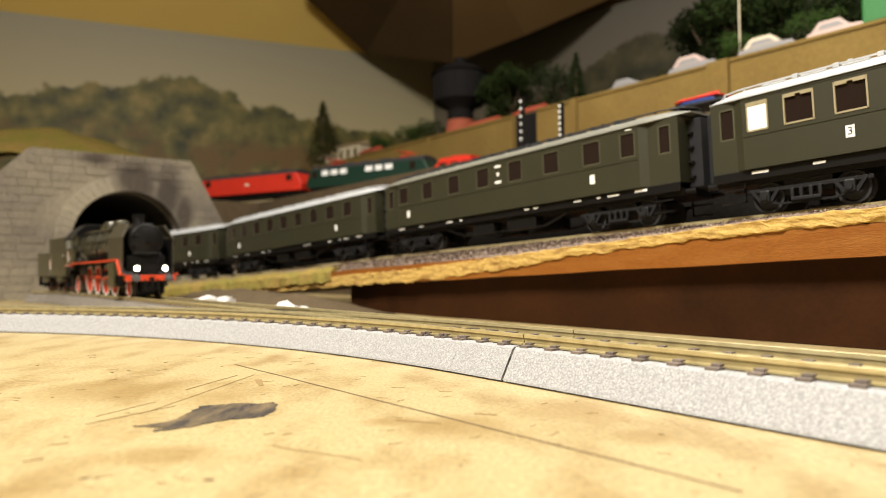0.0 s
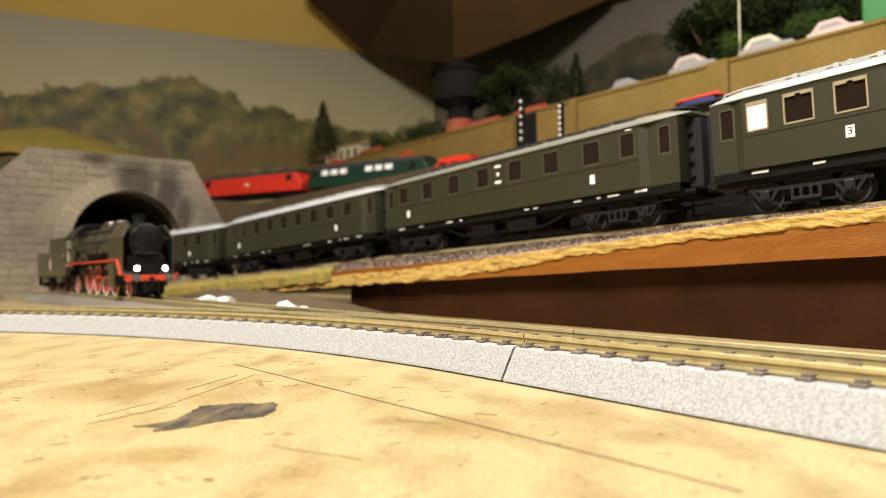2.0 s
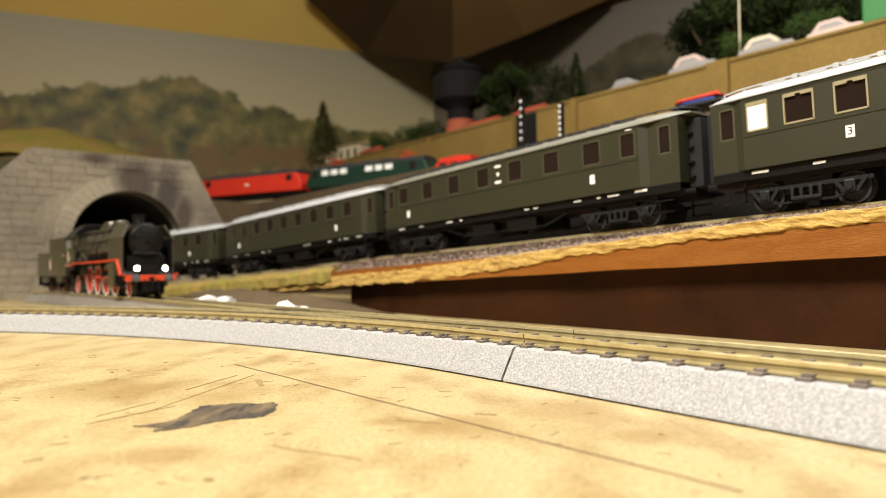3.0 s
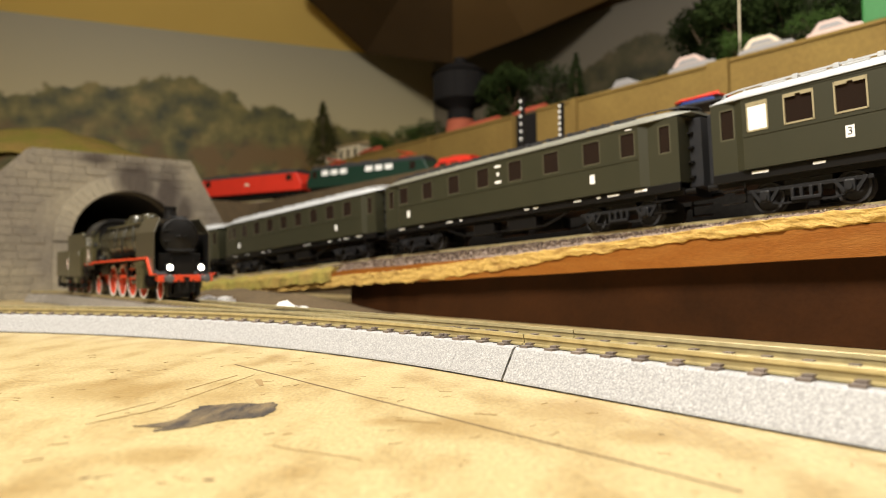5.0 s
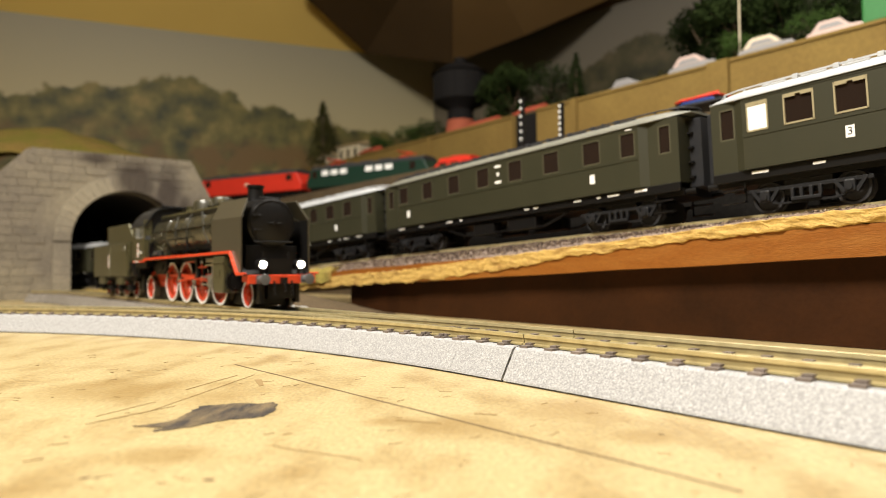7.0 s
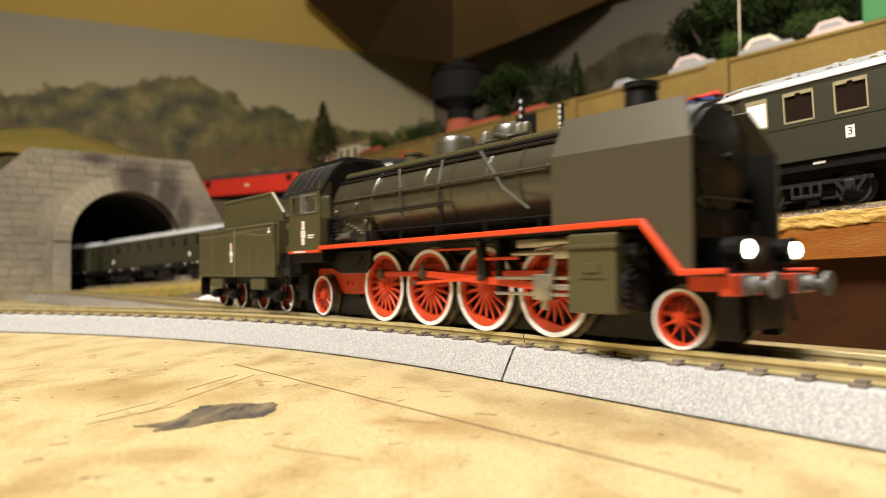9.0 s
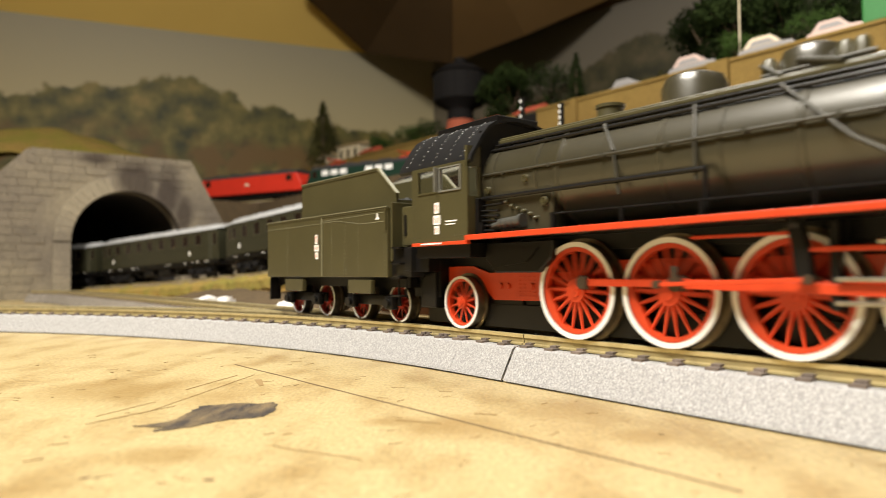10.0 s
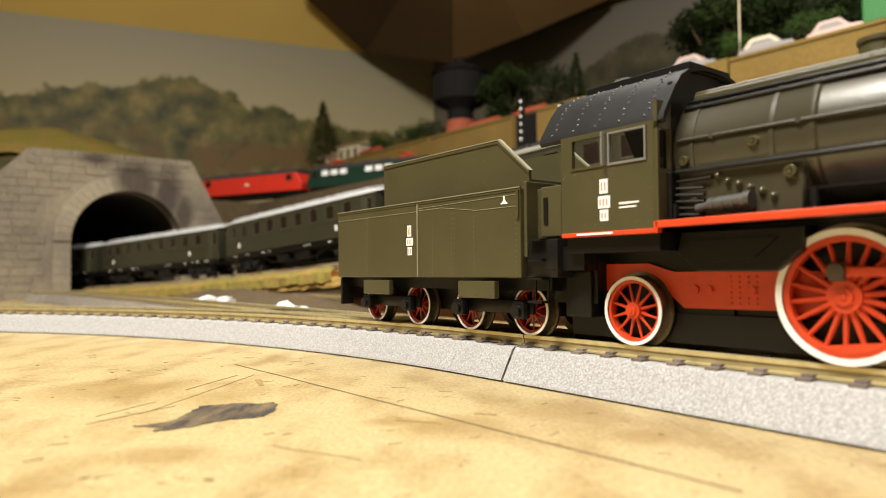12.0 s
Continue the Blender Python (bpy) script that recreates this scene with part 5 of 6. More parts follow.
        gang = part("gangway", bm, M_GREY, c, "dark folded gangway bellows")
        for zz in (18, 24, 30, 36):
            bm = bmesh.new()
            box(bm, *sorted((e * 103.8, e * 106)), -7.6, 7.6, zz, zz + 0.8)
            part("gangway_bracket", bm, M_BLACK, gang)
    # painted marks
    for x in plates:
        bm = bmesh.new()
        ybox(bm, -1, x - 1.35, x + 1.35, 16.0, 16.15, 21.2, 25.2)
        p = part("class_plate", bm, M_WHITE, c, "white plate with the class number")
        if not digit:
            continue
        txt = bpy.data.curves.new("class_number", "FONT")
        txt.body, txt.size, txt.align_x, txt.align_y, txt.extrude = digit, 3.6 * MM, "CENTER", "CENTER", 0.00002
        txt.materials.append(M_BLACK)
        t = new("class_number", txt)
        t.parent = p
        t.matrix_basis = P(x, -16.19, 23.2, 90, 0, 0)
    for x, z, w, h in marks:
        bm = bmesh.new()
        ybox(bm, -1, x - w / 2, x + w / 2, 16.0 if z > 16 else 14.8, 16.12 if z > 16 else 14.95, z, z + h)
        part("lettering", bm, M_WHITE, c, "white lettering bar")
    return c


def shelf_pose(s):
    slope = (shelf_rise(s - 70) - shelf_rise(s + 70)) / 140.0
    (xa, ya, _), (xb, yb, _) = shelf_line(s - 72), shelf_line(s + 72)
    a = math.atan2(ya - yb, xa - xb)
    z = (shelf_rise(s - 72) + shelf_rise(s + 72)) / 2
    return Matrix.Translation(((xa + xb) / 2 * MM, (ya + yb) / 2 * MM, z * MM)) @ Matrix.Rotation(a, 4, "Z") @ Matrix.Rotation(-slope, 4, "Y")


SOLE_MARKS = [(-86, 14.4, 6, 0.9), (-66, 14.4, 4, 0.8), (-40, 14.2, 5, 0.8), (-30, 14.2, 2, 0.8), (20, 14.4, 3, 0.7), (26, 14.4, 3, 0.7), (52, 14.4, 4, 0.8), (64, 14.4, 2, 0.8), (72, 14.4, 6, 0.8), (86, 14.4, 6, 1.0)]
FIRST = coach(shelf_pose(32), [-71.0 + 16.4 * i for i in range(9)], [-85.4, 86.0], -85.4, M_ROOF, True, "dark green third class coach with silver roof on the ramp", (-55.5,), SOLE_MARKS, "3")
SECOND = coach(shelf_pose(254), [-82.2 + 24.0 * i for i in range(7)], [81.0], None, M_ROOF2, False, "dark green express coach with grey roof on the ramp", (62, -77), SOLE_MARKS + [(1.8, 38.6, 4.6, 1.2), (1.8, 30.4, 4.6, 1.2), (1.8, 34.2, 1.6, 1.8), (82, 41.2, 3, 0.8)], bx=86.6)
THIRD = coach(shelf_pose(476), [-68.3 + 20.5 * i for i in range(8)], [-86.0], None, M_ROOF, False, "dark green express coach with silver roof on the ramp", (62, -77), SOLE_MARKS)
for s_mid in (698, 920):
    copy_thing(THIRD, shelf_pose(s_mid))

# ---- tunnel portal ----
def tunnel():
    base = P(-345, 738, 0, 0, 0, 37.4)
    t = thing("tunnel_portal", base, "grey moulded stone tunnel portal with sooty round arch", "tunnel portal")
    R, zs = 56.0, 60.0
    arch = [(R * math.cos(a), zs + R * math.sin(a)) for a in [math.pi * i / 24 for i in range(25)]]
    bm = bmesh.new()
    # right half and left half of the wall round the opening
    right = [(56, 0), (126, 0), (112, 70), (101, 92), (68, 154), (0, 154)] + [arch[i] for i in range(12, -1, -1)]
    left = [(-56, 0)] + [arch[i] for i in range(24, 11, -1)] + [(0, 154), (-96, 154), (-118, 130), (-150, 95), (-165, 0)]
    prism(bm, right, "y", 0, 16)
    prism(bm, left, "y", 0, 16)
    part("portal_wall", bm, M_STONE, t, "weathered grey stone wall")
    bm = bmesh.new()
    liner = [(R * math.cos(a), zs + R * math.sin(a)) for a in [math.pi * i / 24 for i in range(25)]]
    inner = [(-R, 0)] + liner[::-1] + [(R, 0)]
    out = [(R + 4, 0)] + [((R + 4) * math.cos(a), zs + (R + 4) * math.sin(a)) for a in [math.pi * i / 24 for i in range(25)]] + [(-R - 4, 0)]
    prism(bm, inner + out, "y", 27, 420)
    box(bm, -70, 70, 420, 426, 0, 130)
    part("lining", bm, M_SOOT, t, "black sooty tunnel lining")
    first = None
    n = 26
    for i in range(n):
        a = math.pi * (i + 0.5) / n
        w = math.pi * R / n
        if first is None:
            bm = bmesh.new()
            prism(bm, [(-w / 2 + 0.05, 0), (w / 2 - 0.05, 0), (w / 2 + 1.0, 17), (-w / 2 - 1.0, 17)], "y", -2.6, 26, 0.3)
            first = part("arch_stone", bm, M_RING, t, m=P(R * math.cos(a), 0, zs + R * math.sin(a), 0, 90 - math.degrees(a), 0))
        else:
            share("arch_stone", first.data, t, P(R * math.cos(a), 0, zs + R * math.sin(a), 0, 90 - math.degrees(a), 0))
    first = None
    for s in (-1, 1):
        for k in range(7):
            m = P(s * 64.6, 0, 4 + 8.4 * k)
            if first is None:
                bm = bmesh.new()
                box(bm, -8.4, 8.4, -2.6, 26, -4.15, 4.15, 0.3)
                first = part("jamb_stone", bm, M_RING, t, m=m)
            else:
                share("jamb_stone", first.data, t, m)
    # coursed blocks
    rnd = random.Random(5)
    blocks = []
    for wdt in (13.0, 17.0, 21.0):
        bm = bmesh.new()
        box(bm, -wdt / 2 + 0.35, wdt / 2 - 0.3, -0.6, 2, -3.95, 3.95, 0.35)
        blocks.append((wdt, bm))
    datas = {}
    z = 4.0
    while z < 152:
        lo = -165 + z * 0.16 if z < 95 else -150 + (z - 95) * 0.92
        hi = 126 - z * 0.2 if z < 70 else 112 - (z - 70) * 0.53
        x = lo + 2 + rnd.random() * 8
        while True:
            wdt, bm = blocks[rnd.randrange(3)]
            xc = x + wdt / 2
            if xc + wdt / 2 > hi - 1:
                break
            clear = abs(xc) - wdt / 2 > 74 if z < zs else math.hypot(max(0, abs(xc) - wdt / 2), z - zs - 4 if z > zs + 4 else 0) > 74
            if clear:
                m = P(xc, 0.2 - rnd.random() * 0.7, z)
                if wdt not in datas:
                    datas[wdt] = part("stone_block", bm.copy(), M_STONE, t, m=m).data
                else:
                    share("stone_block", datas[wdt], t, m)
            x += wdt
        z += 8.2
    for _, bm in blocks:
        bm.free()
    # grass hill over the tunnel
    bm = bmesh.new()
    nx, ny = 46, 20
    grid = [[bm.verts.new((-260 + 400 * i / (nx - 1), 12 + 330 * j / (ny - 1), 0)) for i in range(nx)] for j in range(ny)]
    for j in range(ny):
        for i in range(nx):
            v = grid[j][i]
            x, y = v.co.x, v.co.y
            rise = min(1.0, max(0.0, (y - 12) / 85.0))
            ridge = 148 + 46 * math.exp(-((x + 60) / 120.0) ** 2) * rise ** 0.7 - max(0, (x - 40)) * 0.95 - max(0, -x - 130) * 0.35
            v.co.z = max(20, ridge + 5 * noise.noise(Vector((x / 40, y / 40, 1))) + 1.5 * noise.noise(Vector((x / 8, y / 8, 2))))
    for j in range(ny - 1):
        for i in range(nx - 1):
            bm.faces.new((grid[j][i], grid[j][i + 1], grid[j + 1][i + 1], grid[j + 1][i]))
    hill = part("grass_hill", bm, M_GRASS, None, "", True, m=base)
    tagged(hill, "mossy green and brown scatter hill above the tunnel", "hill", kind="structure")


tunnel()


# ---- clutter beside the track ----
def paper_scrap(x, y, z, w, d, h, seed):
    bm = bmesh.new()
    bmesh.ops.create_grid(bm, x_segments=8, y_segments=6, size=0.5, matrix=Matrix.Diagonal((w, d, 1, 1)))
    r = random.Random(seed)
    for v in bm.verts:
        v.co.z = h * (0.45 + 0.5 * noise.noise(v.co / 7 + Vector((seed, 0, 0)))) * (1 - 0.6 * abs(v.co.x) / w)
        v.co.x += r.uniform(-1, 1)
    g = bmesh.ops.extrude_face_region(bm, geom=bm.faces[:])
    for v in g["geom"]:
        if isinstance(v, bmesh.types.BMVert):
            v.co.z = -0.2
    bmesh.ops.recalc_face_normals(bm, faces=bm.faces[:])
    ob = part("plaster_scrap", bm, M_WHITE, None, "", m=P(x, y, z, 0, 0, seed * 33))
    tagged(ob, "crumpled white scrap of plaster cloth beside the track", "plaster scrap")


def ground_mound():
    bm = bmesh.new()
    bmesh.ops.create_grid(bm, x_segments=44, y_segments=20, size=0.5, matrix=Matrix.Diagonal((260, 90, 1, 1)))
    for v in bm.verts:
        k = max(0, 1 - (abs(v.co.x) / 130) ** 4) * max(0, 1 - (abs(v.co.y) / 45) ** 2)
        v.co.z = 15 * k * (0.85 + 0.3 * noise.noise(v.co / 22)) - 0.5 + 0.8 * noise.noise(v.co / 5)
    x, y, a = main_at(300)
    ob = part("earth_mound", bm, M_EARTH, None, "", True, m=Matrix.Translation(spot(main_at, 285, -66) * MM) @ Matrix.Rotation(a + math.pi / 2, 4, "Z"))
    tagged(ob, "grey brown plaster mound between the two tracks", "mound", kind="structure")


ground_mound()
for s, lat, z, w, d, h, seed in ((262, -33, 7.5, 22, 8, 6, 1), (238, -31, 7.5, 12, 7, 4, 2), (164, -32, 0.2, 16, 26, 16, 3), (146, -33, 0.2, 14, 14, 12, 4)):
    q = spot(main_at, s, lat)
    paper_scrap(q.x, q.y, z, w, d, h, seed)


def contact_plate():
    q = thing("contact_plate", vehicle_pose(main_at, 92, 8.2), "flat black contact plate between the rails", "track plate")
    bm = bmesh.new()
    box(bm, -15, 15, -4.2, 4.2, 0, 1.3, 0.3)
    part("plate", bm, M_BLACK, q)
    for x in (-11, 11):
        bm = bmesh.new()
        rod(bm, (x, 0, 1.3), (x, 0, 1.6), 0.9, 10)
        part("screw", bm, M_GREY, q, "small dark screw head", True)


contact_plate()


# ---- marks on the board ----
def board_mark(name, pts, material, label, z=0.15):
    bm = bmesh.new()
    prism(bm, pts, "z", 0.02, z)
    ob = part(name, bm, material)
    tagged(ob, label, "stain" if "smear" in name else "scratch", kind="structure")


def strip(a, b, w, wobble=0.0):
    a, b = Vector((*a, 0)), Vector((*b, 0))
    d = (b - a).normalized()
    n = Vector((-d.y, d.x, 0)) * w / 2
    k = 10
    one = [a + (b - a) * i / k + n + Vector((0, wobble * noise.noise(Vector((i, w, a.x))), 0)) for i in range(k + 1)]
    two = [a + (b - a) * i / k - n + Vector((0, wobble * noise.noise(Vector((i, w, a.x))), 0)) for i in range(k + 1)]
    return [(v.x, v.y) for v in one + two[::-1]]


for name, pts, mat, text in (
    ("board_scratch", strip((-58.5, 189.5), (34, 78), 0.42, 0.5), M_PENCIL, "long dark saw line across the board"),
    ("board_scratch", strip((-62.7, 122), (-57.7, 135.3), 0.2, 0.8), M_SCRATCH, "fine brown scratch in the varnish"),
    ("board_scratch", strip((-56.8, 149.3), (-51.7, 169.1), 0.22, 0.8), M_SCRATCH, "fine brown scratch in the varnish"),
    ("board_scratch", [(-45.4, 162), (-43.8, 162.4), (-41.0, 154), (-41.6, 152.5), (-43, 156)], M_SCRATCH, "small brown chip in the varnish"),
    ("board_scratch", strip((-57.9, 93.2), (-56.1, 94.8), 0.6), M_SCRATCH, "small brown scratch in the varnish"),
    ("board_scratch", [(-30.0, 84.2), (-29.4, 84.8), (-28.6, 84.6), (-28.8, 83.9)], M_PENCIL, "tiny dark nick in the varnish"),
    ("board_scratch", strip((-25.6, 107.2), (-24.4, 107.9), 0.5), M_SCRATCH, "small brown scratch in the varnish"),
    ("board_scratch", strip((-54.7, 127.0), (-47.6, 169.7), 0.13, 0.7), M_SCRATCH, "fine brown scratch in the varnish"),
    ("board_scratch", strip((-61.4, 115.7), (-52.0, 131.0), 0.16, 0.6), M_SCRATCH, "fine brown scratch in the varnish"),
    ("board_scratch", strip((-8.4, 116.6), (-0.6, 114.1), 0.2, 0.5), M_SCRATCH, "fine brown scratch in the varnish"),
    ("board_scratch", strip((-25.7, 100.4), (-11.3, 92.5), 0.15, 0.6), M_SCRATCH, "fine brown scratch in the varnish"),
    ("board_scratch", strip((-45.8, 85.2), (-44.9, 85.8), 0.5), M_PENCIL, "tiny dark nick in the varnish"),
    ("board_scratch", strip((33.1, 105.2), (33.9, 104.8), 0.4), M_PENCIL, "tiny dark nick in the varnish"),
    ("board_scratch", strip((5.4, 121.5), (9.4, 120.4), 0.5), M_SCRATCH, "small brown scratch in the varnish"),
    ("paint_smear", [(-33.6, 133.4), (-31.9, 130), (-31.4, 124.5), (-32.4, 120.6), (-34.6, 119.0), (-37.6, 118.6), (-39.6, 116.4), (-41.6, 113.4), (-44, 111.8), (-46.8, 110.0), (-47.6, 110.8), (-46.0, 112.8), (-49.4, 113.2), (-52.4, 114.2), (-49.6, 115.6), (-47.4, 117.4), (-47.2, 121.5), (-46.8, 125.5), (-47.2, 130.4), (-44.4, 131.6), (-40.6, 133.2), (-36.6, 132.2)], M_STAIN, "dark grey smear of dried paint"),
):
    if "smear" in name:
        fine = []
        for (ax, ay), (bx, by) in zip(pts, pts[1:] + pts[:1]):
            for k in range(4):
                q = Vector((ax + (bx - ax) * k / 4, ay + (by - ay) * k / 4, 0))
                d = noise.noise_vector(q / 1.1) * 0.75
                fine.append((q.x + d.x, q.y + d.y))
        pts = fine
    board_mark(name, pts, mat, text, 0.12 if "smear" in name else 0.1)
rnd = random.Random(11)
for i in range(150):
    x, y = rnd.uniform(-120, 70), rnd.uniform(75, 215)
    if y > 150 and x > -20 or x > 30 and y > 90:
        continue
    a, l = rnd.uniform(-0.6, 1.2), rnd.uniform(0.5, 3.2)
    board_mark("board_scratch", strip((x, y), (x + l * math.cos(a), y + l * math.sin(a)), rnd.uniform(0.08, 0.22), 0.6), M_SCRATCH, "fine brown scratch in the varnish", 0.08)

# ---- upper level: yard, retaining wall, road ----
back_line = arc_line(200.7, 158.7, radians(39.0), [(9000, 0.0)])
YARD, ROAD = 121.5, 222.0


def back(s, lat, z, turn=0.0):
    q = spot(back_line, s, lat, z)
    return P(q.x, q.y, q.z, 0, 0, 39.0 - 90.0 + turn)


def slab(name, s0, s1, l0, l1, z0, z1, mat, label, category):
    bm = bmesh.new()
    sweep(bm, [(l0, z0), (l1, z0), (l1, z1), (l0, z1)], stations(back_line, s0, s1, 40))
    tagged(part(name, bm, mat), label, category, kind="structure")


slab("yard_ground", -300, 1450, -128, -352, 0.2, YARD, M_EARTH, "brown scatter ground of the upper station yard", "ground")
slab("upper_ground", -300, 1600, -352.5, -900, 0.2, ROAD - 0.5, M_GRASS, "green scatter ground of the upper town", "ground")
slab("model_road", -300, 900, -358, -408, ROAD, ROAD + 1.5, M_ROAD, "grey model road behind the retaining wall", "road")


def retaining_wall():
    w = thing("retaining_wall", Matrix.Identity(4), "beige plastered retaining wall with pilasters above the yard", "wall", kind="structure")
    for a, b in ((-300, 316), (338, 496), (506, 560), (602, 768), (772, 1000), (1004, 1250)):
        bm = bmesh.new()
        sweep(bm, [(-343, YARD), (-343, ROAD - 4.5), (-341.5, ROAD - 4.3), (-341.5, ROAD - 1.4), (-352, ROAD - 1.4), (-352, YARD)], stations(back_line, a, b, 50))
        part("wall_panel", bm, M_CLAY, w)
    for a, b in ((316.5, 337.5), (496.5, 505.5), (768.4, 771.6), (1000.4, 1003.6)):
        bm = bmesh.new()
        sweep(bm, [(-339, YARD), (-339, ROAD - 1.2), (-352, ROAD - 1.2), (-352, YARD)], stations(back_line, a, b, 20))
        part("pilaster", bm, M_CLAY, w)
    bm = bmesh.new()
    sweep(bm, [(-350, YARD), (-350, ROAD - 2), (-352, ROAD - 2), (-352, YARD)], stations(back_line, 560.5, 601.5, 20))
    part("gate", bm, M_TANK, w, "dark gateway in the wall")


retaining_wall()


curve_line = arc_line(208, 640, radians(46.0), [(240, 0.0009), (460, 0.0002)])


def yard_track(line, lat, s0, s1):
    t = thing("yard_track", Matrix.Identity(4), "ballasted model track in the upper yard", "track", kind="structure")
    bm = bmesh.new()
    sweep(bm, [(lat + 17, YARD), (lat + 13, YARD + 2), (lat - 13, YARD + 2), (lat - 17, YARD)], stations(line, s0, s1, 30))
    part("ballast", bm, M_BALLAST, t)
    for side in (-8.75, 8.75):
        bm = bmesh.new()
        sweep(bm, [(lat + side - 0.5, YARD + 2), (lat + side - 0.5, YARD + 4.5), (lat + side + 0.5, YARD + 4.5), (lat + side + 0.5, YARD + 2)], stations(line, s0, s1, 30))
        part("rail", bm, M_RAIL, t)


yard_track(back_line, -158, -50, 420)
yard_track(curve_line, 0, -40, 680)
slab("yard_shelf", 880, 1450, -40, -127.5, 0.2, YARD, M_EARTH, "brown scatter ground beside the upper yard", "ground")


def pantograph(parent, x, z, mat):
    bm = bmesh.new()
    for s in (-1, 1):
        rod(bm, (x - 8, s * 6, z), (x + 9, s * 5, z + 4.5), 0.45, 6)
        rod(bm, (x + 9, s * 5, z + 4.5), (x - 7, s * 5, z + 6.5), 0.4, 6)
        rod(bm, (x - 9, s * 6, z), (x + 9, s * 6, z), 0.5, 6)
    rod(bm, (x - 7, -11, z + 6.7), (x - 7, 11, z + 6.7), 0.5, 6)
    rod(bm, (x - 9, -11, z + 6.7), (x - 9, 11, z + 6.7), 0.5, 6)
    part("pantograph", bm, mat, parent, "folded red pantograph")


def yard_loco(name, s, L, side, roof, label, windows, cab_slope, pantos, stripe=None, top=33):
    c = thing(name, vehicle_pose(curve_line, s, YARD + 4.5), label, "locomotive")
    h = L / 2
    bm = bmesh.new()
    prism(bm, [(-h, 9), (h, 9), (h + 1.5, 18), (h - cab_slope, top), (-h + cab_slope, top), (-h - 1.5, 18)], "y", -17, 17, 0.8)
    part("body", bm, side, c)
    bm = bmesh.new()
    prism(bm, [(-16.8, top), (16.8, top), (14, top + 3.5), (8, top + 5.5), (-8, top + 5.5), (-14, top + 3.5)], "x", -h + cab_slope, h - cab_slope)
    for i in range(5):
        box(bm, -h + 20 + i * (L - 40) / 5, -h + 20 + (i + 0.6) * (L - 40) / 5, -6, 6, top + 5, top + 7.5, 0.5)
    part("roof", bm, roof, c, "grey roof with vents")
    bm = bmesh.new()
    box(bm, -h + 3, h - 3, -13, 13, 3, 9)
    for x in (-h * 0.6, h * 0.6):
        for dx in ((-14, 0, 14) if L > 100 else (-6, 6)):
            for sg in (-1, 1):
                rod(bm, (x + dx, sg * 7.5, 6), (x + dx, sg * 10, 6), 6, 18)
        box(bm, x - (22 if L > 100 else 11), x + (22 if L > 100 else 11), -12.5, 12.5, 4, 9)
    part("bogie", bm, M_BLACK, c, "black bogies", True)
    for x0, x1, z0, z1, mat in windows:
        bm = bmesh.new()
        ybox(bm, -1, x0, x1, 16.9, 17.25, z0, z1, 0.1)
        part("window", bm, mat, c, "bright side window" if mat is M_WHITE else "")
    if stripe:
        bm = bmesh.new()
        both(bm, lambda b, sg: ybox(b, sg, -h + 1, h - 1, 17.0, 17.2, stripe[0], stripe[1]))
        part("stripe", bm, stripe[2], c, "painted stripe")
    for x in pantos:
        pantograph(c, x, 40, M_LOCORED)
    return c


WIN = [(-68 + i * 15, -57 + i * 15, 24.5, 31, M_WHITE) for i in range(3)] + [(2 + i * 15, 13 + i * 15, 24.5, 31, M_WHITE) for i in range(3)] + [(68, 76, 22, 31, M_DARKGLASS), (-84, -76, 22, 31, M_DARKGLASS)]
yard_loco("electric_locomotive", 366, 186, M_LOCOGREEN, M_GREY, "dark green model electric locomotive in the upper yard", WIN, 6, (-55, 55))
yard_loco("diesel_locomotive", 566, 190, M_LOCORED, M_GREY, "bright red model diesel locomotive in the upper yard", [(70, 80, 23, 31, M_DARKGLASS), (-80, -70, 23, 31, M_DARKGLASS), (-4, 4, 20, 23, M_CARROOF)], 8, ())
yard_loco("railcar", 236, 62, M_LOCORED, M_LOCORED, "bright red model railcar in the upper yard", [(-20 + i * 16, -10 + i * 16, 20, 25, M_DARKGLASS) for i in range(3)], 10, (), None, 27)


def flat_wagon(s, lat):
    w = thing("flat_wagon", back(s, lat, YARD + 4.5), "model flat wagon loaded with red and blue machines", "wagon")
    bm = bmesh.new()
    box(bm, -20, 20, -13, 13, 6, 7.5, 0.4)
    part("deck", bm, M_GREY, w)
    for x in (-13, 13):
        bm = bmesh.new()
        for sg in (-1, 1):
            rod(bm, (x, sg * 7.5, 5), (x, sg * 10, 5), 5, 16)
        part("wheelset", bm, M_BLACK, w, "", True)
    for x0, x1, z0, z1, mat, text in ((-14, 12, 7.5, 10, M_BLUE, "blue machine load"), (-17, 16, 10, 12, M_LOCORED, "red machine load")):
        bm = bmesh.new()
        prism(bm, [(x0, z0), (x1, z0), (x1 - 2, z1), (x0 + 4, z1), (x0, z1 - 1.5)], "y", -11, 11, 0.8)
        rod(bm, (x0 + 6, -8, z1 - 0.3), (x1 - 3, -8, z1 + 1), 0.6, 8)
        part("load", bm, mat, w, text)


flat_wagon(236, -158)


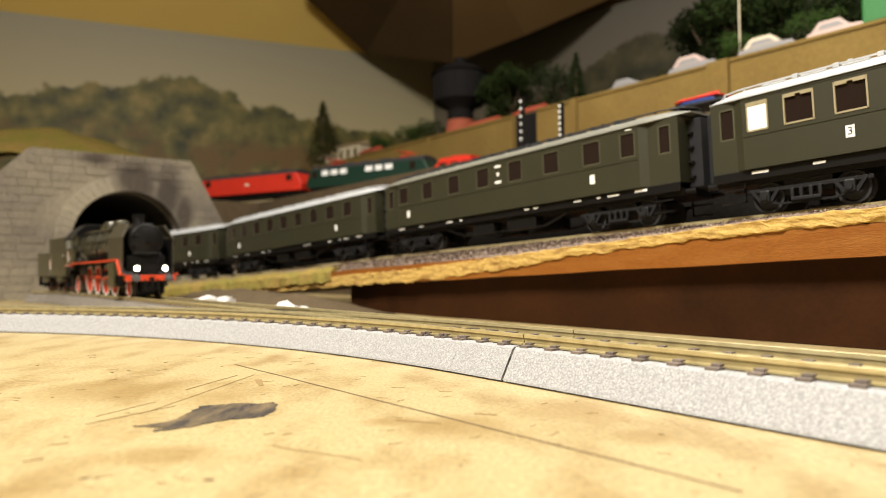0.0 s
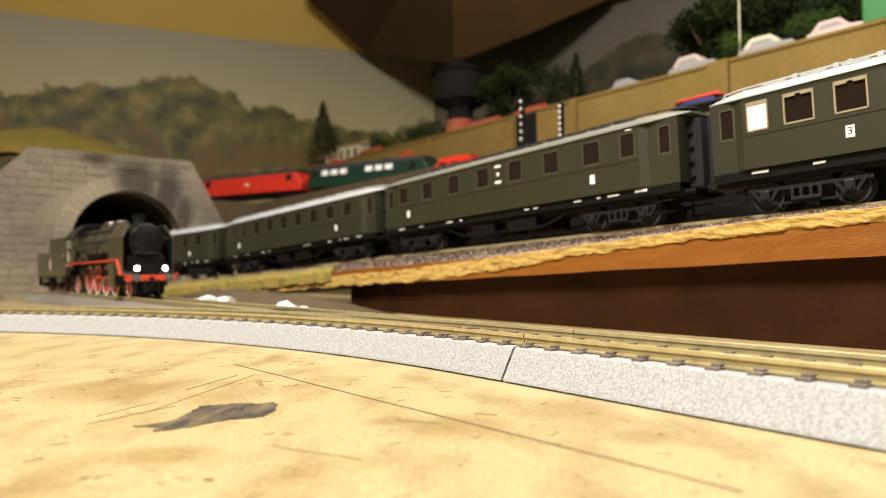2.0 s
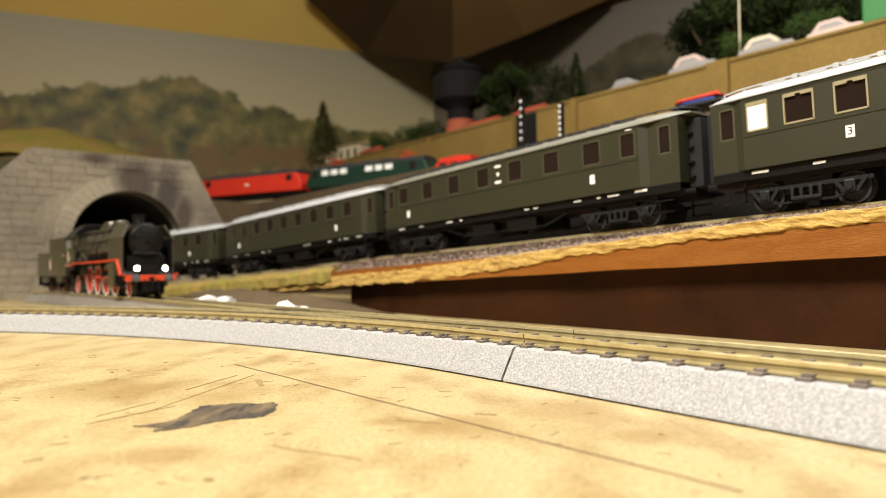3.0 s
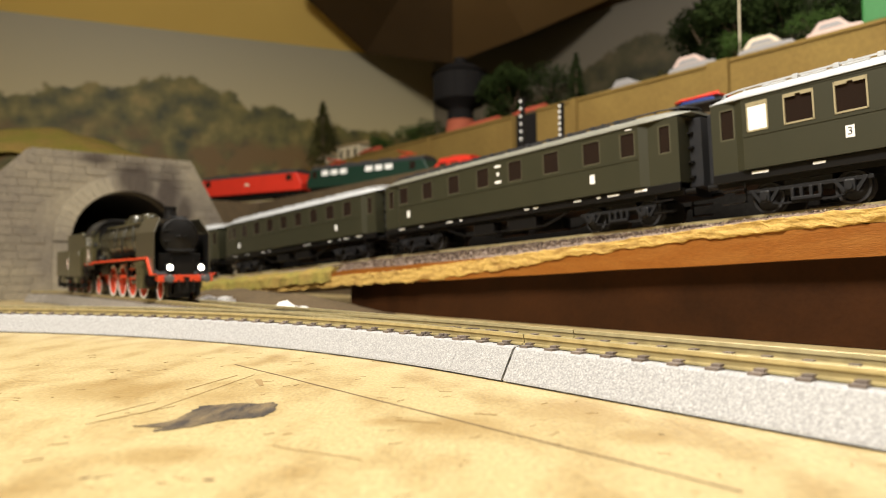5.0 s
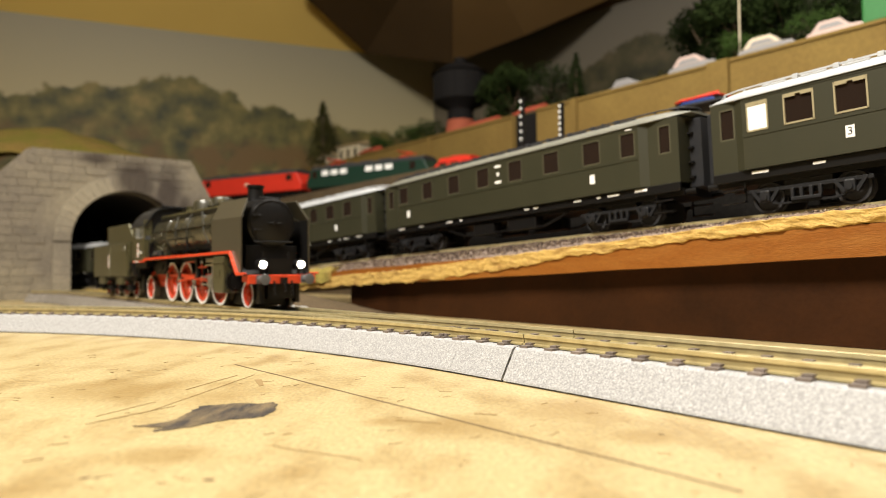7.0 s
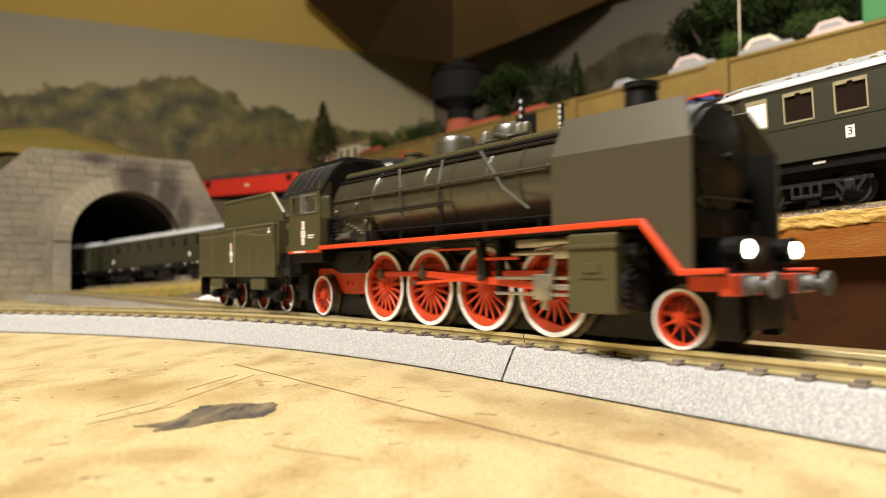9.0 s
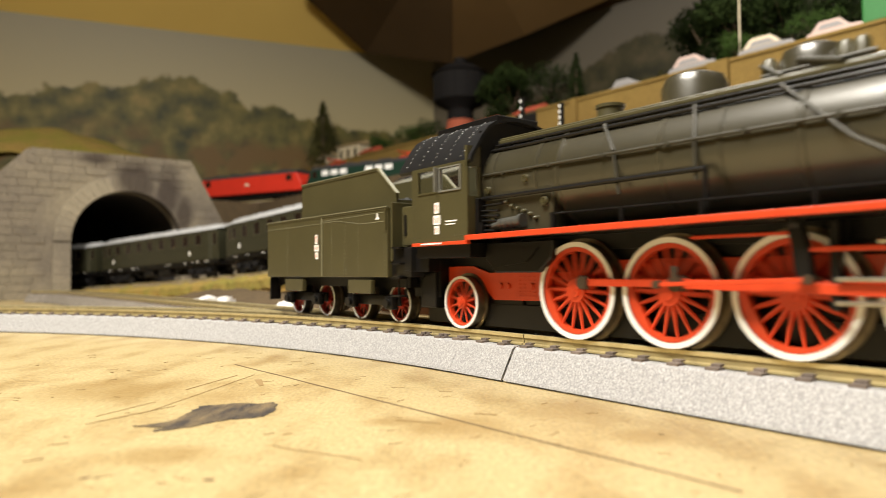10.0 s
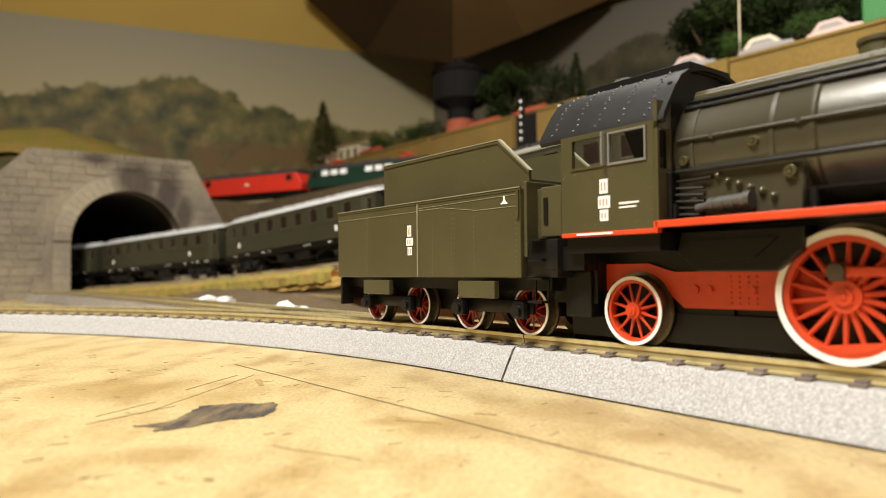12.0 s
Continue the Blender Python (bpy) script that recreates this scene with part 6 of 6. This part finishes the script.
# ---- signals ----
def light_signal(s, lat, z0, z1):
    g = thing("light_signal", back(s, lat, YARD), "black and white banded model signal mast", "signal", "signals in the yard")
    bm = bmesh.new()
    rod(bm, (0, 0, 0), (0, 0, z1 - YARD), 0.9, 8)
    box(bm, -3, 3, -3, 3, 0, 2)
    box(bm, -2.2, 2.2, 0.5, 2.0, z1 - YARD - 34, z1 - YARD, 0.3)
    part("mast", bm, M_BLACK, g)
    n = 6
    for i in range(n):
        bm = bmesh.new()
        z = z1 - YARD - 2.5 - i * (z1 - z0) / n
        box(bm, -0.9, 0.9, -1.6, -0.6, z - 1.0, z + 1.0, 0.3)
        part("band", bm, M_WHITE, g, "white mast band")


light_signal(382, -134, 127.6, 164.5)
light_signal(341, -134, 126, 152.5)


# ---- cars and truck on the road ----
def car(s, lat, length, height, body, roof, label, turn=0.0):
    c = thing("model_car", back(s, lat, ROAD + 1.5, turn), label, "car", "parked cars")
    h = length / 2
    bm = bmesh.new()
    prism(bm, [(-h, 3), (h, 3), (h + 0.8, 6), (h - 1, height * 0.52), (h * 0.55, height * 0.58), (-h * 0.75, height * 0.58), (-h, height * 0.5)], "y", -9.5, 9.5, 0.8)
    part("body", bm, body, c)
    bm = bmesh.new()
    prism(bm, [(h * 0.55, height * 0.56), (h * 0.18, height), (-h * 0.55, height), (-h * 0.85, height * 0.56)], "y", -8.6, 8.6, 0.8)
    part("roof", bm, roof, c)
    bm = bmesh.new()
    for sg in (-1, 1):
        yprism(bm, sg, [(h * 0.36, height * 0.62), (h * 0.14, height * 0.84), (-h * 0.44, height * 0.84), (-h * 0.6, height * 0.62)], 8.5, 8.75)
    part("window", bm, M_CARGREY, c)
    for x in (-h * 0.6, h * 0.6):
        for sg in (-1, 1):
            bm = bmesh.new()
            rod(bm, (x, sg * 7.5, 3.6), (x, sg * 9.7, 3.6), 3.6, 16)
            part("wheel", bm, M_BLACK, c, "", True)
    return c


car(374, -383, 52, 22, M_CARGREY, M_CARSIL, "silver model car with pale pink roof on the road")
car(298, -383, 52, 21, M_CARGREY, M_CARROOF, "grey model car with cream roof on the road")
car(238, -383, 46, 19, M_CARSIL, M_CARSIL, "pale pink silver model car on the road")
car(455, -383, 44, 16, M_CARGREY, M_CARGREY, "grey model car beside the wall")


def truck(s, lat):
    c = thing("model_truck", back(s, lat, ROAD + 1.5), "model truck with green tarpaulin on the road", "truck")
    bm = bmesh.new()
    box(bm, -40, 22, -13, 13, 8, 36, 2)
    part("tarpaulin", bm, M_TRUCK, c, "green tarpaulin")
    bm = bmesh.new()
    prism(bm, [(24, 6), (44, 6), (44, 18), (38, 28), (24, 28)], "y", -12, 12, 1)
    part("cab", bm, M_CARGREY, c, "grey cab")
    for x in (-28, -18, 34):
        bm = bmesh.new()
        for sg in (-1, 1):
            rod(bm, (x, sg * 8, 5.5), (x, sg * 12, 5.5), 5.5, 16)
        part("wheel", bm, M_BLACK, c, "", True)


truck(178, -392)


# ---- water tower and houses ----
def water_tower(s, lat):
    w = thing("water_tower", back(s, lat, ROAD - 0.5), "dark model water tower on a red brick base", "water tower")
    bm = bmesh.new()
    lathe(bm, [(0, 24), (14, 23), (15, 24.5), (17, 24.5), (38, 21)], "z", 24)
    part("base", bm, M_BRICK, w, "red brick base")
    bm = bmesh.new()
    lathe(bm, [(38, 21), (52, 20), (56, 22), (64, 38), (68, 42), (108, 42), (110, 45), (124, 24), (128, 10), (136, 9.5), (138, 0.1)], "z", 28)
    tank = part("tank", bm, M_TANK, w, "dark slate-clad tank", True)
    rib = None
    for i in range(14):
        a = 2 * math.pi * i / 14
        m = P(42 * math.cos(a), 42 * math.sin(a), 0)
        if rib is None:
            bm = bmesh.new()
            rod(bm, (0, 0, 68), (0, 0, 108), 0.9, 6)
            rib = part("rib", bm, M_TANK, tank, m=m)
        else:
            share("rib", rib.data, tank, m)


water_tower(797, -425)


def house(s, lat, w, d, h, wall_mat, label, turn=0.0, top=None):
    c = thing("model_house", back(s, lat, ROAD - 0.5, turn), label, "house", "small houses of the upper town")
    bm = bmesh.new()
    box(bm, -w / 2, w / 2, -d / 2, d / 2, 0, h)
    part("wall", bm, wall_mat, c)
    bm = bmesh.new()
    prism(bm, [(-d / 2 - 3, h - 1), (d / 2 + 3, h - 1), (d / 2 + 3, h + 0.6), (0, h + d * (0.2 if top else 0.38)), (-d / 2 - 3, h + 0.6)], "x", -w / 2 - 3, w / 2 + 3)
    part("roof", bm, top or M_TILE, c, "tan roof" if top else "red tiled roof")
    n = max(2, int(w / 16))
    for i in range(n):
        bm = bmesh.new()
        x = -w / 2 + w * (i + 0.5) / n
        box(bm, x - 3.2, x + 3.2, -d / 2 - 0.6, -d / 2 + 0.3, h * 0.42, h * 0.8, 0.2)
        part("window", bm, M_DARKGLASS, c)


house(704, -392, 50, 26, 10, M_BRICK, "low red brick shed with red roof")
house(615, -395, 40, 24, 12, M_BRICK, "low red brick shed with red roof beside the wall")
house(1085, -410, 62, 34, 40, M_CREAM, "cream model house with dark windows", 8, M_TAN)
house(1010, -400, 40, 26, 16, M_CREAM, "small cream model house with red roof")
house(1200, -415, 50, 30, 36, M_CREAM, "cream model house behind the wall", 0, M_TAN)


# ---- trees ----
def leaf_quads(bm, centre, radius, n, size, r, squash=1.0):
    for _ in range(n):
        d = Vector((r.gauss(0, 1), r.gauss(0, 1), r.gauss(0, 1))).normalized()
        p = Vector(centre) + Vector((d.x, d.y, d.z * squash)) * radius * (r.random() ** 0.4)
        u = Vector((r.gauss(0, 1), r.gauss(0, 1), r.gauss(0, 1))).normalized()
        v = u.orthogonal().normalized()
        k = size * r.uniform(0.6, 1.3)
        vs = [bm.verts.new(p + u * k), bm.verts.new(p + v * k * 0.8), bm.verts.new(p - u * k), bm.verts.new(p - v * k * 0.8)]
        bm.faces.new(vs)


def broad_tree(h, w, seed, leaf):
    r = random.Random(seed)
    t = thing("model_tree", Matrix.Identity(4), "dark leafy model tree with uneven crown", "tree", "trees of the upper town")
    bm = bmesh.new()
    rod(bm, (0, 0, 0), (0, 0, h * 0.45), h * 0.035, 8, h * 0.022)
    tips = []
    for i in range(9):
        a, l = r.uniform(0, 6.28), r.uniform(0.2, 0.42) * w
        tip = (l * math.cos(a), l * math.sin(a), h * r.uniform(0.45, 0.9))
        rod(bm, (0, 0, h * r.uniform(0.2, 0.45)), tip, h * 0.016, 6, h * 0.005)
        tips.append(tip)
    part("trunk", bm, M_TRUNK, t)
    bm = bmesh.new()
    for tip in tips + [(0, 0, h * 0.9), (0, 0, h * 0.7), (w * 0.2, 0, h * 0.35), (-w * 0.2, 0, h * 0.3)]:
        leaf_quads(bm, tip, w * r.uniform(0.17, 0.27), 210, h * 0.022, r, 0.85)
    part("crown", bm, leaf, t, "ragged crown of small leaves")
    return t


def conifer(h, w, seed, leaf):
    r = random.Random(seed)
    t = thing("model_conifer", Matrix.Identity(4), "slim dark green model conifer", "tree", "conifers of the upper town")
    bm = bmesh.new()
    rod(bm, (0, 0, 0), (0, 0, h), h * 0.02, 8, h * 0.004)
    part("trunk", bm, M_TRUNK, t)
    bm = bmesh.new()
    for i in range(26):
        k = i / 26
        z, rad = h * (0.12 + 0.86 * k), w / 2 * (1 - k) ** 0.8
        for j in range(9):
            a = r.uniform(0, 6.28)
            leaf_quads(bm, (rad * 0.6 * math.cos(a), rad * 0.6 * math.sin(a), z - rad * 0.2), rad * 0.42 + 1, 9, h * 0.014, r, 0.6)
    part("crown", bm, leaf, t, "tapering crown of needles")
    return t


TREES = [broad_tree(100, 84, 3, M_LEAF), broad_tree(76, 70, 4, M_LEAF), broad_tree(46, 52, 5, M_LEAF2), broad_tree(60, 64, 6, M_LEAF3)]
CONES = [conifer(150, 84, 8, M_LEAF3), conifer(90, 34, 9, M_LEAF)]
PLACES = ((0, 715, -450), (0, 690, -430), (0, 655, -470), (2, 901, -405), (2, 1015, -420), (0, 405, -450), (0, 380, -430), (0, 352, -440), (0, 318, -470), (1, 280, -450), (0, 255, -480), (1, 225, -450), (0, 200, -470), (1, 420, -500), (3, 470, -520), (3, 530, -540), (1, 590, -560), (3, 760, -560), (2, 268, -415), (2, 345, -418), (3, 1180, -540), (3, 1290, -470), (2, 860, -412), (1, 160, -460), (0, 130, -480))
used = set()
for i, (k, s, lat) in enumerate(PLACES):
    m = back(s, lat, ROAD - 1, 47 * i)
    if k in used:
        copy_thing(TREES[k], m)
    else:
        TREES[k].matrix_basis = m
        used.add(k)
CONES[0].matrix_basis = back(1190, -400, ROAD - 1)
CONES[1].matrix_basis = back(566, -425, ROAD - 1)
for s, lat, turn in ((1380, -420, 60), (640, -520, 20), (410, -560, 140)):
    copy_thing(CONES[1] if s < 1000 else CONES[0], back(s, lat, ROAD - 1, turn))


def street_lamp(s, lat):
    g = thing("street_lamp", back(s, lat, ROAD + 1.5), "pale thin model street lamp on the road", "street lamp")
    bm = bmesh.new()
    rod(bm, (0, 0, 0), (0, 0, 95), 1.1, 8, 0.8)
    box(bm, -2, 2, -2, 2, 0, 2)
    part("pole", bm, M_CREAM, g)
    bm = bmesh.new()
    box(bm, -2, 10, -1.5, 1.5, 95, 97, 0.4)
    part("head", bm, M_GREY, g)


street_lamp(338, -406)


# ---- printed backdrop on the walls, ceiling, room ----
def flat_wall(name, m, length, z0, z1, mat, label):
    bm = bmesh.new()
    box(bm, 0, length, 0, 12, z0, z1)
    tagged(part(name, bm, mat, m=m), label, "wall", kind="structure")


flat_wall("wall_west", P(-18, 1500, 0, 0, 0, 180 + 21.97) @ Matrix.Diagonal((1, -1, 1, 1)), 1300, 0, 498, M_SKY_L, "printed backdrop of hazy sky and wooded hills")
flat_wall("wall_north", P(-18, 1500, 0, 0, 0, -44.0), 1500, 0, 503, M_SKY_R, "printed backdrop of woods and sky, coloured darker for shade")


def ceiling_sheet(name, pts, mat, label):
    bm = bmesh.new()
    lo = [bm.verts.new(p) for p in pts]
    hi = [bm.verts.new((p[0], p[1], p[2] + 14)) for p in pts]
    n = len(pts)
    fs = [bm.faces.new(lo), bm.faces.new(hi)] + [bm.faces.new((lo[i], lo[(i + 1) % n], hi[(i + 1) % n], hi[i])) for i in range(n)]
    bmesh.ops.recalc_face_normals(bm, faces=fs)
    tagged(part(name, bm, mat), label, "ceiling", kind="structure")


A, H = Vector((-18, 1500, 498)), Vector((-430, 1238, 625))
WL, WR = Vector((-1223, 1014, 498)), Vector((1061, 458, 490))
ceiling_sheet("ceiling", [A, H, H + (WL - A), WL], M_CEIL, "yellow painted sloping ceiling")
# boxing hung forward of the walls, so it shades the backdrop corner
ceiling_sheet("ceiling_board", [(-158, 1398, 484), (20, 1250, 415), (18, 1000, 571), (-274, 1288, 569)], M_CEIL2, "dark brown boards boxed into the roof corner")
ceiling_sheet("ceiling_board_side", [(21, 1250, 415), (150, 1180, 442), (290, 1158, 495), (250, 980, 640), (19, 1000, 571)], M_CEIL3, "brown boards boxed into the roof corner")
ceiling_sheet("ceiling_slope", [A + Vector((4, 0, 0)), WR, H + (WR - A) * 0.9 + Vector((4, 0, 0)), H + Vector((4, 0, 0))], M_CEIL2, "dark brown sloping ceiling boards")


def room_shell():
    for name, a in (("wall_south", (-2200, 2200, -2000, -1980, -800, 1700)), ("wall_east", (2200, 2220, -2000, 2200, -800, 1700)), ("wall_far", (-2200, 2200, 2200, 2220, -800, 1700)), ("wall_side", (-2220, -2200, -2000, 2200, -800, 1700)), ("floor", (-2200, 2200, -2000, 2200, -820, -800)), ("ceiling_room", (-2200, 2200, -2000, 2200, 1700, 1720))):
        bm = bmesh.new()
        box(bm, *a)
        tagged(part(name, bm, M_ROOM), "plain plastered surface of the hobby room", "wall" if "wall" in name else "floor" if name == "floor" else "ceiling", kind="structure")


room_shell()

# ---- what moves: the locomotive and its tender roll forward and stop ----
# seconds, and the distance of the rear driving axle along the main line
RUN = ((0.0, 396.3), (3.2, 396.3), (3.4, 394.0), (3.7, 383.0), (4.0, 370.0), (4.4, 354.0), (4.8, 338.7), (5.0, 331.4), (5.2, 324.0), (5.5, 312.3), (5.8, 297.0), (6.0, 285.6), (6.2, 273.0),
       (6.5, 251.4), (6.8, 226.3), (7.0, 208.0), (7.2, 188.6), (7.6, 147.0), (8.0, 103.5), (8.4, 60.5), (8.8, 19.3), (9.0, 0.0), (9.5, -41.5), (10.0, -76.2), (10.5, -102.0), (11.0, -120.0), (11.3, -127.0), (11.5, -129.2), (11.7, -130.2), (12.0, -130.2))


def run_at(t):
    """Smooth through the rows of RUN (cubic with limited slopes)."""
    ts, us = [r[0] for r in RUN], [r[1] for r in RUN]
    i = max(0, min(len(ts) - 2, sum(1 for q in ts if q <= t) - 1))

    def slope(k):
        if k <= 0 or k >= len(ts) - 1:
            return 0.0
        a, b = (us[k] - us[k - 1]) / (ts[k] - ts[k - 1]), (us[k + 1] - us[k]) / (ts[k + 1] - ts[k])
        return 0.0 if a * b <= 0 else 2 * a * b / (a + b)
    h = ts[i + 1] - ts[i]
    x = (t - ts[i]) / h
    return ((1 + 2 * x) * (1 - x) ** 2 * us[i] + x * (1 - x) ** 2 * h * slope(i) + x * x * (3 - 2 * x) * us[i + 1] + x * x * (x - 1) * h * slope(i + 1))


def motions():
    times = [0.0, 1.0, 2.0, 3.0] + [3.2 + i / 15.0 for i in range(0, 128)] + [11.8, 12.0]
    times = sorted({round(t * 30) / 30 for t in times if t <= 12.0})
    steps = [(t, run_at(t)) for t in times]
    coarse = steps[::3] + [steps[-1]]
    walk(LOCO, [(t, vehicle_pose(main_at, u - 15, RAIL_Z) @ P(-15, 0, 0)) for t, u in coarse])
    walk(TENDER, [(t, vehicle_pose(main_at, u + 104, RAIL_Z)) for t, u in coarse])
    for w, x, r in LOCO_WHEELS:
        drive = r > 10
        base = -ALPHA_END if drive else 0.0
        walk(w, [(t, P(x, 0, r) @ Matrix.Rotation(base - (u - U_END) / r, 4, "Y")) for t, u in steps])
    for w, x, r in TENDER_WHEELS:
        walk(w, [(t, P(x, 0, r) @ Matrix.Rotation(-(u - U_END) / r, 4, "Y")) for t, u in steps])
    coupling, connecting, crosshead, eccentric = LOCO_RODS
    cr_rows, mr_rows, xh_rows, er_rows = [], [], [], []
    for t, u in steps:
        a = ALPHA_END + (u - U_END) / 10.65
        px, pz = CRANK * math.cos(a), 10.65 + CRANK * math.sin(a)
        cr_rows.append((t, P(px, 0, pz)))
        bx, bz = 23.1 + px, pz
        hx = bx + math.sqrt(46.0 ** 2 - (11.4 - bz) ** 2)
        tilt = math.atan2(11.4 - bz, hx - bx)
        mr_rows.append((t, P(bx, 0, bz) @ Matrix.Rotation(-tilt, 4, "Y")))
        xh_rows.append((t, P(hx, 0, 11.4)))
        ex, ez = 23.1 + 1.6 * math.cos(a + 1.0), 10.65 + 1.6 * math.sin(a + 1.0)
        er_rows.append((t, P(ex, 0, ez) @ Matrix.Rotation(-math.asin((13.3 - ez) / 27.2), 4, "Y")))
    walk(coupling, cr_rows)
    walk(connecting, mr_rows)
    walk(crosshead, xh_rows)
    walk(eccentric, er_rows)


motions()
